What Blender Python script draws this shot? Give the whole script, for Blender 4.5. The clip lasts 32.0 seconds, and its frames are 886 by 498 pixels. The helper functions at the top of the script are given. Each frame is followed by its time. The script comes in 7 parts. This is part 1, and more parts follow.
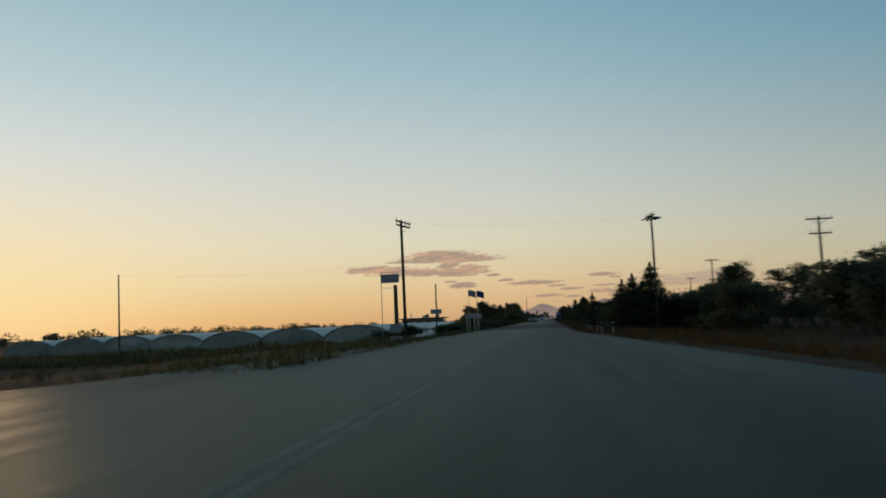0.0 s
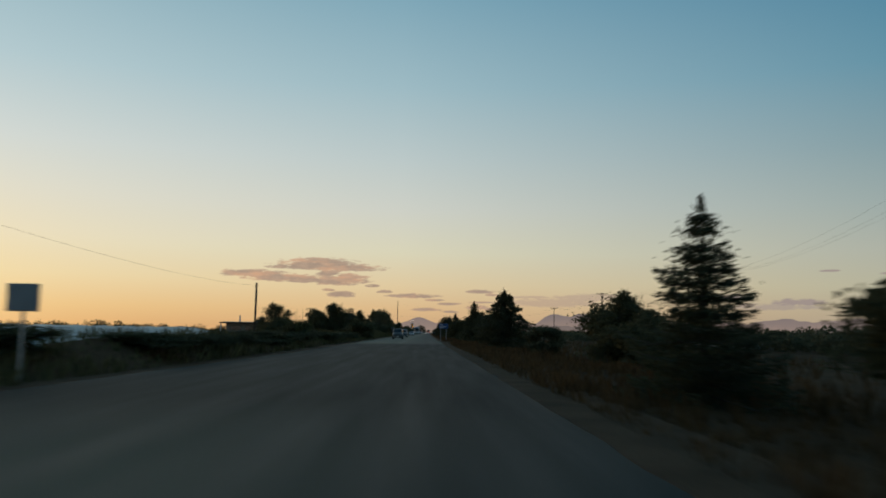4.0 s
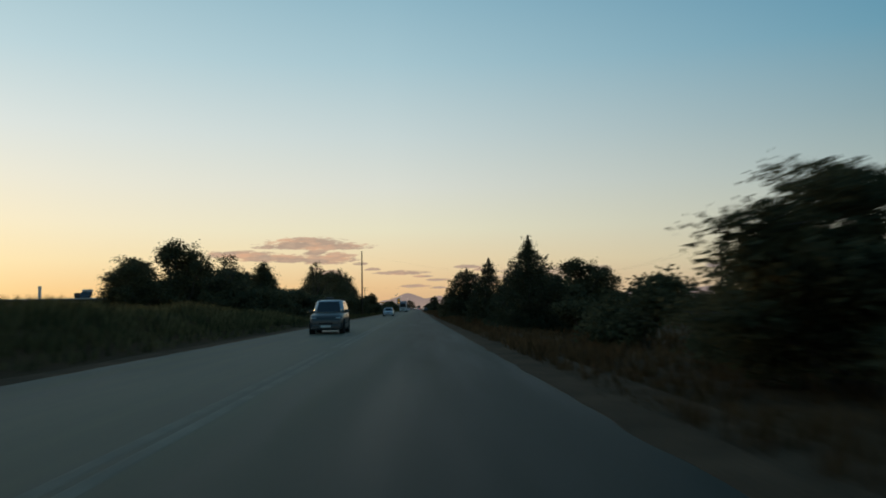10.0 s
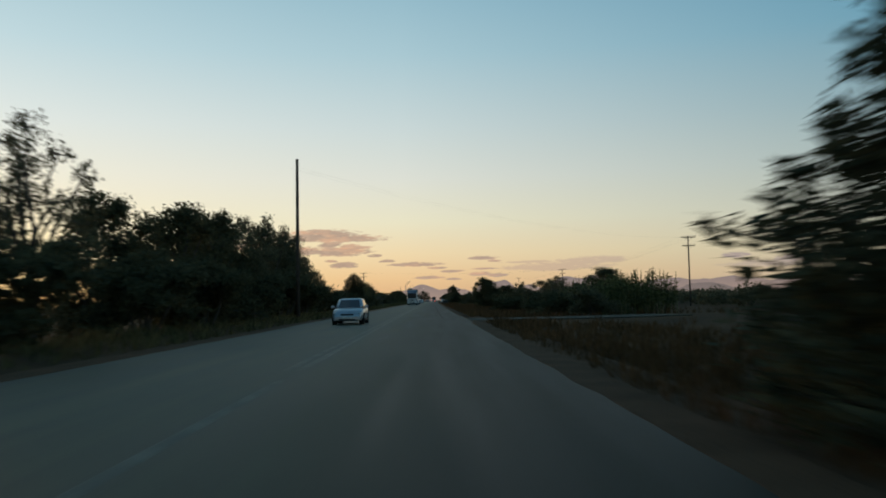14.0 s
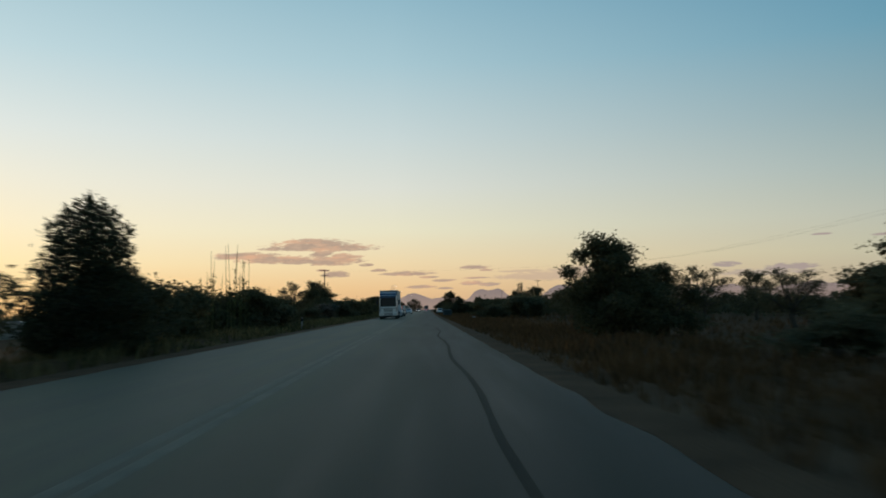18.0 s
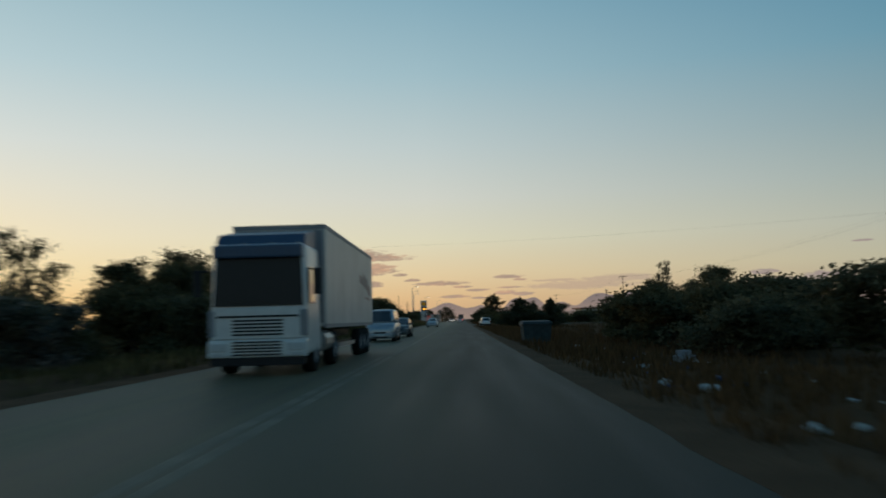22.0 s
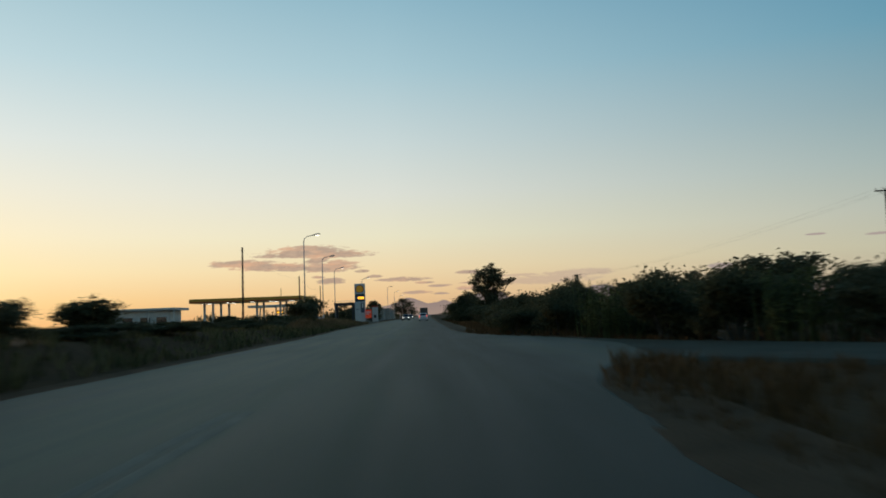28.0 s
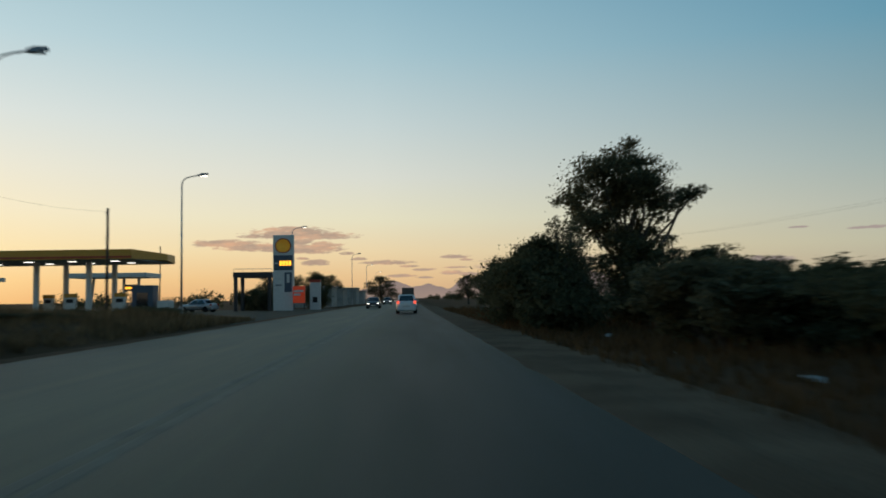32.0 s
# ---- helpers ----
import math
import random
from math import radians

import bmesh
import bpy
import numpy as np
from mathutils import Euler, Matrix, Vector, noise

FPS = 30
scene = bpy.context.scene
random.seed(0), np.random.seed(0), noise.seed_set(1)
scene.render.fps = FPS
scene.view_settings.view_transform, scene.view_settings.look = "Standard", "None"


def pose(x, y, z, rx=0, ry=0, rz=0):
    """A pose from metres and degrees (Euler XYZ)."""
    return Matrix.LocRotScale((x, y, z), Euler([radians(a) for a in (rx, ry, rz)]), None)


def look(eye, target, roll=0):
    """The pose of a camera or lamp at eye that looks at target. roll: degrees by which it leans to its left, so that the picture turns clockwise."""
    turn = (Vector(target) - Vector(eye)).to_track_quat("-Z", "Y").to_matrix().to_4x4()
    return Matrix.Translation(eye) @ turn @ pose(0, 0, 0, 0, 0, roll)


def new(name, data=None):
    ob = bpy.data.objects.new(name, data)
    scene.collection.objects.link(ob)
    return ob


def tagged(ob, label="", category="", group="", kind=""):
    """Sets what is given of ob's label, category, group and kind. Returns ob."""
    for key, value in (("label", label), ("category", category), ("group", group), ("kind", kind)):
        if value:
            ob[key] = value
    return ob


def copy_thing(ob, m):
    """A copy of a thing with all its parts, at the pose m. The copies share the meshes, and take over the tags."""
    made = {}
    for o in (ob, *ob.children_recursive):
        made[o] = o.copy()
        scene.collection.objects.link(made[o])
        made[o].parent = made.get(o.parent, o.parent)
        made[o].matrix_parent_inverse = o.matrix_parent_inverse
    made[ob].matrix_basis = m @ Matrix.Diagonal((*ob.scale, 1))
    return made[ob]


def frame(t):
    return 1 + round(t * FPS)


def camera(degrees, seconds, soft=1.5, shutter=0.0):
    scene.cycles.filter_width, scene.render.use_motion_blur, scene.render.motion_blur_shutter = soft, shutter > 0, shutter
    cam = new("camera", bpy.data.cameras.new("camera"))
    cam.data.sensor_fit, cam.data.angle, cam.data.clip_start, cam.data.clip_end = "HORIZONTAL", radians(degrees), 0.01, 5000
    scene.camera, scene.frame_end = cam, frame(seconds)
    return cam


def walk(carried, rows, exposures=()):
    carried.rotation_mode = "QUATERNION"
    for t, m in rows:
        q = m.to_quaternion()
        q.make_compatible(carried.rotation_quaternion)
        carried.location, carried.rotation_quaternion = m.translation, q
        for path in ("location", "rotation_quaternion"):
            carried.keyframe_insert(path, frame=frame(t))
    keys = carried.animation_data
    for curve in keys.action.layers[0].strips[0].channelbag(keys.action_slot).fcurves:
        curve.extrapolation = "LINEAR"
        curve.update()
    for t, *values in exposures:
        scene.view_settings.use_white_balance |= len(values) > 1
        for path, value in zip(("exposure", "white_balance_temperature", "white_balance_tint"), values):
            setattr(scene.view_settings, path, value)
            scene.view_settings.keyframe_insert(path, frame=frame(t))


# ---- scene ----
cam = camera(57.0, 32.0, soft=1.7, shutter=0.5)

# seconds, x, y, pitch, roll, yaw: a drive along the right-hand lane, eye 1.25 m over the road
DRIVE = [
    (0.0, 0.00, 0.00, 5.15, 2.52, 7.54),
    (0.5, -0.07, 11.38, 5.26, 1.96, 9.37),
    (1.0, -0.15, 22.86, 5.03, 1.48, 5.81),
    (1.5, -0.22, 34.44, 5.18, 0.05, -1.00),
    (2.0, -0.28, 46.10, 5.37, 0.20, -1.66),
    (2.5, -0.35, 57.82, 5.45, -0.75, -1.11),
    (4.5, -0.59, 104.75, 5.88, -0.78, -1.14),
    (5.0, -0.65, 116.51, 5.33, -1.56, -0.78),
    (5.5, -0.70, 128.29, 4.91, -0.56, -0.65),
    (6.0, -0.75, 140.07, 5.01, -0.75, -0.84),
    (6.5, -0.80, 151.85, 4.99, -0.46, -0.81),
    (7.0, -0.84, 163.61, 4.69, -0.50, -0.85),
    (7.5, -0.88, 175.34, 4.65, 0.27, -1.10),
    (8.0, -0.92, 187.05, 5.70, 0.43, -1.77),
    (8.5, -0.96, 198.70, 4.66, 0.50, -1.09),
    (9.0, -0.99, 210.28, 3.95, 1.36, -0.52),
    (9.5, -1.02, 221.78, 4.89, 1.09, -0.98),
    (10.0, -1.05, 233.21, 4.12, 1.02, -1.87),
    (10.5, -1.08, 244.60, 4.22, 0.87, -1.59),
    (11.0, -1.10, 255.99, 3.84, 0.73, -1.63),
    (11.5, -1.13, 267.39, 3.81, 0.59, -1.55),
    (12.0, -1.15, 278.80, 4.18, 0.45, -1.40),
    (12.5, -1.16, 290.22, 4.11, -0.11, -0.61),
    (13.0, -1.18, 301.70, 3.59, 0.45, -0.48),
    (13.5, -1.19, 313.21, 3.39, 1.30, -0.82),
    (15.5, -1.22, 359.51, 4.57, 1.02, -1.05),
    (16.0, -1.22, 371.08, 4.62, 1.30, -0.97),
    (16.5, -1.22, 382.66, 4.41, 1.02, -1.16),
    (17.0, -1.22, 394.23, 4.30, 0.45, -1.28),
    (17.5, -1.21, 405.80, 4.33, 1.02, -1.40),
    (18.0, -1.20, 417.37, 4.18, 1.30, -1.43),
    (18.5, -1.19, 428.95, 4.67, 0.73, -1.09),
    (19.0, -1.18, 440.52, 4.12, 1.02, -1.95),
    (19.5, -1.16, 452.10, 4.47, 0.73, -1.83),
    (20.0, -1.15, 463.68, 4.55, 0.73, -2.07),
    (20.5, -1.13, 475.22, 4.80, 1.02, -1.88),
    (21.0, -1.10, 486.71, 4.53, 2.43, 5.18),
    (21.5, -1.08, 498.14, 3.94, 2.15, 4.41),
    (22.0, -1.05, 509.50, 4.92, 1.58, 0.94),
    (22.5, -1.02, 520.86, 4.87, 2.15, -2.11),
    (23.0, -0.99, 532.24, 4.23, 1.58, -3.63),
    (23.5, -0.96, 543.66, 4.23, 1.02, -3.13),
    (24.0, -0.92, 555.12, 4.11, 0.73, -3.09),
    (24.5, -0.88, 566.58, 4.19, 1.02, -2.89),
    (26.5, -0.71, 612.31, 5.07, 1.47, -1.55),
    (27.0, -0.66, 623.73, 4.85, 1.58, -2.02),
    (27.5, -0.60, 635.14, 4.89, 2.00, -1.65),
    (28.0, -0.55, 646.56, 4.53, 2.08, -1.70),
    (28.5, -0.49, 658.00, 4.90, 2.08, -1.41),
    (29.0, -0.43, 669.46, 4.88, 1.70, -1.54),
    (29.5, -0.37, 680.96, 4.72, 1.36, -1.45),
    (30.0, -0.31, 692.49, 4.29, 1.10, -2.22),
    (30.5, -0.24, 704.03, 4.09, 0.85, -2.22),
    (31.0, -0.17, 715.53, 4.20, 0.80, -2.54),
    (31.5, -0.10, 727.01, 3.36, 0.52, -2.60),
    (32.0, -0.02, 738.46, 3.40, 0.82, -2.84),]
walk(cam, [(t, pose(x, y, 1.25, 90 + up, lean, turn)) for t, x, y, up, lean, turn in DRIVE],
     [(0.0, -0.2), (1.0, -0.3), (2.0, -0.12), (5.0, -0.2), (6.0, -0.12), (8.0, -0.06), (9.5, 0.0), (16.0, 0.06), (20.0, -0.02), (22.0, -0.14), (22.5, -0.06), (23.0, 0.1), (24.0, 0.05), (27.0, 0.06), (32.0, 0.0)])

# ---- the road's line: distance along it, offset to its right ----
BEND, MIDDLE = 1.775e-5, 371.0


def heading(s):
    return BEND * (s - MIDDLE)


def at(s, lat=0.0, z=0.0):
    h = heading(s)
    return Vector((BEND * ((s - MIDDLE) ** 2 - MIDDLE ** 2) / 2 + lat * math.cos(h), s - lat * math.sin(h), z))


def stand(s, lat, z=0.0, turn=0.0, size=(1, 1, 1)):
    """A pose at that place of the road, turned by degrees, scaled."""
    return Matrix.Translation(at(s, lat, z)) @ Matrix.Rotation(radians(turn) - heading(s), 4, "Z") @ Matrix.Diagonal((*size, 1))


# ---- sky after sunset, sun and exposure ----
def lin(r, g, b):
    return tuple(((c / 255 + 0.055) / 1.055) ** 2.4 if c > 10 else c / 255 / 12.92 for c in (r, g, b)) + (1.0,)


SUN_AZ = -36.0
world = bpy.data.worlds.new("dusk_sky")
scene.world = world
world.use_nodes = True
WT = world.node_tree
WT.nodes.clear()


def wmath(op, a, b=None, c=None):
    n = WT.nodes.new("ShaderNodeMath")
    n.operation = op
    for i, v in enumerate((a, b, c)):
        if v is None:
            continue
        if isinstance(v, (int, float)):
            n.inputs[i].default_value = v
        else:
            WT.links.new(v, n.inputs[i])
    return n.outputs[0]


def wmix(fac, a, b, blend="MIX"):
    n = WT.nodes.new("ShaderNodeMix")
    n.data_type, n.blend_type = "RGBA", blend
    for sock, v in ((n.inputs[0], fac), (n.inputs[6], a), (n.inputs[7], b)):
        if isinstance(v, (int, float, tuple)):
            sock.default_value = v
        else:
            WT.links.new(v, sock)
    return n.outputs[2]


def wramp(fac, stops):
    n = WT.nodes.new("ShaderNodeValToRGB")
    ramp = n.color_ramp
    ramp.interpolation = "B_SPLINE" if len(stops) > 12 else "LINEAR"
    while len(ramp.elements) < len(stops):
        ramp.elements.new(0.5)
    for e, (place, col) in zip(ramp.elements, stops):
        e.position, e.color = place, col
    WT.links.new(fac, n.inputs[0])
    return n.outputs[0]


coord = WT.nodes.new("ShaderNodeTexCoord").outputs["Generated"]
split = WT.nodes.new("ShaderNodeSeparateXYZ")
WT.links.new(coord, split.inputs[0])
az = wmath("MULTIPLY", wmath("ARCTAN2", split.outputs[0], split.outputs[1]), 180 / math.pi)
el = wmath("MULTIPLY", wmath("ARCSINE", split.outputs[2]), 180 / math.pi)
height = wmath("MAXIMUM", wmath("DIVIDE", el, 60.0), 0.0)


def rise(*stops):
    return [(d / 60.0, lin(*c)) for d, c in stops]


sunny = wramp(height, rise((0, (247, 190, 116)), (1.5, (253, 213, 145)), (3.5, (254, 234, 184)), (6, (252, 240, 208)), (9, (242, 239, 220)), (12, (229, 235, 229)),
                           (17, (197, 220, 225)), (26, (146, 186, 200)), (40, (112, 150, 170)), (60, (86, 122, 146))))
ahead = wramp(height, rise((0, (218, 174, 131)), (1.5, (233, 196, 147)), (3.2, (237, 214, 171)), (5.5, (231, 226, 197)), (8.5, (219, 222, 212)), (12, (200, 214, 214)),
                           (17, (168, 199, 209)), (26, (114, 166, 189)), (40, (90, 136, 164)), (60, (74, 112, 140))))
away = wramp(height, rise((0, (176, 162, 145)), (1.5, (187, 175, 151)), (3.2, (191, 189, 165)), (5.5, (182, 187, 175)), (8.5, (162, 179, 177)), (12, (138, 167, 175)),
                          (17, (105, 155, 176)), (26, (60, 127, 162)), (40, (56, 106, 138)), (60, (54, 94, 124))))
turned = wmath("ABSOLUTE", wmath("SUBTRACT", wmath("MODULO", wmath("ADD", az, 540.0 - SUN_AZ), 360.0), 180.0))
near_sun = wmath("SMOOTH_MIN", wmath("DIVIDE", turned, 34.0), 1.0, 0.1)
far_sun = wmath("MINIMUM", wmath("MAXIMUM", wmath("DIVIDE", wmath("SUBTRACT", turned, 34.0), 34.0), 0.0), 1.0)
sky_colour = wmix(far_sun, wmix(near_sun, sunny, ahead), away)
# the afterglow over the place where the sun went down
glow_d = wmath("ADD", wmath("POWER", wmath("DIVIDE", turned, 9.0), 2.0), wmath("POWER", wmath("DIVIDE", wmath("SUBTRACT", el, 2.0), 5.0), 2.0))
glow = wmath("POWER", 2.718, wmath("MULTIPLY", glow_d, -1.0))
sky_colour = wmix(wmath("MULTIPLY", glow, 0.6), sky_colour, (1.0, 0.84, 0.46, 1.0))
# dusk light from a physical sky, mixed in thinly
nishita = WT.nodes.new("ShaderNodeTexSky")
nishita.sky_type, nishita.sun_disc = "NISHITA", False
nishita.sun_elevation, nishita.sun_rotation = radians(1.5), radians(SUN_AZ)
sky_colour = wmix(0.04, sky_colour, wmix(1.0, nishita.outputs[0], (0.12, 0.12, 0.12, 1), "MULTIPLY"))

# clouds: azimuth, elevation, half width, half height, in degrees
CLOUDS = [(-7.5, 4.60, 3.0, 0.50), (-6.2, 4.36, 3.3, 0.36), (-8.4, 4.40, 3.1, 0.32), (-12.0, 3.82, 2.7, 0.34), (-10.4, 3.60, 2.8, 0.40), (-8.6, 3.50, 2.4, 0.34),
          (-5.7, 3.58, 1.9, 0.48), (-6.5, 3.40, 2.2, 0.34), (-6.9, 3.95, 1.0, 0.3), (-6.0, 2.5, 1.2, 0.27), (-6.9, 2.8, 0.5, 0.14), (-3.85, 3.15, 0.6, 0.15), (-2.95, 2.75, 0.7, 0.13),
          (-1.0, 2.48, 2.0, 0.20), (0.45, 2.22, 0.8, 0.11), (3.8, 2.85, 1.1, 0.18), (4.5, 2.62, 0.6, 0.10), (1.5, 1.97, 0.95, 0.13), (-0.2, 1.55, 1.4, 0.14),
          (1.5, 1.42, 0.75, 0.11), (3.5, 1.74, 0.85, 0.21), (4.7, 1.62, 0.9, 0.17), (3.75, 2.1, 1.0, 0.09),
          (20.6, 2.5, 1.0, 0.24), (24.6, 2.2, 1.8, 0.28), (30.5, 4.0, 1.4, 0.14), (26.5, 4.2, 0.7, 0.10)]
BANK = [(8.8, 2.1, 4.2, 0.42), (10.9, 2.45, 2.4, 0.36), (12.4, 2.5, 1.6, 0.3), (7.0, 2.5, 2.2, 0.12), (23.0, 1.9, 3.5, 0.3)]
flat = WT.nodes.new("ShaderNodeCombineXYZ")
WT.links.new(wmath("MULTIPLY", az, 0.5), flat.inputs[0])
WT.links.new(wmath("MULTIPLY", el, 1.9), flat.inputs[1])


def cloud_noise(scale, detail, rough):
    n = WT.nodes.new("ShaderNodeTexNoise")
    n.inputs["Scale"].default_value, n.inputs["Detail"].default_value, n.inputs["Roughness"].default_value = scale, detail, rough
    WT.links.new(flat.outputs[0], n.inputs["Vector"])
    return n.outputs[0]


puff, blush = cloud_noise(2.4, 8.0, 0.62), cloud_noise(0.9, 3.0, 0.5)


def clamp01(v):
    return wmath("MINIMUM", wmath("MAXIMUM", v, 0.0), 1.0)


def clouded(lobes, amount, soft):
    """Flat-footed lobes with a frayed edge."""
    cover = -6.0
    for ca, ce, cw, ch in lobes:
        up = wmath("SUBTRACT", el, ce)
        d2 = wmath("ADD", wmath("POWER", wmath("DIVIDE", wmath("ABSOLUTE", wmath("SUBTRACT", az, ca)), cw), 2.0),
                   wmath("POWER", wmath("DIVIDE", wmath("MAXIMUM", up, wmath("MULTIPLY", up, -1.35)), ch), 2.0))
        cover = wmath("MAXIMUM", wmath("SUBTRACT", 1.0, d2), cover)
    cover = wmath("ADD", cover, wmath("MULTIPLY", wmath("SUBTRACT", puff, 0.5), amount))
    return clamp01(wmath("DIVIDE", wmath("SUBTRACT", cover, 0.02), soft))


bank_colour = wmix(clamp01(wmath("DIVIDE", wmath("SUBTRACT", az, 8.0), 16.0)), lin(190, 164, 146), lin(166, 152, 148))
sky_colour = wmix(wmath("MULTIPLY", clouded(BANK, 3.0, 0.7), 0.62), sky_colour, bank_colour)
cloud_colour = wmix(clamp01(wmath("MULTIPLY", wmath("SUBTRACT", blush, 0.46), 5.0)), lin(170, 146, 130), lin(216, 168, 136))
cloud_colour = wmix(clamp01(wmath("DIVIDE", wmath("SUBTRACT", puff, 0.42), 0.5)), cloud_colour, lin(206, 175, 149))
cloud_colour = wmix(clamp01(wmath("DIVIDE", az, 20.0)), cloud_colour, lin(165, 150, 145))
sky_colour = wmix(wmath("MULTIPLY", clouded(CLOUDS, 3.2, 0.55), 0.92), sky_colour, cloud_colour)
back = WT.nodes.new("ShaderNodeBackground")
back.inputs[1].default_value = 1.0
WT.links.new(sky_colour, back.inputs[0])
WT.links.new(back.outputs[0], WT.nodes.new("ShaderNodeOutputWorld").inputs[0])

sun = new("sun", bpy.data.lights.new("sun", "SUN"))
sun.data.energy, sun.data.angle, sun.data.color = 0.4, radians(2.5), (1.0, 0.62, 0.30)
sun_from = Vector((math.sin(radians(SUN_AZ)), math.cos(radians(SUN_AZ)), math.tan(radians(1.8))))
sun.matrix_world = look(sun_from * 100, (0, 0, 0))
scene.view_settings.exposure = 0.0


# ---- materials ----
def mat(name, colour, rough=0.8, metal=0.0, vary=0.35, scale=3.0, bump=0.0, bump_scale=40.0, colour2=None, island=False, emit=None, power=0.0, spec=0.5, thin=0.0):
    m = bpy.data.materials.new(name)
    m.use_nodes = True
    nt = m.node_tree
    bsdf = nt.nodes["Principled BSDF"]
    bsdf.inputs["Roughness"].default_value, bsdf.inputs["Metallic"].default_value = rough, metal
    bsdf.inputs["Specular IOR Level"].default_value = spec
    place = nt.nodes.new("ShaderNodeTexCoord").outputs["Object"]
    big, small = nt.nodes.new("ShaderNodeTexNoise"), nt.nodes.new("ShaderNodeTexNoise")
    for n, k, detail in ((big, scale, 4.0), (small, bump_scale, 3.0)):
        n.inputs["Scale"].default_value, n.inputs["Detail"].default_value = k, detail
        nt.links.new(place, n.inputs["Vector"])
    ramp = nt.nodes.new("ShaderNodeValToRGB")
    c2 = colour2 or tuple(c * (1 - vary) for c in colour)
    ramp.color_ramp.elements[0].position, ramp.color_ramp.elements[0].color = 0.32, (*c2[:3], 1)
    ramp.color_ramp.elements[1].position, ramp.color_ramp.elements[1].color = 0.68, (*colour[:3], 1)
    nt.links.new(big.outputs[0], ramp.inputs[0])
    mixer = nt.nodes.new("ShaderNodeMix")
    mixer.data_type, mixer.blend_type = "RGBA", "OVERLAY"
    mixer.inputs[0].default_value = min(1.0, vary * 1.2)
    nt.links.new(ramp.outputs[0], mixer.inputs[6])
    if island:
        geo = nt.nodes.new("ShaderNodeNewGeometry")
        nt.links.new(geo.outputs["Random Per Island"], mixer.inputs[7])
    else:
        nt.links.new(small.outputs[0], mixer.inputs[7])
    nt.links.new(mixer.outputs[2], bsdf.inputs["Base Color"])
    if bump:
        b = nt.nodes.new("ShaderNodeBump")
        b.inputs["Strength"].default_value, b.inputs["Distance"].default_value = bump, 0.02
        nt.links.new(small.outputs[0], b.inputs["Height"])
        nt.links.new(b.outputs[0], bsdf.inputs["Normal"])
    if thin:
        through_light = nt.nodes.new("ShaderNodeBsdfTranslucent")
        nt.links.new(mixer.outputs[2], through_light.inputs["Color"])
        both = nt.nodes.new("ShaderNodeMixShader")
        both.inputs[0].default_value = thin
        nt.links.new(bsdf.outputs[0], both.inputs[1])
        nt.links.new(through_light.outputs[0], both.inputs[2])
        nt.links.new(both.outputs[0], nt.nodes["Material Output"].inputs["Surface"])
    if emit:
        bsdf.inputs["Emission Color"].default_value, bsdf.inputs["Emission Strength"].default_value = (*emit, 1), power
    return m


def glass_mat(name, colour, rough=0.05):
    m = mat(name, colour, rough, vary=0.1)
    m.node_tree.nodes["Principled BSDF"].inputs["Coat Weight"].default_value = 0.6
    return m


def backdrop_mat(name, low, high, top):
    """Hazy distance: a plain glowing backdrop with the haze painted into its colour, paler towards its foot."""
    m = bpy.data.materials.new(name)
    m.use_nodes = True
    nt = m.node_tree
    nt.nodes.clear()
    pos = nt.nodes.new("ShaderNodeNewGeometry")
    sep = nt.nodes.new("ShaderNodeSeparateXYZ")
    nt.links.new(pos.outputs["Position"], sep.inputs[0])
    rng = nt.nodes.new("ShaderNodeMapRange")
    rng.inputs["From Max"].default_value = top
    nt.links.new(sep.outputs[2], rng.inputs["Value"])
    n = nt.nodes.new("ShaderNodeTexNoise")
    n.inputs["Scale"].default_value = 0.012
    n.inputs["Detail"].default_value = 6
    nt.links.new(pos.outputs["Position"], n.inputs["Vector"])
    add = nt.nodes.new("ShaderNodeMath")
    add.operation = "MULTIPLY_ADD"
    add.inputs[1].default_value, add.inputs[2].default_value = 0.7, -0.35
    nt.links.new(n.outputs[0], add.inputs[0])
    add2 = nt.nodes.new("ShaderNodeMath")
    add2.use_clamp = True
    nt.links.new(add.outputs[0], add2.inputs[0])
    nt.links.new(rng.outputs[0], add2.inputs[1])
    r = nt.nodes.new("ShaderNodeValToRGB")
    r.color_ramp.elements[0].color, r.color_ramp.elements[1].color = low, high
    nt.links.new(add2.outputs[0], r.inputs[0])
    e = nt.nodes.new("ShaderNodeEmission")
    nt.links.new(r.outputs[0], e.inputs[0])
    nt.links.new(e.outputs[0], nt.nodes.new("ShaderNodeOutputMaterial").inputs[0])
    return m


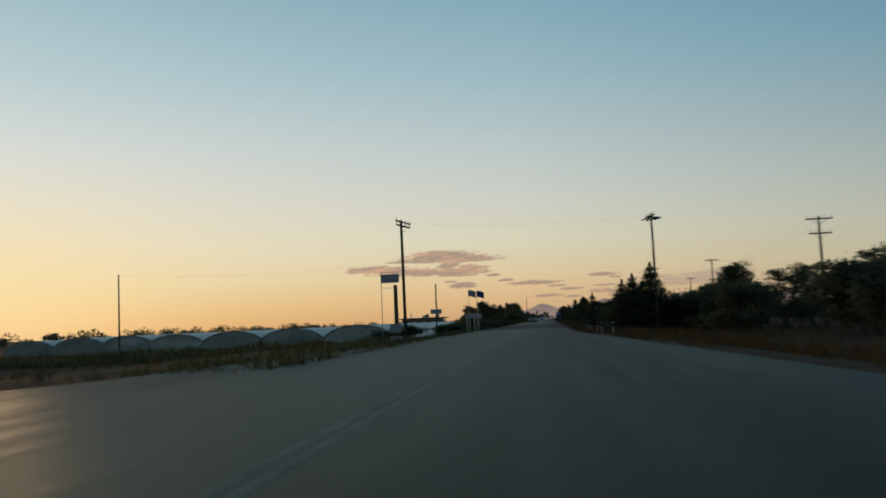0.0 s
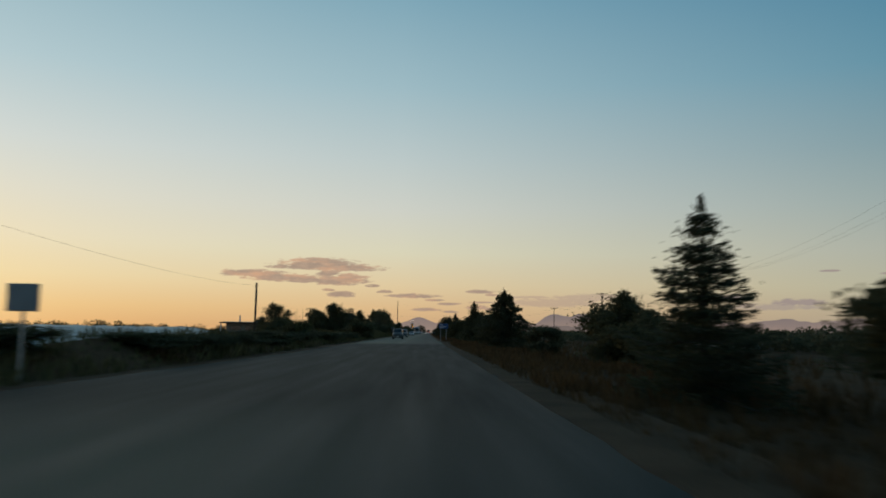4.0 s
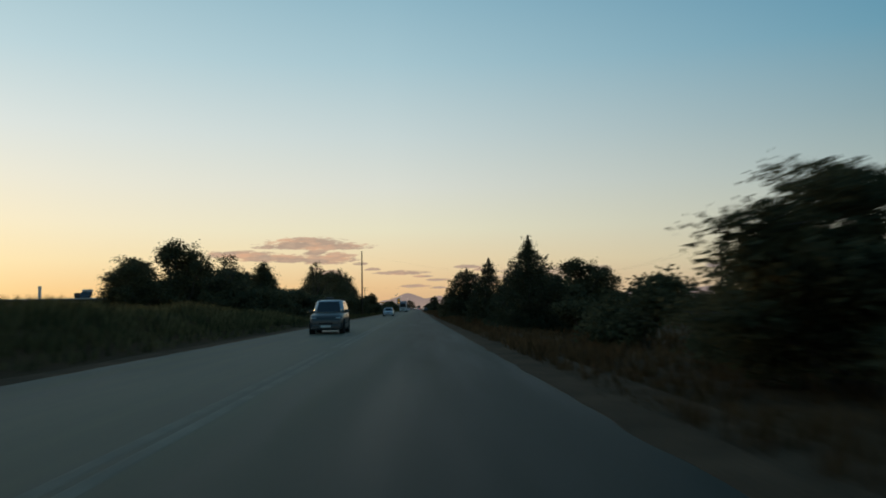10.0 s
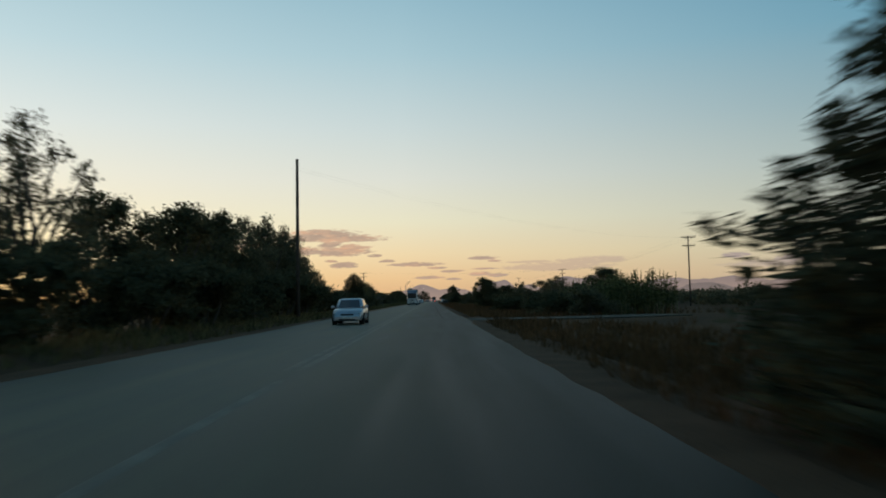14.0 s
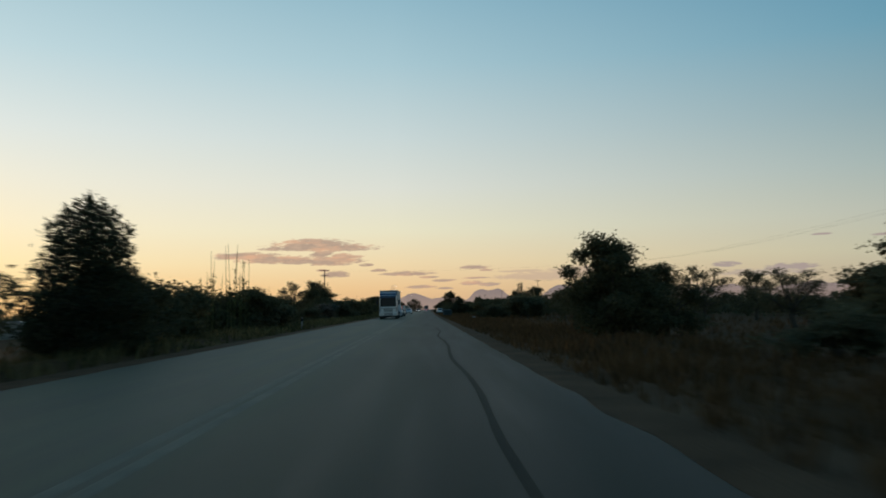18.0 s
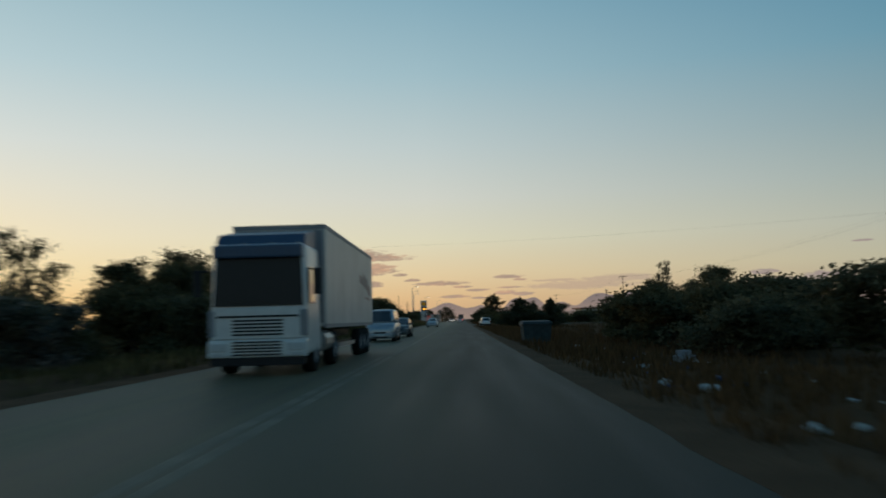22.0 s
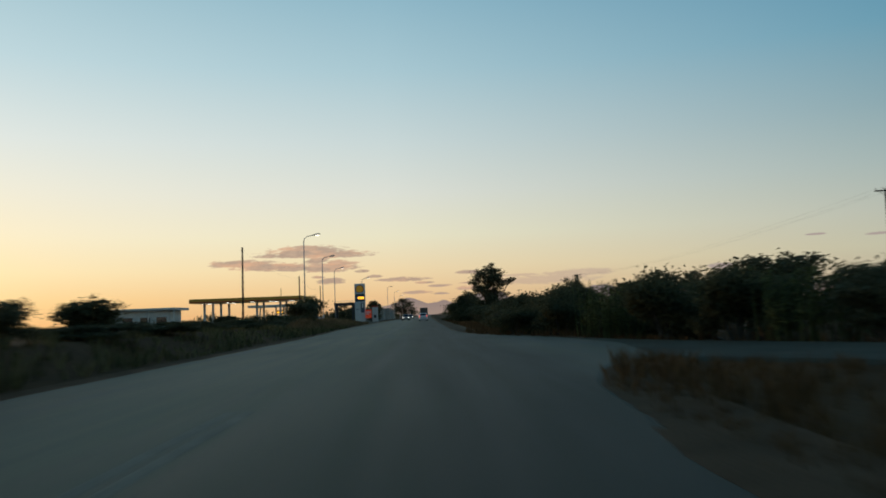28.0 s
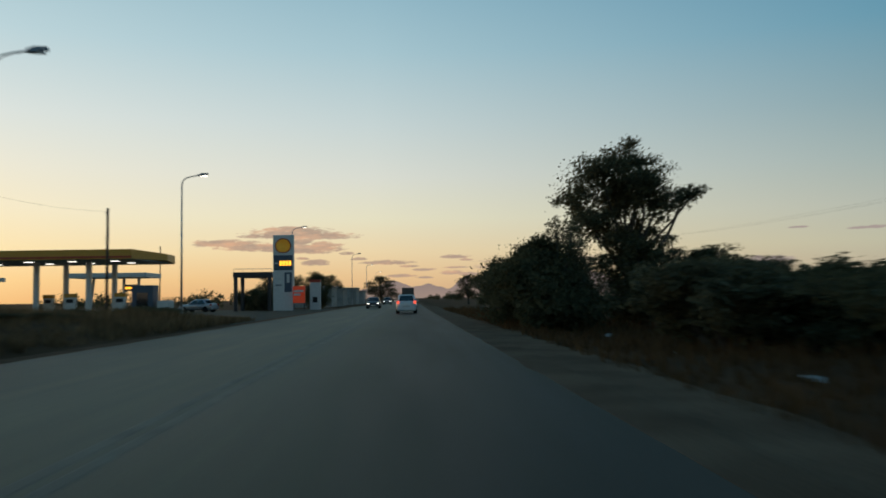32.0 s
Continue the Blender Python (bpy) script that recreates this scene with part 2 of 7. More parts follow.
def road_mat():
    """Asphalt pale in the far lane from wear and painted-in windscreen haze, darker in the near lane, with long
    streaks, wheel tracks and fine grain.
    """
    m = bpy.data.materials.new("road_asphalt")
    m.use_nodes = True
    nt = m.node_tree
    bsdf = nt.nodes["Principled BSDF"]
    bsdf.inputs["Specular IOR Level"].default_value = 0.13
    uv = nt.nodes.new("ShaderNodeUVMap")
    uv.uv_map = "road_map"

    def stretched(kx, ky, scale, detail=4.0):
        v = nt.nodes.new("ShaderNodeVectorMath")
        v.operation = "MULTIPLY"
        v.inputs[1].default_value = (kx, ky, 1)
        nt.links.new(uv.outputs[0], v.inputs[0])
        n = nt.nodes.new("ShaderNodeTexNoise")
        n.inputs["Scale"].default_value, n.inputs["Detail"].default_value = scale, detail
        nt.links.new(v.outputs[0], n.inputs["Vector"])
        return n.outputs[0]

    def m2(op, a, b):
        n = nt.nodes.new("ShaderNodeMath")
        n.operation = op
        for k, v in enumerate((a, b)):
            if isinstance(v, float):
                n.inputs[k].default_value = v
            else:
                nt.links.new(v, n.inputs[k])
        return n.outputs[0]

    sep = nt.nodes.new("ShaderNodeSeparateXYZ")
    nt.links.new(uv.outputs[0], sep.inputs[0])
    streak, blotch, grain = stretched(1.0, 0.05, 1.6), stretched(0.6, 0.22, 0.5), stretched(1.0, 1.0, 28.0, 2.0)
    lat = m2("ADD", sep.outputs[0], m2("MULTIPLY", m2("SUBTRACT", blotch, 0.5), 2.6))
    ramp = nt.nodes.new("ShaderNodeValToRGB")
    # far-lane stops hold windscreen haze; the first is darkened against the sunset sheen
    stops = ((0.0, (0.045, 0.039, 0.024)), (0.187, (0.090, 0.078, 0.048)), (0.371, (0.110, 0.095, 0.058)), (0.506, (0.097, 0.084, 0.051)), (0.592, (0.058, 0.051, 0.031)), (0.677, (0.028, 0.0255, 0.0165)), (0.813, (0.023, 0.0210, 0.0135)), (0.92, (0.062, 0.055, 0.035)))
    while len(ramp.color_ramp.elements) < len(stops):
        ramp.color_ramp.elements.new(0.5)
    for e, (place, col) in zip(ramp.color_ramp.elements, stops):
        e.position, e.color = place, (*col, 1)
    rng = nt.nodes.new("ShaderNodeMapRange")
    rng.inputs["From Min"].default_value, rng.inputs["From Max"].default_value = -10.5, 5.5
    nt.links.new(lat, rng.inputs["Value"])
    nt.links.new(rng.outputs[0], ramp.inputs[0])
    tone = m2("ADD", m2("MULTIPLY", streak, 1.6), m2("ADD", m2("MULTIPLY", grain, 0.4), m2("MULTIPLY", blotch, 0.5)))
    tone = m2("SUBTRACT", tone, 0.235)
    # a stretch darkened in its colour for a dimmer exposure there
    dim_edges = []
    for lo, hi in ((96.0, 112.0), (172.0, 190.0)):
        step = nt.nodes.new("ShaderNodeMapRange")
        step.interpolation_type = "SMOOTHSTEP"
        step.inputs["From Min"].default_value, step.inputs["From Max"].default_value = lo, hi
        nt.links.new(m2("ADD", sep.outputs[1], m2("MULTIPLY", blotch, 4.0)), step.inputs["Value"])
        dim_edges.append(step.outputs[0])
    dimmed = m2("SUBTRACT", dim_edges[0], dim_edges[1])
    tone = m2("MULTIPLY", tone, m2("SUBTRACT", 1.0, m2("MULTIPLY", dimmed, 0.85)))
    # paler past the side road
    pale_run = nt.nodes.new("ShaderNodeMapRange")
    pale_run.inputs["From Min"].default_value, pale_run.inputs["From Max"].default_value = 610.0, 690.0
    pale_run.inputs["To Min"].default_value, pale_run.inputs["To Max"].default_value = 1.0, 1.28
    nt.links.new(sep.outputs[1], pale_run.inputs["Value"])
    tone = m2("MULTIPLY", tone, pale_run.outputs[0])
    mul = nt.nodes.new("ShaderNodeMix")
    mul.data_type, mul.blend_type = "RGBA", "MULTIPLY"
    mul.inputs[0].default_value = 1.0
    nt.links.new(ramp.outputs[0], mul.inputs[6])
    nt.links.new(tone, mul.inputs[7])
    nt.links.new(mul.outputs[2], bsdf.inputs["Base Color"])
    nt.links.new(m2("ADD", m2("MULTIPLY", streak, 0.3), 0.47), bsdf.inputs["Roughness"])
    nt.links.new(m2("SUBTRACT", 0.13, m2("MULTIPLY", dimmed, 0.08)), bsdf.inputs["Specular IOR Level"])
    bump = nt.nodes.new("ShaderNodeBump")
    bump.inputs["Strength"].default_value, bump.inputs["Distance"].default_value = 0.45, 0.012
    nt.links.new(grain, bump.inputs["Height"])
    nt.links.new(bump.outputs[0], bsdf.inputs["Normal"])
    return m


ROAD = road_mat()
ASPHALT_OLD = mat("worn_asphalt", (0.074, 0.064, 0.043), 0.78, vary=0.3, scale=0.5, bump=0.5, bump_scale=50, spec=0.10)
PATCH = mat("asphalt_patch", (0.036, 0.032, 0.022), 0.75, vary=0.3, scale=1.2, bump=0.4, bump_scale=60, spec=0.10)
LINE = mat("road_paint", (0.185, 0.165, 0.122), 0.68, vary=0.4, scale=1.3, bump=0.2, bump_scale=30, spec=0.13)
SOIL = mat("dry_soil", (0.105, 0.054, 0.026), 0.98, vary=0.5, scale=0.25, bump=0.8, bump_scale=8, colour2=(0.066, 0.037, 0.019), spec=0.05)
GRAVEL = mat("gravel_verge", (0.140, 0.076, 0.043), 0.95, vary=0.5, scale=0.9, bump=0.9, bump_scale=25, colour2=(0.085, 0.048, 0.027), spec=0.05)
SHOULDER = mat("bare_dirt_shoulder", (0.165, 0.108, 0.068), 0.95, vary=0.5, scale=0.7, bump=0.8, bump_scale=22, colour2=(0.095, 0.060, 0.037), spec=0.05)
DRY_GRASS = mat("dry_grass", (0.145, 0.078, 0.036), 0.95, vary=0.3, scale=0.3, island=True, colour2=(0.088, 0.052, 0.025), spec=0.05, thin=0.42)
STRAW = mat("straw_grass", (0.235, 0.150, 0.080), 0.95, vary=0.3, scale=0.3, island=True, colour2=(0.150, 0.095, 0.050), spec=0.05, thin=0.42)
GREEN_GRASS = mat("green_grass", (0.15, 0.12, 0.055), 0.95, vary=0.5, scale=0.3, island=True, colour2=(0.085, 0.08, 0.036), spec=0.1, thin=0.42)
LEAF = mat("broad_leaves", (0.112, 0.105, 0.056), 0.85, vary=0.22, scale=1.2, island=True, colour2=(0.086, 0.083, 0.045), thin=0.45, spec=0.06)
OLIVE = mat("olive_leaves", (0.138, 0.126, 0.074), 0.85, vary=0.22, scale=1.2, island=True, colour2=(0.104, 0.098, 0.056), thin=0.45, spec=0.06)
NEEDLE = mat("conifer_needles", (0.096, 0.097, 0.056), 0.85, vary=0.25, scale=1.2, island=True, colour2=(0.064, 0.066, 0.039), thin=0.35, spec=0.06)
CANE = mat("cane_leaves", (0.14, 0.14, 0.055), 0.8, spec=0.15, vary=0.5, scale=1.2, island=True, colour2=(0.08, 0.09, 0.035), thin=0.42)
BLOSSOM = mat("pale_oleander", (0.20, 0.16, 0.13), 0.8, vary=0.5, scale=2.0, island=True, colour2=(0.07, 0.075, 0.045), thin=0.42)
BARK = mat("bark", (0.10, 0.08, 0.06), 0.95, vary=0.4, scale=6, bump=0.8, bump_scale=30)
POLE_WOOD = mat("creosoted_wood", (0.085, 0.062, 0.045), 0.9, vary=0.4, scale=4, bump=0.5, bump_scale=30)
CERAMIC = mat("ceramic_insulator", (0.25, 0.2, 0.17), 0.35, vary=0.2)
STEEL = mat("galvanised_steel", (0.42, 0.43, 0.43), 0.45, 0.8, vary=0.25, scale=5)
DARK_STEEL = mat("dark_steel", (0.06, 0.06, 0.065), 0.55, 0.5, vary=0.3, scale=5)
WIRE = mat("cable_black", (0.03, 0.03, 0.03), 0.7, vary=0.1)
CONCRETE = mat("concrete", (0.34, 0.32, 0.29), 0.9, vary=0.3, scale=1.2, bump=0.4, bump_scale=20)
PLASTER = mat("white_plaster", (0.62, 0.60, 0.56), 0.9, vary=0.2, scale=0.9, bump=0.2, bump_scale=25)
BRICK_RED = mat("hollow_brick", (0.36, 0.16, 0.10), 0.9, vary=0.3, scale=2.0, bump=0.5, bump_scale=12)
TUNNEL = mat("polytunnel_film", (0.52, 0.50, 0.45), 0.5, vary=0.25, scale=0.7, bump=0.3, bump_scale=3)


# ---- mesh helpers ----
def mesh_from(verts, faces, name="piece"):
    me = bpy.data.meshes.new(name)
    me.from_pydata([tuple(v) for v in verts], [], [tuple(f) for f in faces])
    me.update()
    return me


def part(name, bm, material, parent=None, label="", smooth=False):
    me = bm
    if isinstance(bm, bmesh.types.BMesh):
        me = bpy.data.meshes.new(name)
        bm.normal_update()
        bm.to_mesh(me)
        bm.free()
    if not me.materials:
        me.materials.append(material)
    if smooth:
        me.shade_smooth()
    ob = new(name, me)
    if parent is not None:
        ob.parent = parent
    if label:
        ob["label"] = label
    return ob


def thing(name, label, category, group="", kind=""):
    return tagged(new(name), label, category, group, kind)


def box(bm, x0, x1, y0, y1, z0, z1, bevel=0.0, taper=1.0):
    cx, cy = (x0 + x1) / 2, (y0 + y1) / 2
    vs = []
    for z, k in ((z0, 1.0), (z1, taper)):
        for x, y in ((x0, y0), (x1, y0), (x1, y1), (x0, y1)):
            vs.append(bm.verts.new((cx + (x - cx) * k, cy + (y - cy) * k, z)))
    fs = [bm.faces.new([vs[i] for i in f]) for f in ((3, 2, 1, 0), (4, 5, 6, 7), (0, 1, 5, 4), (1, 2, 6, 5), (2, 3, 7, 6), (3, 0, 4, 7))]
    if bevel:
        es = {e for f in fs for e in f.edges}
        bmesh.ops.bevel(bm, geom=list(es), offset=bevel, segments=2, affect="EDGES", profile=0.6)
    return bm


def boxed(*a, **k):
    return box(bmesh.new(), *a, **k)


def tube(bm, p0, p1, r0, r1=None, sides=8, caps=True):
    p0, p1 = Vector(p0), Vector(p1)
    r1 = r0 if r1 is None else r1
    d = (p1 - p0).normalized()
    u = d.orthogonal().normalized()
    w = d.cross(u)
    rings = []
    for p, r in ((p0, r0), (p1, r1)):
        rings.append([bm.verts.new(p + (u * math.cos(6.2832 * i / sides) + w * math.sin(6.2832 * i / sides)) * r) for i in range(sides)])
    for i in range(sides):
        j = (i + 1) % sides
        bm.faces.new((rings[0][i], rings[0][j], rings[1][j], rings[1][i]))
    if caps:
        bm.faces.new(rings[0][::-1])
        bm.faces.new(rings[1])
    return bm


def tubed(*a, **k):
    return tube(bmesh.new(), *a, **k)


def sag_wire(name, p0, p1, sag, parent=None, r=0.005, steps=14):
    bm = bmesh.new()
    last = None
    for i in range(steps + 1):
        f = i / steps
        p = Vector(p0).lerp(Vector(p1), f) - Vector((0, 0, sag * 4 * f * (1 - f)))
        if last is not None:
            tube(bm, last, p, r, r, 5, False)
        last = p
    return part(name, bm, WIRE, parent)


# ---- the ground, one sheet to the horizon ----
def left_edge(s):
    return float(np.interp(s, [-400, 8, 22, 45, 100, 140, 700, 730, 860, 900], [-19, -18, -13, -10.2, -8.6, -7.5, -7.5, -8.6, -8.6, -7.5]))


def right_edge(s):
    return float(np.interp(s, [-400, 10, 30, 60, 75, 653, 660, 664, 667, 669, 676, 684, 690, 694, 700, 708], [6.5, 6.2, 5.0, 3.0, 2.25, 2.25, 2.8, 3.7, 5.2, 6.2, 7.0, 6.0, 4.2, 3.0, 2.45, 2.25]))


# the side road that joins from behind at a slant: its near and far edges, (distance along, offset)
SIDE_NEAR = [(670, 3.0), (667.8, 5.4), (664.5, 8.5), (659, 12), (653.5, 17), (650.5, 26), (647, 45), (641, 120)]
SIDE_FAR = [(694, 2.4), (685, 5.6), (676.5, 9.0), (669.5, 13), (664.5, 18), (661, 27), (658, 45), (652, 120)]


def on_side_road(s, lat, pad):
    if lat < 2.0 or lat > 120 or s < 640 or s > 705:
        return False
    near = float(np.interp(lat, [b for _, b in SIDE_NEAR], [a for a, _ in SIDE_NEAR]))
    far = float(np.interp(lat, [b for _, b in SIDE_FAR], [a for a, _ in SIDE_FAR]))
    return near - pad < s < far + pad


def ground_z(s, lat):
    base = float(np.interp(lat, [-400, -30, -14, -9.5, -7, 2, 4.5, 9, 20, 400], [-1.2, -0.95, -0.75, -0.12, -0.12, -0.12, -0.12, -0.35, -0.5, -0.5]))
    off = 0.0 if -9 < lat < 4 else 1.0
    if -17 < lat < -8.4:
        bank = float(np.interp(s, [104, 124, 190, 212, 238, 250, 290, 320, 470, 600, 622, 700, 728], [0, 1, 1, 0.75, 0.8, 1.25, 1.1, 0.3, 0.3, 0.3, 0.85, 0.9, 0.3]))
        base += bank * float(np.interp(lat, [-16.5, -14.5, -12.6, -11.2, -9.8, -8.6], [0, 0.75, 1.5, 1.25, 0.5, 0]))
    flat_here = 0.2 if (370 < s < 386 and 2 < lat < 42) or (s < 60 and -20 < lat < 8) or on_side_road(s, lat, 6.5) or (735 < s < 880 and -50 < lat < -8) else 1.0
    if flat_here < 1 and -50 < lat < 60:
        base = -0.12
    if 715 < s < 792 and -24 < lat < -9.2:
        # the grassy mound before the filling station
        base += float(np.interp(s, [715, 728, 765, 784, 792], [0, 1, 1, 0.6, 0])) * float(np.interp(lat, [-24, -20, -15, -11.5, -9.2], [0, 0.7, 0.95, 0.7, 0]))
    return base + off * flat_here * 0.14 * noise.noise(Vector((s * 0.09, lat * 0.13, 0.3)))


rows_s = [-1500, -700, -300] + list(range(-120, 1120, 6)) + [1200, 1400, 1700, 2200, 3000, 4200, 6500]
cols = [-4500, -2400, -1200, -600, -300, -180, -110, -70, -50, -40, -32, -26, -22, -19, -17, -15, -13.5, -12, -11, -10, -9, -8, -6, -3, 0, 1.5, 2.5,
        3.2, 4, 5, 6, 7, 8, 9, 10.5, 12, 14, 17, 20, 25, 32, 40, 55, 80, 120, 200, 350, 700, 1400, 2600, 4500]
gv = [at(s if abs(c) < 400 or s > 1100 or s < -130 else s, c, ground_z(s, c)) for s in rows_s for c in cols]
nc = len(cols)
gf = [(i * nc + j, i * nc + j + 1, (i + 1) * nc + j + 1, (i + 1) * nc + j) for i in range(len(rows_s) - 1) for j in range(nc - 1)]
ground = tagged(part("ground", mesh_from(gv, gf), SOIL, smooth=True), "dry brown soil and stubble fields beside the road", "ground", kind="structure")


def strip(name, s0, s1, a, b, z, material, step=4.0, ragged=0.0, thick=0.1, seed=0.0):
    """A paved or loose strip along the road between the offsets a(s) and b(s)."""
    bm = bmesh.new()
    n = max(1, int((s1 - s0) / step))
    prev = None
    for i in range(n + 1):
        s = s0 + (s1 - s0) * i / n
        la, lb = (a(s) if callable(a) else a), (b(s) if callable(b) else b)
        if ragged:
            la += ragged * noise.noise(Vector((s * 0.5, seed, 1)))
            lb += ragged * noise.noise(Vector((s * 0.5, seed, 7)))
        ring = [bm.verts.new(at(s, la - 0.03, z - thick)), bm.verts.new(at(s, la, z)), bm.verts.new(at(s, lb, z)), bm.verts.new(at(s, lb + 0.03, z - thick))]
        if prev:
            for k in range(3):
                bm.faces.new((prev[k], prev[k + 1], ring[k + 1], ring[k]))
        prev = ring
    return part(name, bm, material)


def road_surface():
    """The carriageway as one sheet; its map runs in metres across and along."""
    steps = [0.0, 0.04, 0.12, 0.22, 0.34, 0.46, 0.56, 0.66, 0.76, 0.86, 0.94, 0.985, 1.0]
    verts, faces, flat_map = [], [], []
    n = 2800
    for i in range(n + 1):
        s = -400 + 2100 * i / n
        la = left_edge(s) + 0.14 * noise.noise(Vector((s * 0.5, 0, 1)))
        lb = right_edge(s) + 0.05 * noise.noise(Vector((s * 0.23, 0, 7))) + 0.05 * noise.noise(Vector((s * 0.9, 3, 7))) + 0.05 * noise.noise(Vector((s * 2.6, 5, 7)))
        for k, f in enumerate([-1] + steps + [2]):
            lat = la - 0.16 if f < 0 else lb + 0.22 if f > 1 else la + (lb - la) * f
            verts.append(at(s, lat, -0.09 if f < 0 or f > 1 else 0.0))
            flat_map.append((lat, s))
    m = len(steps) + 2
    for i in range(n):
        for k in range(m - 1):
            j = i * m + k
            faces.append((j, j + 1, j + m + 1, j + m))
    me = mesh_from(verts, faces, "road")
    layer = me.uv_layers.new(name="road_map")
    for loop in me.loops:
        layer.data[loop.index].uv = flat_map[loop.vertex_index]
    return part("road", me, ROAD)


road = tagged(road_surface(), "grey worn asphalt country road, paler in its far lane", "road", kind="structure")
verge = tagged(strip("verge", -100, 1100, lambda s: right_edge(s) + 0.1, lambda s: right_edge(s) + 1.4, -0.035, GRAVEL, 2.0, 0.5, 0.1, 4.0), "pale stony dirt verge along the asphalt", "verge", kind="structure")
tagged(strip("verge", 704, 860, lambda s: right_edge(s) + 0.25, lambda s: right_edge(s) + 1.75, -0.024, SHOULDER, 0.8, 0.5, 0.1, 12.0), "broad bare pale dirt shoulder beside the asphalt", "verge", kind="structure")
tagged(strip("verge", -100, 1100, lambda s: left_edge(s) - 1.0, lambda s: left_edge(s) - 0.05, -0.04, GRAVEL, 2.0, 0.5, 0.1, 9.0), "pale stony dirt verge along the asphalt", "verge", kind="structure")

# worn centre lines and a tar seam
for off, on in ((-2.68, 1), (-2.42, 1)):
    s = -100
    while s < 1100:
        if random.random() < 0.9 and not 90 < s < 170:
            tagged(strip("line_marking", s, s + 38, off - 0.055, off + 0.055, 0.004, LINE, 6.0, 0.02, 0.003, off), "worn white line painted on the asphalt", "road marking", kind="structure")
        s += 40
tagged(strip("tar_seam", 380, 470, lambda s: 0.75 + 0.25 * noise.noise(Vector((s * 0.12, 0.75, 0))), lambda s: 0.79 + 0.25 * noise.noise(Vector((s * 0.12, 0.75, 0))), 0.0045, PATCH, 1.0, 0.02, 0.002), "dark tar seam along the asphalt", "road patch", kind="structure")


def cross_road(name, pts, w, z, material, label, follow=False):
    bm = bmesh.new()
    prev = None
    for i, (s, lat) in enumerate(pts):
        p = at(s, lat, min(z, ground_z(s, lat) + 0.07) if follow and lat > 5.5 else z)
        q = at(*pts[min(i + 1, len(pts) - 1)], z) - at(*pts[max(i - 1, 0)], z)
        n = Vector((-q.y, q.x, 0)).normalized() * w / 2
        ring = [bm.verts.new(p - n - Vector((0, 0, 0.1))), bm.verts.new(p - n), bm.verts.new(p + n), bm.verts.new(p + n - Vector((0, 0, 0.1)))]
        if prev:
            for k in range(3):
                bm.faces.new((prev[k], ring[k], ring[k + 1], prev[k + 1]))
        prev = ring
    return tagged(part(name, bm, material), label, "road", kind="structure")


bm = bmesh.new()
prev = None
for near, far in zip(SIDE_NEAR, SIDE_FAR):
    wander = 0.15 * noise.noise(Vector((near[1], 2.0, 9.0)))
    ring = [bm.verts.new(at(near[0] - 0.3, near[1] - 0.1, -0.11)), bm.verts.new(at(near[0] + wander, near[1], -0.012)), bm.verts.new(at(far[0] + wander, far[1], -0.012)), bm.verts.new(at(far[0] + 0.3, far[1] + 0.1, -0.11))]
    if prev:
        for k in range(3):
            bm.faces.new((prev[k], ring[k], ring[k + 1], prev[k + 1]))
    prev = ring
tagged(part("road", bm, ASPHALT_OLD), "pale side road joining the main road at a slant", "road", kind="structure")
# dirt washed over the broken edges of the asphalt
for k, (a, b) in enumerate(((lambda s: right_edge(s) - 0.12, lambda s: right_edge(s) + 0.5), (lambda s: left_edge(s) - 0.5, lambda s: left_edge(s) + 0.15))):
    for s0, s1 in ((75, 186), (210, 368), (386, 655), (708, 1000)):
        tagged(strip("dirt_edge", s0, s1, a, b, 0.004, SHOULDER if s0 > 700 and not k else GRAVEL, 0.8, 0.09, 0.05, 21.0 + k), "thin brown dirt washed over the asphalt edge", "verge", kind="structure")
cross_road("road", [(376, 2), (376.4, 5), (377, 8), (377.6, 11), (379, 16)], 5, -0.018, ASPHALT_OLD, "short paved farm entrance off the road", True)
cross_road("track", [(188, 3.4), (196, 3.9), (203, 4.6), (207, 6.0), (209, 8.5)], 1.3, -0.05, GRAVEL, "pale dirt track leaving the road", True)
cross_road("forecourt", [(815, -8.2), (815, -20), (815, -55)], 66, -0.02, ASPHALT_OLD, "grey asphalt forecourt of the filling station")


# ---- plants ----
def leaf_mesh(points, sizes, name, long=1.6, droop=0.0, dirs=None):
    """Small bent leaves, each one blade, at the given points."""
    n = len(points)
    rng = np.random
    d = rng.normal(size=(n, 3)) if dirs is None else dirs + rng.normal(size=(n, 3)) * 0.45
    d[:, 2] -= droop
    d /= np.linalg.norm(d, axis=1, keepdims=True) + 1e-9
    o = rng.normal(size=(n, 3))
    w = np.cross(d, o)
    w /= np.linalg.norm(w, axis=1, keepdims=True) + 1e-9
    k = sizes[:, None]
    a, b = points - d * k * long / 2, points + d * k * long / 2
    side = w * k * 0.5
    v = np.stack([a + side, b, a - side], axis=1).reshape(-1, 3)
    f = np.arange(3 * n).reshape(n, 3)
    return mesh_from(v.tolist(), f.tolist(), name)


def limb(bm, p0, p1, r0, r1, bends=3, wob=0.06, sides=6):
    last, lr = Vector(p0), r0
    for i in range(1, bends + 1):
        f = i / bends
        p = Vector(p0).lerp(Vector(p1), f)
        if i < bends:
            p += Vector((random.uniform(-wob, wob), random.uniform(-wob, wob), random.uniform(-wob, wob) * 0.4))
        r = r0 + (r1 - r0) * f
        tube(bm, last, p, lr, r, sides, i == bends)
        last, lr = p, r


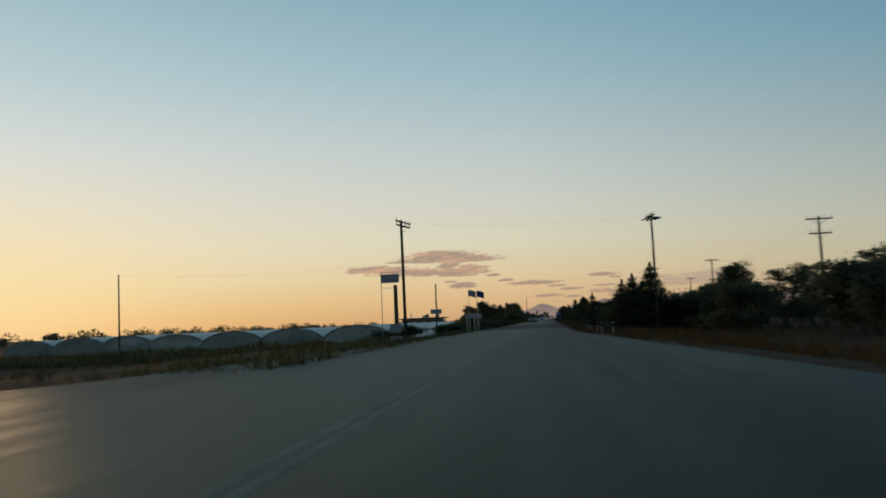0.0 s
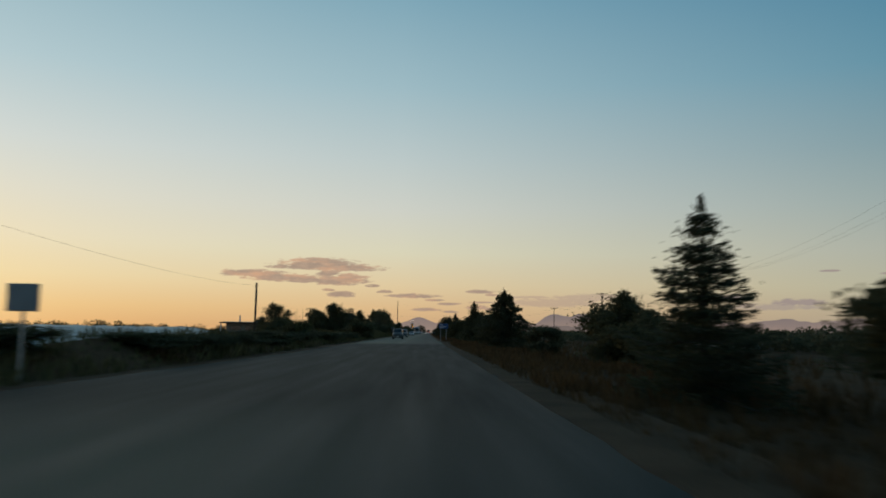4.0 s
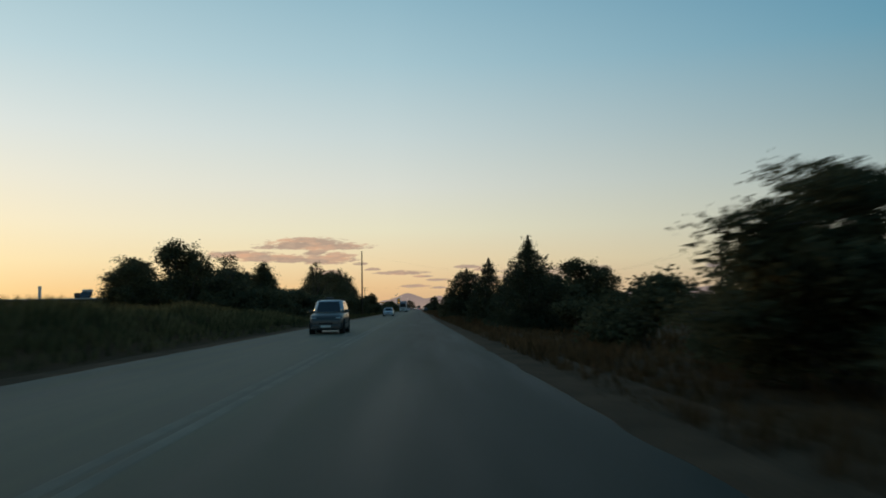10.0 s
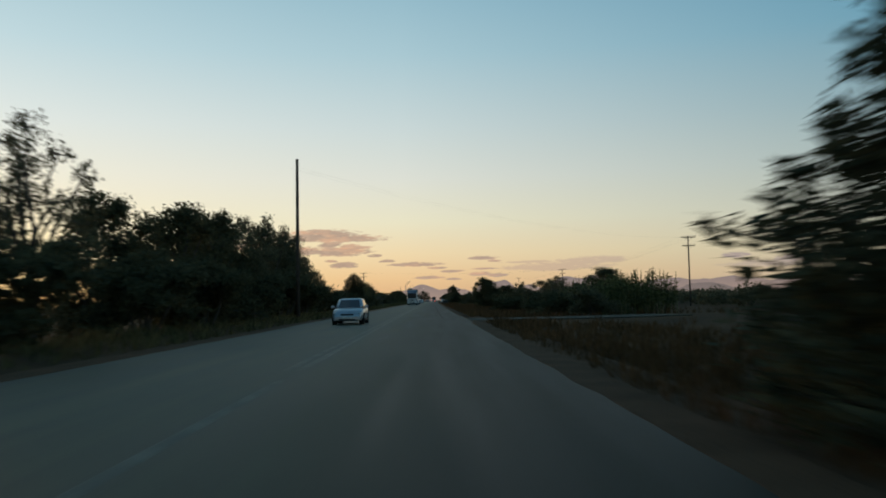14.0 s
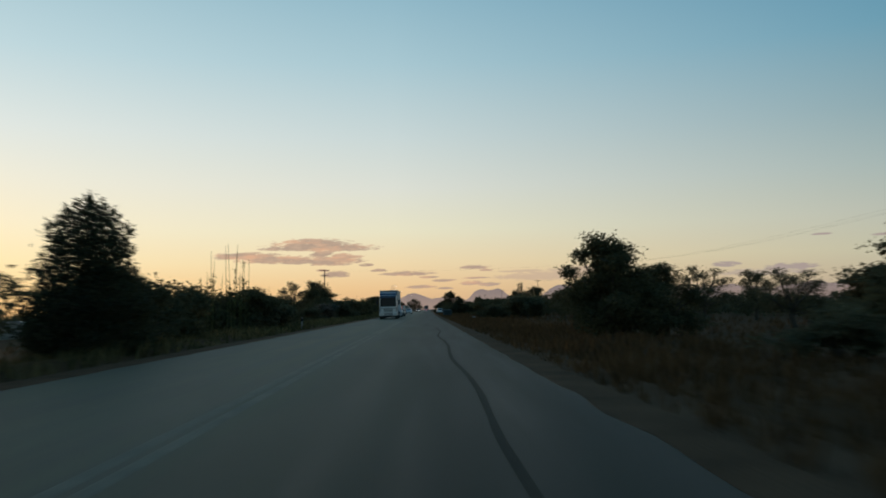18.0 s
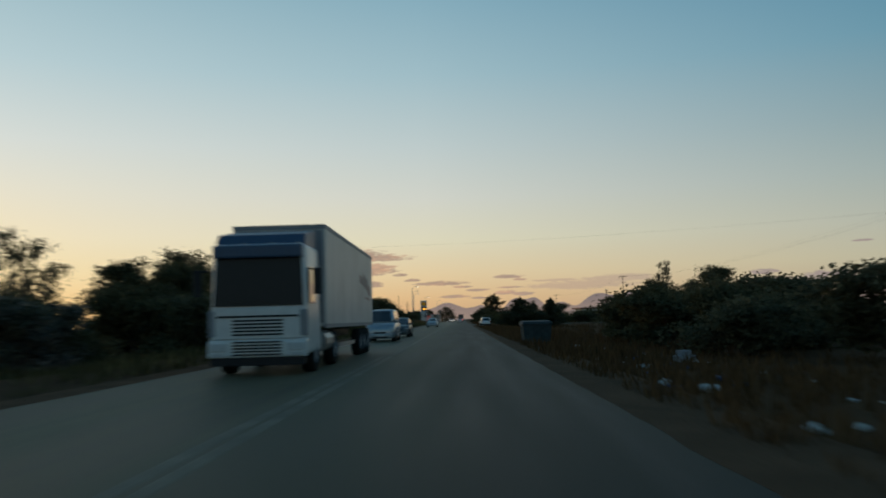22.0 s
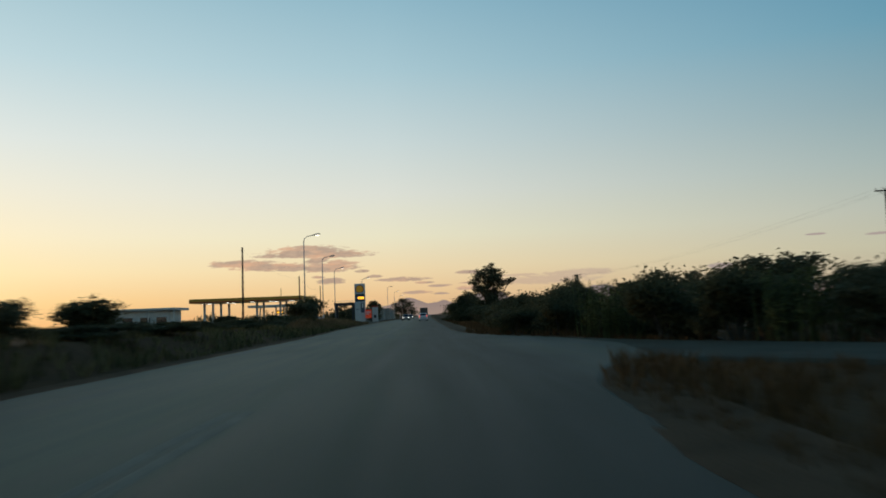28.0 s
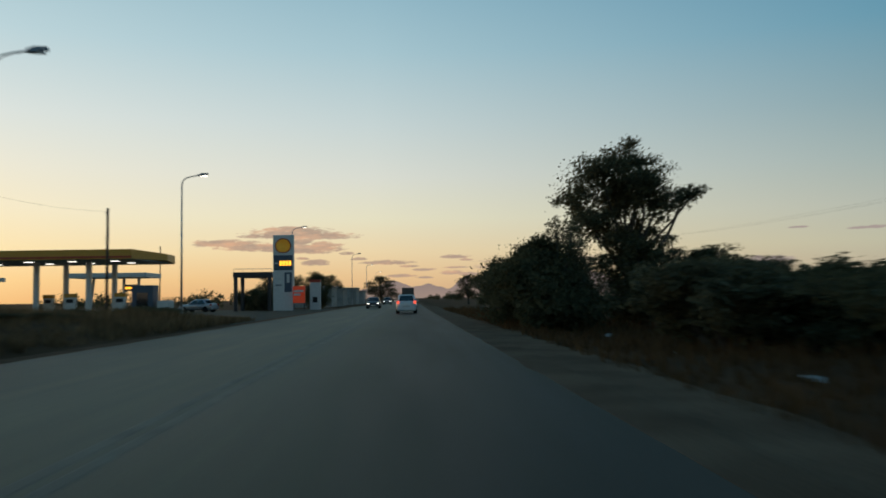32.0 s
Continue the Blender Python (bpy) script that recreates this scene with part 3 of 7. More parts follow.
def clump_cloud(lobes, clumps, leaves, core, tight):
    """A crown in three scales: lobes (centre, radius), each with clumps over its upper shell, each of those with soft-edged leaves.
    Returns the leaves' places and sizes and the clumps' centres with their lobe."""
    pts, sizes, tips = [], [], []
    total = sum(r ** 2 for _, r in lobes)
    for c, r in lobes:
        share = leaves * r ** 2 / total
        fill = int(share * core)
        g = np.random.normal(size=(fill, 3))
        g /= np.linalg.norm(g, axis=1, keepdims=True) + 1e-9
        pts.append(np.array(c) + g * (np.random.random(fill) ** 0.5 * r * 0.78)[:, None])
        sizes.append(np.random.uniform(1.3, 2.1, fill))
        per = max(12, int(share * (1 - core) / clumps))
        for k in range(clumps):
            d = np.random.normal(size=3)
            d[2] = abs(d[2]) * 0.9 - 0.35 * np.random.random()
            d /= np.linalg.norm(d) + 1e-9
            q = np.array(c) + d * r * np.random.uniform(0.6, 1.08) * np.array([1.1, 1.1, 0.9])
            k_r = r * np.random.uniform(0.24, 0.46) * tight
            g = np.random.normal(size=(per, 3)) * np.array([0.62, 0.62, 0.44])
            pts.append(q + g * k_r)
            sizes.append(np.random.uniform(0.65, 1.3, per))
            tips.append((q, c))
    return np.concatenate(pts), np.concatenate(sizes), tips


def leafy_tree(root, leafmat, lobes, fork, clumps, leaves, size, core, tight, limb_r=0.013):
    bm = bmesh.new()
    limb(bm, (0, 0, -0.03), fork, 0.032, 0.024, 4, 0.012)
    pts, sizes, tips = clump_cloud(lobes, clumps, leaves, core, tight)
    for c, r in lobes:
        limb(bm, Vector(fork) * random.uniform(0.82, 1.0), c, limb_r, limb_r * 0.4, 4, 0.03)
    for q, c in tips[::2]:
        limb(bm, c, q, limb_r * 0.34, limb_r * 0.12, 2, 0.012, 3)
    part("trunk", bm, BARK, root)
    part("crown", leaf_mesh(pts, sizes * size, "crown"), leafmat, root)
    return root


def broad_template(leafmat, many=12, leaves=10500, low=0.22, spread=0.42, size=0.0115, core=0.3, tight=1.0, name="tree", peak=0.0, clumps=11, fat=1.0):
    """A unit-high broadleaf tree: trunk and limbs, and a crown of lobes and clumps with gaps."""
    lobes = []
    for i in range(many):
        ang = i * 2.4 + random.uniform(-0.5, 0.5)
        f = (i + 0.5) / many
        z = low + (0.9 - low) * f
        reach = spread * (0.4 + 0.7 * math.sin(math.pi * min(1, 0.22 + 0.78 * f))) * (1 - peak * f) * random.uniform(0.45, 1.0)
        r = random.uniform(0.10, 0.18) * (1.12 - 0.45 * f) * fat
        if i % 4 == 1:
            reach, r = reach * 0.35, r * 1.25
        lobes.append((Vector((math.cos(ang) * reach, math.sin(ang) * reach, min(z, 1.0 - r))), r))
    fork = (random.uniform(-0.03, 0.03), random.uniform(-0.03, 0.03), low * 0.8 + 0.05)
    return leafy_tree(new(name), leafmat, lobes, fork, clumps, leaves, size, core, tight)


def gum_template(name="tree"):
    """A unit-high eucalyptus: a broad open crown on rising limbs, a tuft above it and one limb held far out."""
    lobes = [(Vector(c), r) for c, r in (((-0.05, 0.02, 0.70), 0.19), ((0.03, 0.0, 0.95), 0.045), ((0.0, 0.03, 0.87), 0.09), ((-0.12, -0.05, 0.80), 0.12), ((-0.23, 0.06, 0.66), 0.10), ((0.08, 0.05, 0.78), 0.13), ((0.13, -0.08, 0.62), 0.13),
                                             ((0.29, 0.02, 0.66), 0.07), ((0.34, -0.03, 0.69), 0.05), ((-0.07, 0.1, 0.52), 0.13), ((-0.2, -0.06, 0.53), 0.11), ((0.05, -0.14, 0.70), 0.11), ((0.02, 0.16, 0.68), 0.12), ((0.1, 0.08, 0.48), 0.10), ((-0.02, -0.1, 0.42), 0.11))]
    return leafy_tree(new(name), OLIVE, lobes, (0.01, 0.0, 0.26), 11, 21000, 0.009, 0.24, 0.95, 0.010)


def conifer_template(levels=15, base=0.34, leaves=15000, droop=0.12, power=1.0, ragged=0.4, size=0.011, low=0.05, lift=0.16, name="conifer", puff=1.0, leader=0.0):
    """A unit-high conifer: a straight trunk, whorls of branches with flat sprays and upturned tips, a pointed leader."""
    root = new(name)
    bm = bmesh.new()
    tube(bm, (0, 0, -0.03), (0, 0, 0.985), 0.022, 0.002, 7)
    pts, dirs = [], []
    weights = [(1 - i / levels) ** 1.2 + 0.12 for i in range(levels)]
    total = sum(weights)
    for i in range(levels):
        f0 = i / levels
        z = low + (0.955 - low) * (f0 + 0.25 / levels * random.uniform(-1, 1))
        tier = base * (max(0.0, 1 - f0 * (1.15 if leader else 1.0)) ** power) * random.uniform(0.78, 1.12) + leader * (1 - f0) + 0.018
        a0 = random.random() * 6.283
        arms = 9 if f0 < 0.7 else 6
        per = max(8, int(leaves * weights[i] / total / arms))
        for k in range(arms):
            ang = a0 + k * 6.283 / arms + random.uniform(-0.3, 0.3)
            reach = tier * (1 - ragged * random.random() ** 1.2) * (1.12 if random.random() < 0.14 else 1)
            ca, sa = math.cos(ang), math.sin(ang)
            mid = Vector((ca * reach * 0.6, sa * reach * 0.6, z - droop * reach))
            tip = Vector((ca * reach, sa * reach, z - droop * reach * 0.8 + lift * reach * random.uniform(0.3, 1.2)))
            tube(bm, (0, 0, z), mid, 0.006, 0.004, 4, False)
            tube(bm, mid, tip, 0.004, 0.0015, 4, False)
            f = np.random.random(per) ** 0.75
            along = np.where((f < 0.6)[:, None], np.outer(1 - f / 0.6, [0, 0, z]) + np.outer(f / 0.6, np.array(mid)),
                             np.outer((1 - f) / 0.4, np.array(mid)) + np.outer((f - 0.6) / 0.4, np.array(tip)))
            fan = np.random.normal(size=per) * (0.05 + 0.16 * reach) * np.sin(np.pi * np.clip(f, 0.08, 1.0)) ** 0.7
            along[:, 0] += -sa * fan
            along[:, 1] += ca * fan
            along[:, 2] += np.random.normal(size=per) * (0.006 + 0.022 * (1 - f)) * puff - np.abs(fan) * 0.25
            pts.append(along)
            dirs.append(np.tile(np.array([ca, sa, 0.25]), (per, 1)))
    top = np.random.random(160)
    pts.append(np.stack([np.random.normal(size=160) * 0.008 * (1.3 - top), np.random.normal(size=160) * 0.008 * (1.3 - top), 0.92 + 0.08 * top], axis=1))
    dirs.append(np.tile(np.array([0, 0, 1.0]), (160, 1)))
    part("trunk", bm, BARK, root)
    pts, dirs = np.concatenate(pts), np.concatenate(dirs)
    part("crown", leaf_mesh(pts, np.random.uniform(0.6, 1.4, len(pts)) * size, "crown", 2.2, 0.05, dirs), NEEDLE, root)
    return root


def layered_template(tiers, leaves=12000, size=0.016, name="conifer"):
    """A unit-high cedar: a few broad drooping layers of foliage with gaps, (height, reach) each."""
    root = new(name)
    bm = bmesh.new()
    tube(bm, (0, 0, -0.03), (0, 0, 0.98), 0.03, 0.004, 7)
    pts, dirs = [], []
    per = leaves // (len(tiers) * 8)
    for z, reach0 in tiers:
        a0 = random.random() * 6.283
        for k in range(8):
            ang = a0 + k * 0.785 + random.uniform(-0.3, 0.3)
            reach = reach0 * (random.uniform(0.45, 0.8) if k % 2 else random.uniform(0.85, 1.15))
            z1 = z + random.uniform(-0.03, 0.03)
            ca, sa = math.cos(ang), math.sin(ang)
            mid = np.array([ca * reach * 0.62, sa * reach * 0.62, z1 + 0.01])
            tip = np.array([ca * reach, sa * reach, z1 - 0.05 * reach - 0.02 * random.random()])
            tube(bm, (0, 0, z1 - 0.03), mid, 0.009, 0.004, 4, False)
            tube(bm, mid, tip, 0.004, 0.001, 4, False)
            f = np.random.random(per) ** 0.7
            lo, hi = np.minimum(f / 0.62, 1.0)[:, None], np.maximum((f - 0.62) / 0.38, 0.0)[:, None]
            p = np.array([0, 0, z1 - 0.03]) * (1 - lo) + mid * lo + (tip - mid) * hi
            fan = np.random.normal(size=per) * 0.17 * reach * np.sin(np.pi * np.clip(f, 0.1, 1.0) ** 0.8) ** 0.8
            p[:, 0] += -sa * fan
            p[:, 1] += ca * fan
            p[:, 2] += np.random.normal(size=per) * (0.010 + 0.055 * (1 - f)) - np.abs(fan) * 0.2 - 0.07 * np.random.random(per) ** 2 * (1 - 0.7 * f)
            pts.append(p)
            dirs.append(np.tile(np.array([ca, sa, -0.05]), (per, 1)))
    part("trunk", bm, BARK, root)
    pts, dirs = np.concatenate(pts), np.concatenate(dirs)
    part("crown", leaf_mesh(pts, np.random.uniform(0.6, 1.4, len(pts)) * size, "crown", 2.0, 0.25, dirs), NEEDLE, root)
    return root


def bush_template(leafmat, leaves=5200, many=9, size=0.024, name="bush", spiky=0.0):
    """A unit-high, unit-wide shrub down to the ground."""
    root = new(name)
    bm = bmesh.new()
    lobes = []
    for i in range(many):
        ang, q = i * 2.4 + random.uniform(-0.4, 0.4), random.uniform(0.08, 0.36)
        r = random.uniform(0.17, 0.27)
        c = Vector((math.cos(ang) * q, math.sin(ang) * q, random.uniform(0.14, 0.74) * (1 - 0.55 * q)))
        limb(bm, (c[0] * 0.15, c[1] * 0.15, -0.08), c, 0.014, 0.005, 2, 0.03)
        lobes.append((c, r))
    pts, sizes, tips = clump_cloud(lobes, 9, leaves, 0.45, 1.0)
    up = (np.random.random(len(pts)) < spiky) & (sizes < 1.0)
    pts[up, 2] += np.random.random(up.sum()) ** 2 * 0.16
    part("stem", bm, BARK, root)
    pts[:, 2] = np.abs(pts[:, 2] + 0.04) - 0.04
    part("foliage", leaf_mesh(pts, sizes * size, "foliage"), leafmat, root)
    return root


def cane_template(stems=70, name="cane_clump"):
    """A unit-high clump of giant cane or reed: upright stalks with blades and plumes."""
    root = new(name)
    bm = bmesh.new()
    pts, dirs, sz = [], [], []
    many = 16 if stems > 40 else 22
    for i in range(stems):
        ang, q = random.random() * 6.283, random.random() ** 0.5 * 0.42
        x, y = math.cos(ang) * q, math.sin(ang) * q
        h = random.uniform(0.55, 1.0) * (1 - 0.3 * q)
        lx, ly = x + random.uniform(-0.08, 0.08), y + random.uniform(-0.08, 0.08)
        tube(bm, (x, y, -0.03), (lx, ly, h), 0.006, 0.003, 4, False)
        for k in range(many):
            f = random.uniform(0.25, 1.0)
            a2 = random.random() * 6.283
            pts.append((x + (lx - x) * f + math.cos(a2) * 0.03, y + (ly - y) * f + math.sin(a2) * 0.03, h * f))
            dirs.append((math.cos(a2) * 0.8, math.sin(a2) * 0.8, 0.5))
            sz.append(random.uniform(0.014, 0.028) if stems > 40 else random.uniform(0.010, 0.018))
    part("cane_stem", bm, CANE, root)["kind"] = "stuff"
    part("foliage", leaf_mesh(np.array(pts), np.array(sz), "foliage", 3.4, 0.0, np.array(dirs)), CANE, root)["kind"] = "stuff"
    return root


PLANTS = {
    "broad": [broad_template(LEAF, 12, 9500, peak=0.2), broad_template(LEAF, 11, 9000, spread=0.36, peak=0.3), broad_template(LEAF, 14, 10000, spread=0.5, low=0.18, peak=0.3)],
    "dense": [broad_template(LEAF, 20, 15000, 0.12, 0.40, 0.0122, 0.55, peak=0.4, fat=1.2), broad_template(LEAF, 18, 14500, 0.10, 0.44, 0.0122, 0.55, peak=0.4, fat=1.15)],
    "olive": [broad_template(OLIVE, 12, 8500, 0.25, 0.44, core=0.24, peak=0.2), broad_template(OLIVE, 11, 8500, 0.22, 0.4, core=0.24, peak=0.2), broad_template(OLIVE, 13, 9000, 0.2, 0.48, core=0.24, peak=0.3)],
    "sparse": [broad_template(OLIVE, 15, 5600, 0.36, 0.42, 0.0115, 0.06, 0.95, peak=0.35, fat=0.78), broad_template(OLIVE, 13, 5200, 0.4, 0.44, 0.0115, 0.06, 0.95, peak=0.3, fat=0.78)],
    "gum": [broad_template(OLIVE, 20, 16000, 0.18, 0.42, 0.0105, 0.2, peak=0.12)],
    "tall": [gum_template()],
    "conifer": [conifer_template(), conifer_template(14, 0.42, 15000, 0.08, 0.9, 0.45), conifer_template(16, 0.30, 14000, 0.15, 0.95, 0.35)],
    "fir": [conifer_template(15, 0.40, 27000, 0.10, 0.85, 0.42, 0.0098, 0.03, 0.22, puff=1.5)],
    "cone": [conifer_template(22, 0.44, 34000, -0.06, 0.5, 0.22, 0.0115, 0.0, 0.25, puff=2.4)],
    "leader": [conifer_template(22, 0.44, 32000, -0.04, 0.5, 0.28, 0.0112, 0.0, 0.3, puff=2.2, leader=0.11)],
    "spire": [conifer_template(17, 0.27, 18000, 0.02, 1.15, 0.5, 0.0112, 0.03, 0.5)],
    "cedar": [layered_template([(0.10, 0.44), (0.20, 0.46), (0.30, 0.46), (0.42, 0.60), (0.47, 0.40), (0.58, 0.44), (0.63, 0.28), (0.73, 0.32), (0.84, 0.17), (0.92, 0.12), (0.97, 0.04)], 30000, 0.0125)],
    "umbrella": [layered_template([(0.4, 0.35), (0.55, 0.55), (0.68, 0.68), (0.74, 0.67), (0.80, 0.64), (0.87, 0.5), (0.94, 0.3)], 30000, 0.015)],
    "bush": [bush_template(LEAF), bush_template(LEAF, 5200, 8), bush_template(OLIVE, 5200, 10), bush_template(LEAF, 5200, 10, 0.024, "bush", 0.05)],
    "scrub": [bush_template(OLIVE, 4600, 10, 0.024, "bush", 0.12), bush_template(LEAF, 4600, 9, 0.024, "bush", 0.15)],
    "oleander": [bush_template(BLOSSOM, 6500, 10, 0.026, "bush", 0.1)],
    "cane": [cane_template(90), cane_template(70)],
    "wisp": [cane_template(18)],
}
PLANT_WORDS = {
    "broad": ("dark broadleaf tree in full leaf by the road", "tree"), "olive": ("grey-green olive tree with a rounded crown", "tree"),
    "gum": ("broad old eucalyptus with a deep uneven crown", "tree"),
    "sparse": ("thin-leaved tree with sky showing through its crown", "tree"), "tall": ("tall eucalyptus with an uneven open crown", "tree"),
    "conifer": ("dark green conifer, branches down to the ground", "tree"), "dense": ("dense dark broadleaf tree, round down to the grass", "tree"), "fir": ("dark fir with layered upturned branches and a pointed top", "tree"),
    "cone": ("dense dark cone-shaped conifer on the verge", "tree"), "leader": ("broad dark conifer with a thin pointed leader", "tree"),
    "spire": ("slender dark cypress with a pointed top", "tree"), "cedar": ("dark cedar with drooping layered branches", "tree"),
    "umbrella": ("low conifer with a flat umbrella crown", "tree"), "bush": ("dark evergreen bush on the road bank", "bush"),
    "scrub": ("grey-green wild scrub on the verge", "bush"), "oleander": ("pale flowering oleander bush beside the road", "bush"),
    "wisp": ("thin wispy stand of tall cane against the sky", "cane"),
    "cane": ("clump of tall yellow-green cane", "cane"),
}
used = {k: [False] * len(v) for k, v in PLANTS.items()}
turn_count = 0


def drop_stray_leaves(root, cell=0.075, least=5):
    """Take away single leaves that hang clear of the crown."""
    me = max((c.data for c in root.children), key=lambda d: len(d.vertices))
    n = len(me.vertices)
    if n != 3 * len(me.polygons):
        return
    co = np.empty(n * 3)
    me.vertices.foreach_get("co", co)
    tri = co.reshape(-1, 3, 3)
    mid = tri.mean(axis=1)
    size = cell * float(np.ptp(mid, axis=0).max())
    grid = [tuple(c) for c in np.floor(mid / size).astype(int)]
    count = {}
    for c in grid:
        count[c] = count.get(c, 0) + 1
    near = {c: sum(count.get((c[0] + i, c[1] + j, c[2] + k), 0) for i in (-1, 0, 1) for j in (-1, 0, 1) for k in (-1, 0, 1)) for c in count}
    tri = tri[np.array([near[c] >= least for c in grid])]
    me.clear_geometry()
    me.from_pydata(tri.reshape(-1, 3).tolist(), [], np.arange(len(tri) * 3).reshape(-1, 3).tolist())


for kind, roots in PLANTS.items():
    for root in roots:
        drop_stray_leaves(root, *((0.04, 24) if kind == "spire" else (0.045, 14) if kind in ("conifer", "fir", "cone", "leader") else (0.06, 7)))


def extents(root):
    """The crown's width and height, without its stray tips."""
    if "wide" not in root:
        me = max((c.data for c in root.children), key=lambda d: len(d.vertices))
        co = np.empty(len(me.vertices) * 3)
        me.vertices.foreach_get("co", co)
        co = co.reshape(-1, 3)
        root["wide"] = float(2 * np.percentile(np.hypot(co[:, 0], co[:, 1]), 92))
        root["top"] = float(np.percentile(co[:, 2], 99.4))
    return root["wide"], root["top"]


def plant(kind, s, lat, h, w=None, label="", which=None):
    """Plant one: height h, crown width w in metres, on the ground at that place."""
    global turn_count
    turn_count += 1
    i = turn_count % len(PLANTS[kind]) if which is None else which
    src = PLANTS[kind][i]
    wide, top = extents(src)
    z0 = ground_z(s, lat)
    hh = (h - z0) / top
    kx = (w / wide) if w else hh
    m = stand(s, lat, z0, 0 if kind == "tall" else (turn_count * 137.5) % 360, (kx, kx, hh))
    if used[kind][i]:
        ob = copy_thing(src, m)
        ob.matrix_basis = m
    else:
        ob, used[kind][i] = src, True
        ob.matrix_basis = m
    words, cat = PLANT_WORDS[kind]
    return tagged(ob, label or words, cat, "plants along the road")


# ---- far hills and far trees ----
def ridge(name, dist, az0, az1, peaks, material, label, step=0.35):
    """A far range round the place: peaks are (azimuth, height in degrees, half width)."""
    bm = bmesh.new()
    prev = None
    n = int((az1 - az0) / step)
    for i in range(n + 1):
        a = az0 + (az1 - az0) * i / n
        h = sum((p * math.exp(-((a - c) / (w * 0.62)) ** 2)) ** 4 for c, p, w in peaks) ** 0.25
        h = max(0.02, h + 0.10 * noise.noise(Vector((a * 0.8, dist * 0.01, 0))) * min(1, h * 2) + 0.09 * noise.noise(Vector((a * 2.1, dist * 0.01, 4))) * min(1, h * 2))
        x, y = math.sin(radians(a)), math.cos(radians(a))
        top = dist * math.tan(radians(h))
        ring = [bm.verts.new((x * dist, 370 + y * dist, -20)), bm.verts.new((x * dist, 370 + y * dist, top)),
                bm.verts.new((x * (dist + 500), 370 + y * (dist + 500), -20))]
        if prev:
            bm.faces.new((prev[0], ring[0], ring[1], prev[1]))
            bm.faces.new((prev[1], ring[1], ring[2], prev[2]))
        prev = ring
    return tagged(part(name, bm, material, smooth=True), label, "mountain", kind="structure")


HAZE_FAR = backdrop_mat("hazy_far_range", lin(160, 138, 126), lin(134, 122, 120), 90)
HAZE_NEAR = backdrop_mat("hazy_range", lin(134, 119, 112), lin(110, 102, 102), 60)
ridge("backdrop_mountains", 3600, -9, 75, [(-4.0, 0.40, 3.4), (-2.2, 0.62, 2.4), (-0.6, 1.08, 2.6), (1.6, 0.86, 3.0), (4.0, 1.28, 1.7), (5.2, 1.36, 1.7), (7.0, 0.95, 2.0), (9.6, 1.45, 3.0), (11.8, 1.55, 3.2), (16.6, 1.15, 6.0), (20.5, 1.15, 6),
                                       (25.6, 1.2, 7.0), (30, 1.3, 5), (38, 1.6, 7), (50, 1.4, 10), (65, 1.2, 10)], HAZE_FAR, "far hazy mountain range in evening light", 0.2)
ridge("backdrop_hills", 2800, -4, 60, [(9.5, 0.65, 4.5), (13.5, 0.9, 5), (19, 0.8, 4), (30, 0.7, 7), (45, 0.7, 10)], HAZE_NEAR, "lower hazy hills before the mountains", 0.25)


def wood_stuff(name, spots, label, leafmat=LEAF, per=190, size=0.55):
    """Far trees as one mass of leaf clumps: spots of (s, lat, height, width)."""
    pts = []
    for s, lat, h, w in spots:
        p0 = at(s, lat, ground_z(s, lat) if abs(lat) < 380 else -0.9)
        k = np.random.normal(size=(per, 3))
        k /= np.linalg.norm(k, axis=1, keepdims=True)
        k *= (np.random.random(per) ** 0.4)[:, None]
        pts.append(np.array(p0) + k * np.array([w / 2, w / 2, h * 0.5]) + np.array([0, 0, h * 0.5]))
    pts = np.concatenate(pts)
    return tagged(part(name, leaf_mesh(pts, np.random.uniform(0.6, 1.4, len(pts)) * size, name, 1.5), leafmat), label, "trees", kind="stuff")


rng = random.Random(4)
far_left = [(260 + i * 5.5 + rng.uniform(-9, 9), -150 - rng.uniform(0, 130), rng.uniform(3, 6.5), rng.uniform(5, 11)) for i in range(120)]
far_left += [(60 + i * 3.5, -190 - rng.uniform(0, 150), rng.uniform(3.5, 7), rng.uniform(6, 12)) for i in range(60)]
wood_stuff("distant_trees", far_left, "distant line of low dark trees on the plain")
far_right = [(80 + i * 9 + rng.uniform(-12, 12), 95 + rng.uniform(0, 130), rng.uniform(3.5, 6.5), rng.uniform(6, 12)) for i in range(130)]
wood_stuff("distant_trees", far_right, "distant olive groves and dark trees", OLIVE)
far_ahead = [(900 + i * 7, rng.choice((-1, 1)) * rng.uniform(14, 150), rng.uniform(3, 7), rng.uniform(6, 13)) for i in range(170)]
far_ahead = [(s, lat if lat > 0 else lat - 8, h, w) for s, lat, h, w in far_ahead]
wood_stuff("distant_trees", far_ahead, "trees lining the road in the distance", LEAF)
hedge_right = [(90 + i * 3.0, 46 + rng.uniform(-10, 30), rng.uniform(1.6, 3.2), rng.uniform(4, 8)) for i in range(220)]
wood_stuff("field_hedges", hedge_right, "dark hedges between the fields", OLIVE, 380, 0.34)


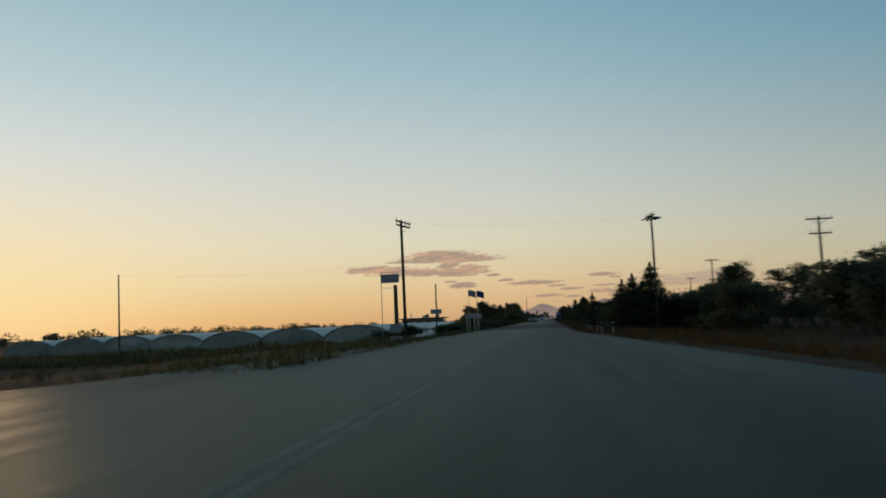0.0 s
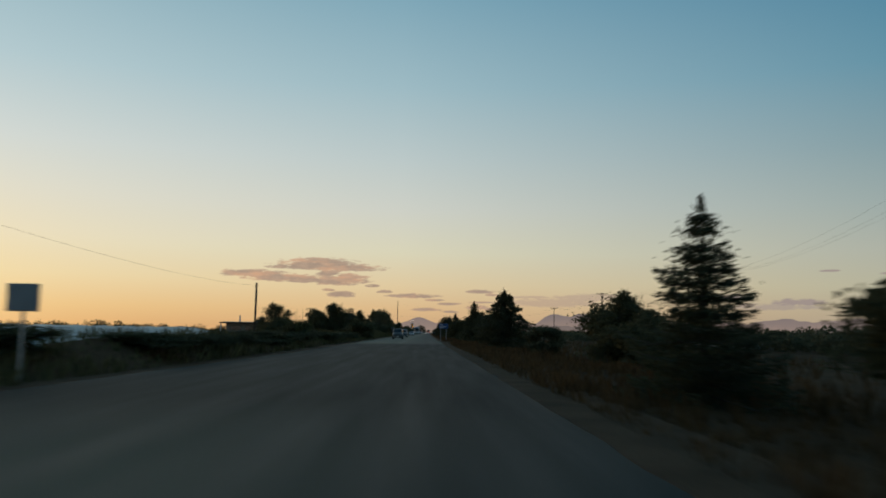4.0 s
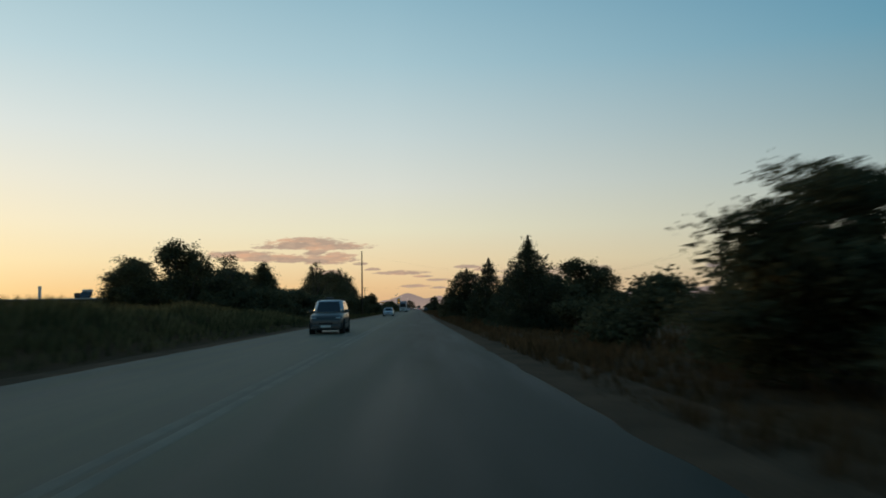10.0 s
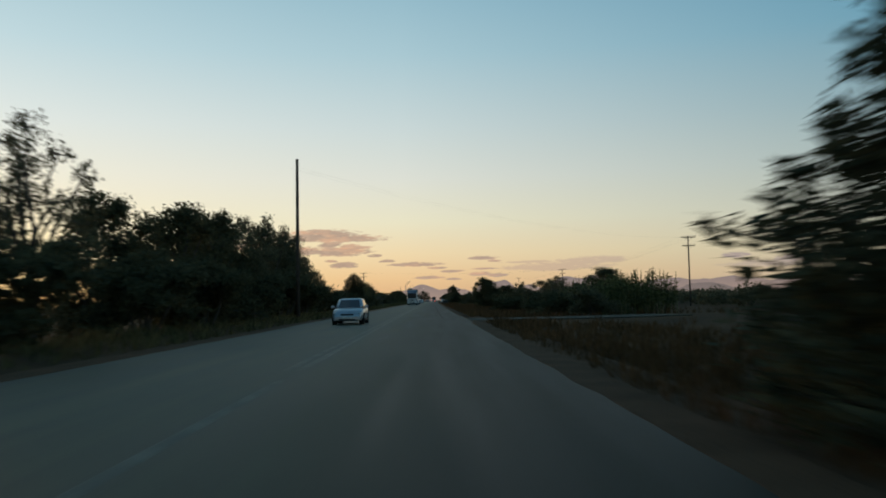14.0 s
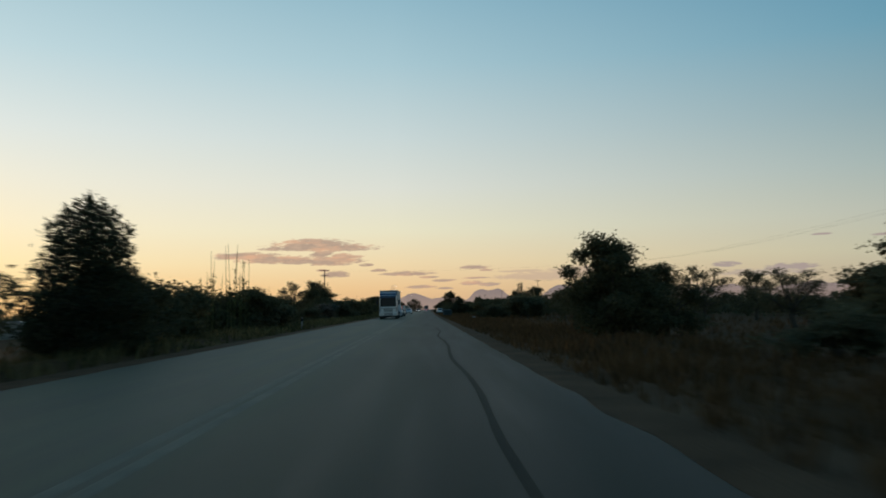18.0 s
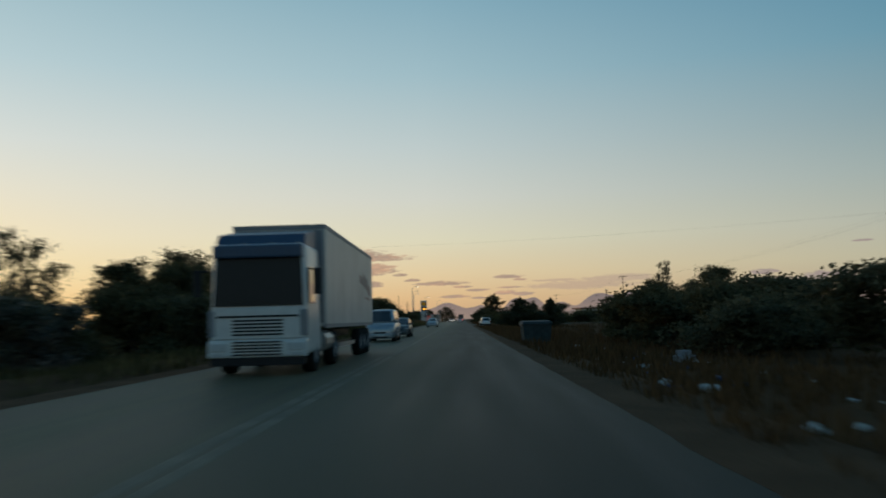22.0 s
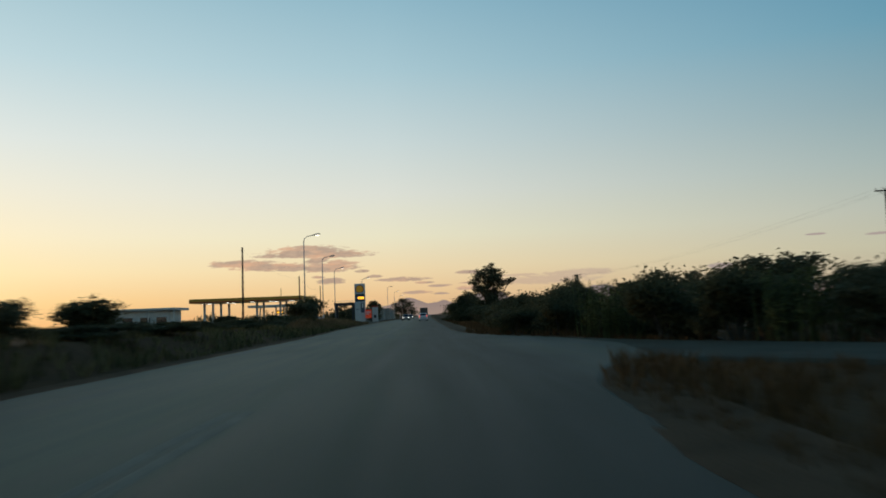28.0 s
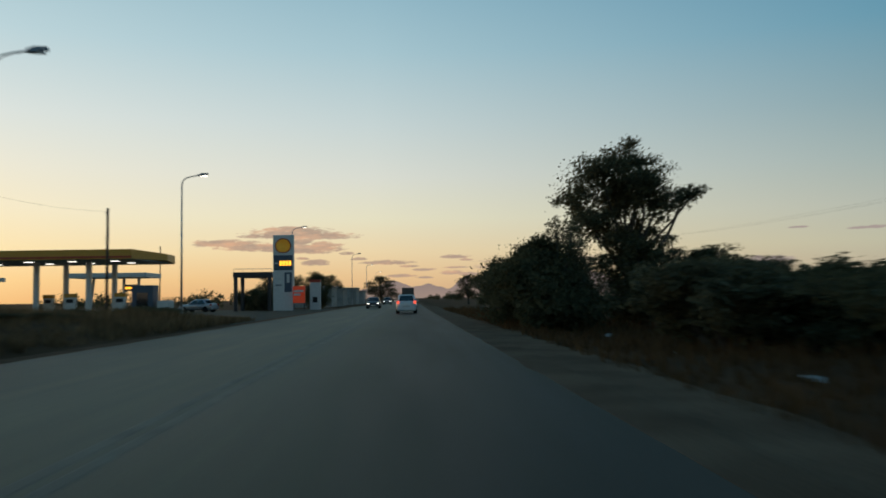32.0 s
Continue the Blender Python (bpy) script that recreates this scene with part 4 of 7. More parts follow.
# ---- grass along both banks ----
def grass_stuff(name, count, s0, s1, lats, tall, material, label, seed):
    r = np.random.RandomState(seed)
    s = r.uniform(s0, s1, count)
    a, b = lats
    lat = a + (b - a) * r.random_sample(count) ** 1.4
    keep = np.ones(count, bool)
    for lo, hi, l0, l1 in ((370, 383, 2, 20), (186, 207, 2, 4.1), (791, 870, -60, -7), (-50, 24, -21, -7), (-50, 30, 0, 6.5), (-50, 62, 0, 4), (704, 860, 0, 3.7)):
        keep &= ~((s > lo) & (s < hi) & (lat > l0) & (lat < l1))
    keep &= np.array([b_ < 0 or b_ > right_edge(a_) + 0.3 for a_, b_ in zip(s, lat)])
    keep &= ~np.array([on_side_road(a_, b_, 0.4) for a_, b_ in zip(s, lat)])
    s, lat = s[keep], lat[keep]
    verts, faces = [], []
    blades = 5
    for i in range(len(s)):
        z0 = ground_z(s[i], lat[i])
        base = at(s[i], lat[i], z0 - 0.02)
        patch = 0.55 + 0.9 * max(0.0, noise.noise(Vector((s[i] * 0.12, lat[i] * 0.3, seed))) + 0.35)
        for k in range(blades):
            ang, h = r.random_sample() * 6.283, tall * patch * r.uniform(0.5, 1.2)
            lean = r.uniform(0.05, 0.45) * h
            c, sn = math.cos(ang), math.sin(ang)
            w = 0.012 + 0.02 * tall
            x, y, z = base.x + c * 0.08, base.y + sn * 0.08, base.z
            j = len(verts)
            verts += [(x - sn * w, y + c * w, z), (x + sn * w, y - c * w, z), (x + c * lean * 0.4 + sn * w * 0.6, y + sn * lean * 0.4 - c * w * 0.6, z + h * 0.6),
                      (x + c * lean, y + sn * lean, z + h)]
            faces += [(j, j + 1, j + 2), (j, j + 2, j + 3)]
    return tagged(part(name, mesh_from(verts, faces), material), label, "grass", kind="stuff")


grass_stuff("tall_grass", 24000, -20, 830, (2.9, 10), 0.42, DRY_GRASS, "tall dry brown grass on the verge", 3)
grass_stuff("short_grass", 10000, -20, 830, (3.2, 13), 0.26, DRY_GRASS, "short dry brown grass covering the verge", 17)
grass_stuff("verge_weeds", 11000, -20, 830, (2.5, 4.6), 0.15, DRY_GRASS, "thin short weeds growing through the stony verge", 29)
grass_stuff("field_grass", 9000, -20, 830, (8, 30), 0.55, DRY_GRASS, "dry stubble and weeds in the field", 5)
grass_stuff("tall_grass", 14000, 18, 740, (-8.6, -15), 0.46, GREEN_GRASS, "tall green and straw-coloured grass on the bank", 7)
grass_stuff("tall_grass", 2600, 250, 305, (-9.4, -13.6), 0.55, GREEN_GRASS, "weeds along the top of the bank", 13)
grass_stuff("tall_grass", 5200, 716, 790, (-9.6, -21), 0.5, STRAW, "tall dry grass on the mound before the filling station", 41)
grass_stuff("tall_grass", 4500, 61, 80, (-15, -72), 0.85, GREEN_GRASS, "tall pale weeds before the polytunnels", 31)
grass_stuff("field_grass", 6000, 10, 760, (-13, -34), 0.5, DRY_GRASS, "dry field grass behind the bank", 9)


# ---- single trees and bushes, in driving order ----
for kind, s, lat, h, w in (
    # right-hand side, from the junction
    ("fir", 83.2, 10.5, 5.9, 5.0), ("fir", 80.4, 8.4, 4.8, 3.6), ("conifer", 79.4, 7.3, 4.4, 3.6), ("fir", 82, 9.4, 4.0, 4.6), ("dense", 90.5, 8.4, 3.5, 4.4), ("dense", 84, 9.6, 3.5, 5.0), ("bush", 92, 8.4, 3.0, 4.4), ("bush", 96, 9.6, 3.4, 5), ("bush", 94, 16.5, 3.6, 6), ("bush", 100, 20, 3.8, 6.5), ("bush", 84, 13.6, 3.0, 4.5),
    ("broad", 52, 21, 4.9, 7), ("broad", 60, 25, 5.4, 8), ("bush", 48, 18, 3.8, 6), ("broad", 68, 19, 4.6, 7), ("bush", 72, 15, 3.6, 5), ("olive", 78, 24, 5.2, 7),
    ("bush", 62, 14, 3.2, 5), ("bush", 98, 12, 3.0, 5), ("bush", 106, 9, 2.6, 4), ("broad", 90, 20, 4.8, 6), ("bush", 112, 15, 3.0, 5), ("bush", 56, 30, 4.6, 7), ("olive", 44, 27, 5, 7), ("dense", 76, 16.9, 5.3, 5.2), ("broad", 79.5, 17.6, 4.5, 4.4), ("bush", 85, 18, 3.6, 5),
    ("conifer", 111, 6.2, 4.2, 3.2), ("bush", 126, 9.4, 2.0, 3.6), ("dense", 138, 11.2, 3.5, 4.0), ("bush", 139, 10.9, 2.8, 4.2), ("bush", 141, 12.3, 3.3, 4.4), ("bush", 147, 14, 2.6, 4),
    ("bush", 155, 9.0, 1.8, 3), ("cedar", 170.5, 7.6, 5.0, 5.4), ("bush", 176, 9.6, 1.2, 3), ("umbrella", 187, 7.5, 2.75, 3.3), ("bush", 187, 7.6, 1.9, 2.6),
    ("spire", 210.3, 7.2, 5.4, 3.4), ("conifer", 209.5, 8.0, 3.4, 2.4), ("conifer", 214, 6.6, 3.0, 2.2), ("broad", 219, 8.0, 3.3, 3.4), ("bush", 223, 7.6, 2.8, 3.6),
    ("dense", 231, 9.2, 4.6, 4.2), ("dense", 236, 9.9, 4.3, 4.8), ("bush", 236, 9.4, 2.8, 4.0), ("dense", 246.5, 7.2, 3.5, 5.0), ("bush", 246, 7.0, 2.6, 4.4), ("bush", 252, 8.5, 2.6, 4), ("olive", 241, 12.6, 3.6, 3.8),
    ("bush", 262, 8, 2.4, 3.6), ("leader", 285, 7.3, 5.4, 4.7), ("conifer", 283, 8.8, 3.0, 3.0), ("conifer", 288, 7.8, 3.6, 3.4), ("bush", 279, 9.6, 1.6, 3.4), ("bush", 292, 10.8, 3.4, 4),
    ("fir", 304.3, 6.5, 5.1, 4.4), ("dense", 308, 10.7, 4.1, 4.4), ("bush", 306, 8.5, 3.2, 4.4), ("broad", 311, 9, 4.0, 4), ("bush", 300, 8.6, 2.2, 3),
    ("cone", 331.7, 6.3, 5.5, 6.2), ("dense", 335, 13.0, 5.7, 6.2), ("dense", 338, 16.5, 5.6, 6.4), ("bush", 333, 12.4, 3.4, 5.4), ("broad", 339, 16, 5.6, 6), ("bush", 337, 9.5, 2.6, 4), ("bush", 330, 11, 2.4, 4),
    ("cane", 400, 14.8, 2.7, 5), ("cane", 405, 17.5, 3.1, 6), ("cane", 410, 20.5, 3.3, 6), ("cane", 398, 19, 3.3, 6), ("scrub", 395, 11, 1.8, 4), ("scrub", 390, 13, 2.0, 4),
    ("bush", 416, 12, 1.9, 4), ("bush", 424, 9.5, 1.6, 4), ("bush", 431, 10, 1.8, 4), ("scrub", 440, 11.5, 1.2, 3.4),
    ("dense", 456.2, 8.6, 4.5, 4.3), ("bush", 459, 10.4, 2.8, 4.2), ("dense", 464, 30, 6.0, 8), ("bush", 461, 26.5, 3.2, 7), ("bush", 466, 34, 3.0, 7), ("olive", 470, 24, 3.3, 5.4), ("bush", 458, 10, 2.4, 4), ("dense", 461, 12.4, 3.3, 4.6), ("olive", 491, 25.5, 4.5, 5.6), ("olive", 492, 30.5, 4.1, 5.4), ("olive", 494, 20, 3.3, 5), ("bush", 480, 14, 2.2, 5),
    ("olive", 505, 17, 3.4, 5), ("bush", 512, 21, 3.6, 5), ("olive", 525, 30, 6.0, 8), ("olive", 518, 26, 5.2, 7), ("broad", 533, 20, 3.6, 6), ("olive", 542.5, 23.6, 5.4, 5), ("sparse", 543.7, 34.7, 7, 7),
    ("bush", 536, 15, 2.8, 6), ("bush", 546, 13, 2.6, 6), ("bush", 553, 11, 2.7, 6), ("bush", 560, 11, 2.4, 4.8), ("bush", 552, 16, 3.0, 7), ("bush", 565, 15, 2.0, 6), ("scrub", 541, 11, 2.0, 5), ("bush", 558, 18, 3.2, 7),
    ("sparse", 590.5, 20.4, 6.3, 3.2), ("dense", 580.4, 22.4, 5.1, 5.4), ("bush", 572, 15, 2.9, 6), ("bush", 579, 17.5, 3.2, 6), ("bush", 587, 21.5, 3.4, 5), ("olive", 574, 20, 4.2, 6), ("bush", 596, 18, 2.0, 6),
    ("olive", 640, 36, 4.0, 6), ("olive", 640, 48, 4.2, 7), ("broad", 680, 44, 4.4, 6), ("olive", 620, 40, 4.0, 6), ("broad", 700, 68, 4.5, 6), ("broad", 706, 57, 3.6, 6),
    ("cedar", 633.6, 9.2, 4.0, 7.2), ("cedar", 636.5, 14.2, 3.9, 4.6), ("dense", 634, 9.6, 2.2, 5.0), ("bush", 637, 13, 2.0, 5), ("bush", 647.5, 8.4, 2.3, 2.8), ("bush", 641, 10.5, 1.9, 4), ("bush", 634, 10, 2.0, 4),
    # hedge beyond the side road, and the trees after it
    ("bush", 699.5, 5.3, 1.35, 2.6), ("bush", 695.5, 7.4, 2.5, 3.4), ("bush", 692.5, 5.3, 1.5, 2.6), ("bush", 688.5, 7, 2.0, 3.2), ("cane", 683.5, 8.5, 2.3, 3), ("bush", 679.9, 10, 2.4, 3.4), ("bush", 676.9, 11.8, 2.5, 3.6), ("cane", 674.9, 13.4, 2.4, 3.4), ("bush", 672.9, 15.2, 2.4, 3.8),
    ("bush", 670.9, 17.8, 2.3, 4.2), ("cane", 669.4, 20.4, 1.9, 4), ("bush", 668, 23.4, 2.1, 4.6), ("bush", 666.4, 27.4, 1.9, 5), ("cane", 665.4, 31.4, 1.6, 5), ("bush", 664.4, 36.4, 1.9, 6), ("bush", 663.8, 42.4, 2.2, 6.5), ("bush", 663.4, 49.4, 2.4, 7),
    ("bush", 686.4, 10.5, 2.6, 4.5), ("bush", 682.4, 14, 2.8, 5), ("bush", 678.4, 19, 2.7, 5.6), ("bush", 674.4, 26, 2.2, 6.5), ("bush", 671.4, 34, 2.1, 7),
    ("bush", 700, 9.5, 2.7, 5), ("bush", 698, 15, 3.5, 6), ("bush", 696, 22, 4.1, 7),
    ("bush", 706, 7.4, 2.3, 4.5),
    ("bush", 715, 8.8, 2.7, 4.4), ("bush", 722, 9, 2.2, 5), ("bush", 729, 8.4, 1.6, 5), ("bush", 737, 9, 1.8, 5), ("bush", 745, 8.6, 1.9, 5), ("bush", 752, 10, 2.0, 5), ("bush", 760, 8.6, 2.2, 5),
    ("scrub", 740, 13, 1.8, 6), ("scrub", 750, 15, 1.8, 6), ("bush", 732, 15, 2.6, 6), ("scrub", 718, 13, 3.1, 6), ("bush", 762, 14, 2.3, 6),
    ("tall", 779, 11.0, 8.9, 5.6), ("olive", 774, 6.8, 4.6, 3.4), ("dense", 775, 6.4, 3.8, 5.0), ("bush", 772, 5.6, 3.0, 4.4), ("dense", 777, 11.0, 3.8, 5.6), ("dense", 776, 14.0, 3.4, 4.8), ("bush", 770, 12.6, 2.6, 4.6), ("bush", 764, 12.2, 2.2, 4.4), ("bush", 760, 11.0, 2.0, 4.4), ("bush", 784, 7.6, 3.6, 5), ("broad", 790, 8.2, 4.6, 5), ("broad", 800, 9, 5, 5), ("olive", 783, 14, 4.4, 5),
    ("olive", 769.5, 22.6, 6.2, 5.0), ("dense", 771, 23.6, 5.4, 4.8), ("bush", 768, 20, 2.6, 5), ("bush", 776, 26, 2.8, 6), ("broad", 815, 9, 5, 6), ("broad", 830, 10, 5, 6), ("olive", 850, 12, 5, 7),
    # left-hand side
    ("scrub", 83, -16.2, 0.7, 3.6), ("bush", 87, -15, 1.1, 4), ("bush", 102, -12.5, 1.0, 4), ("bush", 108, -11, 1.3, 4), ("bush", 116, -12, 1.3, 4), ("scrub", 124, -10.2, 1.1, 4), ("scrub", 133, -9.8, 1.1, 3.4), ("scrub", 129, -10.4, 1.0, 4), ("scrub", 138, -10.2, 1.0, 4), ("scrub", 147, -9.8, 1.0, 3.4), ("scrub", 155, -10.2, 1.2, 4), ("scrub", 172, -9.8, 1.1, 3.4), ("scrub", 181, -10, 1.1, 4), ("scrub", 196, -10, 1.1, 4),
    ("scrub", 143, -11, 1.2, 4), ("scrub", 151, -12, 1.1, 3.6), ("dense", 187, -16.7, 4.1, 4.4), ("scrub", 158, -9.9, 2.0, 3.0), ("wisp", 157, -9.7, 2.3, 2.2), ("bush", 176, -15.5, 2.6, 4.4), ("scrub", 168, -11, 1.4, 3), ("scrub", 176, -10.5, 1.2, 4), ("scrub", 189, -10.4, 1.0, 4),
    ("scrub", 206, -10.6, 1.2, 3.4), ("bush", 217, -9.5, 2.8, 4.0), ("scrub", 222, -9.9, 2.7, 4.0), ("bush", 226, -11.5, 2.0, 4), ("scrub", 240, -11.5, 1.15, 4),
    ("dense", 314, -28, 6.0, 7), ("dense", 321.3, -25.5, 8.6, 8), ("sparse", 327, -21.5, 7.6, 6), ("dense", 325, -31, 7.2, 8), ("dense", 330, -26, 7.4, 8), ("dense", 338, -24.5, 6.6, 8), ("dense", 350, -23, 6.6, 8), ("bush", 321, -31, 4.2, 8), ("bush", 326, -26, 4.4, 8), ("bush", 336, -21, 4.2, 8), ("bush", 346, -18, 4.2, 7), ("dense", 333, -22, 6.2, 6), ("dense", 340, -19.6, 7.2, 6.2), ("dense", 346, -20.5, 5.6, 5), ("bush", 330, -15, 3.6, 6), ("bush", 322, -16, 3.6, 6), ("bush", 325, -20, 4.4, 7), ("bush", 333, -18, 4.2, 6), ("bush", 338, -13.5, 3.2, 5),
    ("sparse", 354.9, -14.5, 8.2, 5), ("olive", 359, -26, 6.2, 7), ("bush", 349, -13, 3.4, 6), ("dense", 366, -16, 6.8, 6), ("dense", 374, -15, 7.2, 6), ("bush", 361, -12.6, 3.6, 5), ("bush", 370, -12.5, 3.8, 5), ("dense", 381, -15, 7.4, 6),
    ("dense", 390, -18, 8.2, 7), ("gum", 404, -16.4, 9.3, 8), ("gum", 410, -15.0, 8.4, 6.6), ("broad", 417, -15.4, 6.8, 5.2), ("olive", 398, -18, 8.9, 7), ("bush", 385, -13, 4.0, 5), ("bush", 396, -13, 4.2, 5.6), ("dense", 412, -17, 7.0, 6), ("bush", 406, -12.6, 3.4, 5),
    ("olive", 420, -17, 6.4, 6), ("gum", 451, -22.5, 10.4, 8), ("broad", 442, -17, 5.8, 5), ("dense", 434, -19, 7.6, 6), ("bush", 427, -13.5, 3.2, 6), ("bush", 437, -12.8, 2.8, 5), ("olive", 458, -24, 6, 6),
    ("cone", 445.3, -11.3, 5.1, 4.0), ("bush", 452, -13, 2.8, 5), ("bush", 460, -13.5, 2.9, 5), ("wisp", 469, -12.3, 4.3, 3.6), ("bush", 474, -15, 3.0, 5), ("bush", 482, -13, 3.0, 4.6), ("bush", 476, -12.6, 2.9, 4.4), ("scrub", 478, -11.6, 2.0, 4),
    ("dense", 490, -15.2, 3.3, 4.6), ("bush", 499, -16, 1.8, 5), ("olive", 496, -34, 4.4, 5), ("olive", 505, -48, 4.6, 6), ("bush", 515, -18, 1.5, 5), ("dense", 524, -17.8, 2.9, 4.8), ("bush", 518, -19, 1.4, 5), ("bush", 528, -16, 1.7, 4.5), ("sparse", 521, -20.5, 3.3, 3.6), ("sparse", 517, -23.5, 3.1, 3.6), ("oleander", 533, -13.8, 2.3, 4.2), ("oleander", 537, -14.6, 2.1, 3.6), ("bush", 540, -15.5, 2.6, 4),
    ("olive", 548, -20.8, 5.9, 5), ("broad", 570, -20, 6.8, 7.5), ("broad", 561, -18, 5.2, 6), ("sparse", 584, -42, 4.9, 6), ("sparse", 560, -52, 5, 7), ("olive", 545, -58, 5, 6), ("bush", 555, -15, 3.0, 6), ("dense", 556, -17.5, 3.6, 5), ("bush", 551, -16.5, 3.4, 5), ("bush", 590, -16, 2.0, 6), ("bush", 564, -14, 3.0, 6),
    ("bush", 576, -14.5, 3.2, 6), ("bush", 583, -14, 1.9, 6), ("scrub", 591.5, -12.7, 3.7, 3.2), ("cane", 596, -14.2, 2.6, 4), ("bush", 602, -14, 2.4, 5), ("bush", 611, -14.5, 2.6, 5), ("bush", 619, -16, 3.0, 6), ("broad", 628, -19, 4.6, 6), ("bush", 630, -14, 3.0, 5),
    ("dense", 641, -14.4, 4.4, 6.4), ("dense", 647.5, -14.4, 5.0, 6.8), ("dense", 654, -14.0, 5.0, 6.6), ("dense", 660.5, -13.6, 4.5, 6.4), ("olive", 669, -13.6, 3.2, 4.4), ("bush", 638, -12, 3.2, 5), ("bush", 646, -11.8, 3.2, 5), ("bush", 654, -11.6, 3.2, 5), ("bush", 662, -11.6, 2.8, 5),
    ("scrub", 667.5, -12.2, 2.2, 2.2), ("scrub", 671.5, -12.6, 2.1, 1.8), ("bush", 678.5, -12.8, 2.3, 2.8), ("scrub", 676, -12, 1.35, 4), ("scrub", 684, -12, 1.35, 4), ("scrub", 693, -12.5, 1.35, 4), ("scrub", 702, -12.5, 1.35, 4), ("scrub", 711, -12.5, 1.35, 4), ("bush", 720, -13.5, 1.7, 4), ("bush", 732, -12.9, 2.9, 4.2), ("bush", 736.5, -12.9, 3.5, 4.4),
    ("scrub", 744.0, -14.8, 0.88, 3.6), ("scrub", 747.6, -16.0, 0.88, 3.7), ("scrub", 751.2, -12.9, 0.76, 3.7), ("scrub", 754.8, -15.2, 0.96, 2.7), ("scrub", 758.4, -14.6, 0.66, 3.3), ("scrub", 762.0, -15.1, 0.56, 2.9), ("scrub", 765.6, -14.2, 0.96, 3.5), ("scrub", 769.2, -13.8, 0.91, 2.8), ("scrub", 772.8, -15.5, 0.61, 2.6), ("scrub", 776.4, -16.5, 0.64, 2.9), ("scrub", 780.0, -17.0, 0.94, 2.9), ("scrub", 783.6, -17.0, 0.79, 3.4), ("scrub", 787.2, -14.5, 0.97, 3.4), ("scrub", 790.8, -17.2, 0.95, 3.0),
    ("bush", 812, -40, 2.4, 5), ("bush", 842, -17.5, 2.6, 5), ("bush", 848, -19, 3.2, 6), ("dense", 853, -12.8, 4.9, 4.4), ("bush", 837, -16.8, 2.2, 2.6), ("bush", 843, -20.5, 2.4, 3.4), ("broad", 872, -22, 5, 6), ("broad", 885, -20, 5.5, 6), ("broad", 905, -16, 6, 7), ("broad", 930, 14, 6.4, 8), ("broad", 1010, -9.5, 8.5, 12),
    ("bush", 318, -27, 4.8, 7), ("bush", 328, -23, 5.2, 7), ("dense", 563, -18.6, 5.4, 6.0), ("dense", 576, -20.5, 5.8, 7.0), ("gum", 408, -15.6, 8.8, 6.4), ("dense", 591.5, 19.8, 4.5, 5.0), ("dense", 555, -18.8, 4.9, 5.5), ("dense", 456.8, 9.2, 4.1, 3.8), ("dense", 336, 20.4, 6.9, 8.6), ("dense", 339, 24.0, 6.0, 6.6), ("bush", 335, 18.4, 3.6, 5.6), ("bush", 337, 24, 3.8, 6), ("broad", 207, 39.4, 7.8, 7.2), ("bush", 713, 12.2, 3.0, 5),
):
    plant(kind, s, lat, h, w)
for kind, seen in used.items():
    for root, was in zip(PLANTS[kind], seen):
        if not was:
            for ob in (*root.children_recursive, root):
                bpy.data.objects.remove(ob)


# ---- power line poles ----
def power_pole(s, lat, h, arms=((0.25, 1.9),), lean=0.0, turn=0.0, label="dark wooden power pole with a crossarm and insulators", bunch=False, r=0.13):
    root = thing("power_pole", label, "utility pole", "power poles")
    part("pole", tubed((0, 0, -0.5), (lean, 0, h), r, r * 0.68, 10), POLE_WOOD, root, smooth=True)
    part("pole_cap", tubed((lean, 0, h), (lean, 0, h + 0.03), r * 0.74, r * 0.5, 8), DARK_STEEL, root)
    for drop, w in arms:
        z = h - drop
        arm = part("crossarm", boxed(-w / 2, w / 2, -0.05 - r, 0.05 - r, z - 0.06, z + 0.06, 0.01), POLE_WOOD, root)
        for x in (-w / 2 + 0.1, -w / 6, w / 6, w / 2 - 0.1):
            bm = tubed((x, -r, z + 0.06), (x, -r, z + 0.14), 0.012, 0.012, 6)
            for k in range(3):
                tube(bm, (x, -r, z + 0.14 + k * 0.05), (x, -r, z + 0.175 + k * 0.05), 0.055 - k * 0.008, 0.03, 8)
            part("insulator", bm, CERAMIC, arm)
        for sg in (-1, 1):
            part("brace", tubed((sg * w * 0.3, -r - 0.03, z - 0.05), (0, -r * 0.9, z - 0.5), 0.015, 0.015, 5), DARK_STEEL, root)
    if bunch:
        for k in range(4):
            x = -0.75 + k * 0.5
            part("strain_insulator", tubed((x, -0.1, h - 0.35), (x + 0.1, -0.75, h - 0.5), 0.05, 0.05, 7), CERAMIC, root)
            part("strain_insulator", tubed((x, 0.1, h - 0.35), (x + 0.1, 0.7, h - 0.5), 0.05, 0.05, 7), CERAMIC, root)
    root.matrix_basis = stand(s, lat, ground_z(s, lat), turn)
    return root


def wooden_post(s, lat, h, label="bare dark wooden telephone pole", r=0.1):
    root = thing("telephone_pole", label, "utility pole", "telephone poles")
    part("pole", tubed((0, 0, -0.5), (random.uniform(-0.06, 0.06), 0, h), r, r * 0.7, 9), POLE_WOOD, root, smooth=True)
    part("bracket", boxed(-0.04, 0.04, -r - 0.05, -r * 0.6, h - 0.35, h - 0.22, 0.008), DARK_STEEL, root)
    root.matrix_basis = stand(s, lat, ground_z(s, lat))
    return root


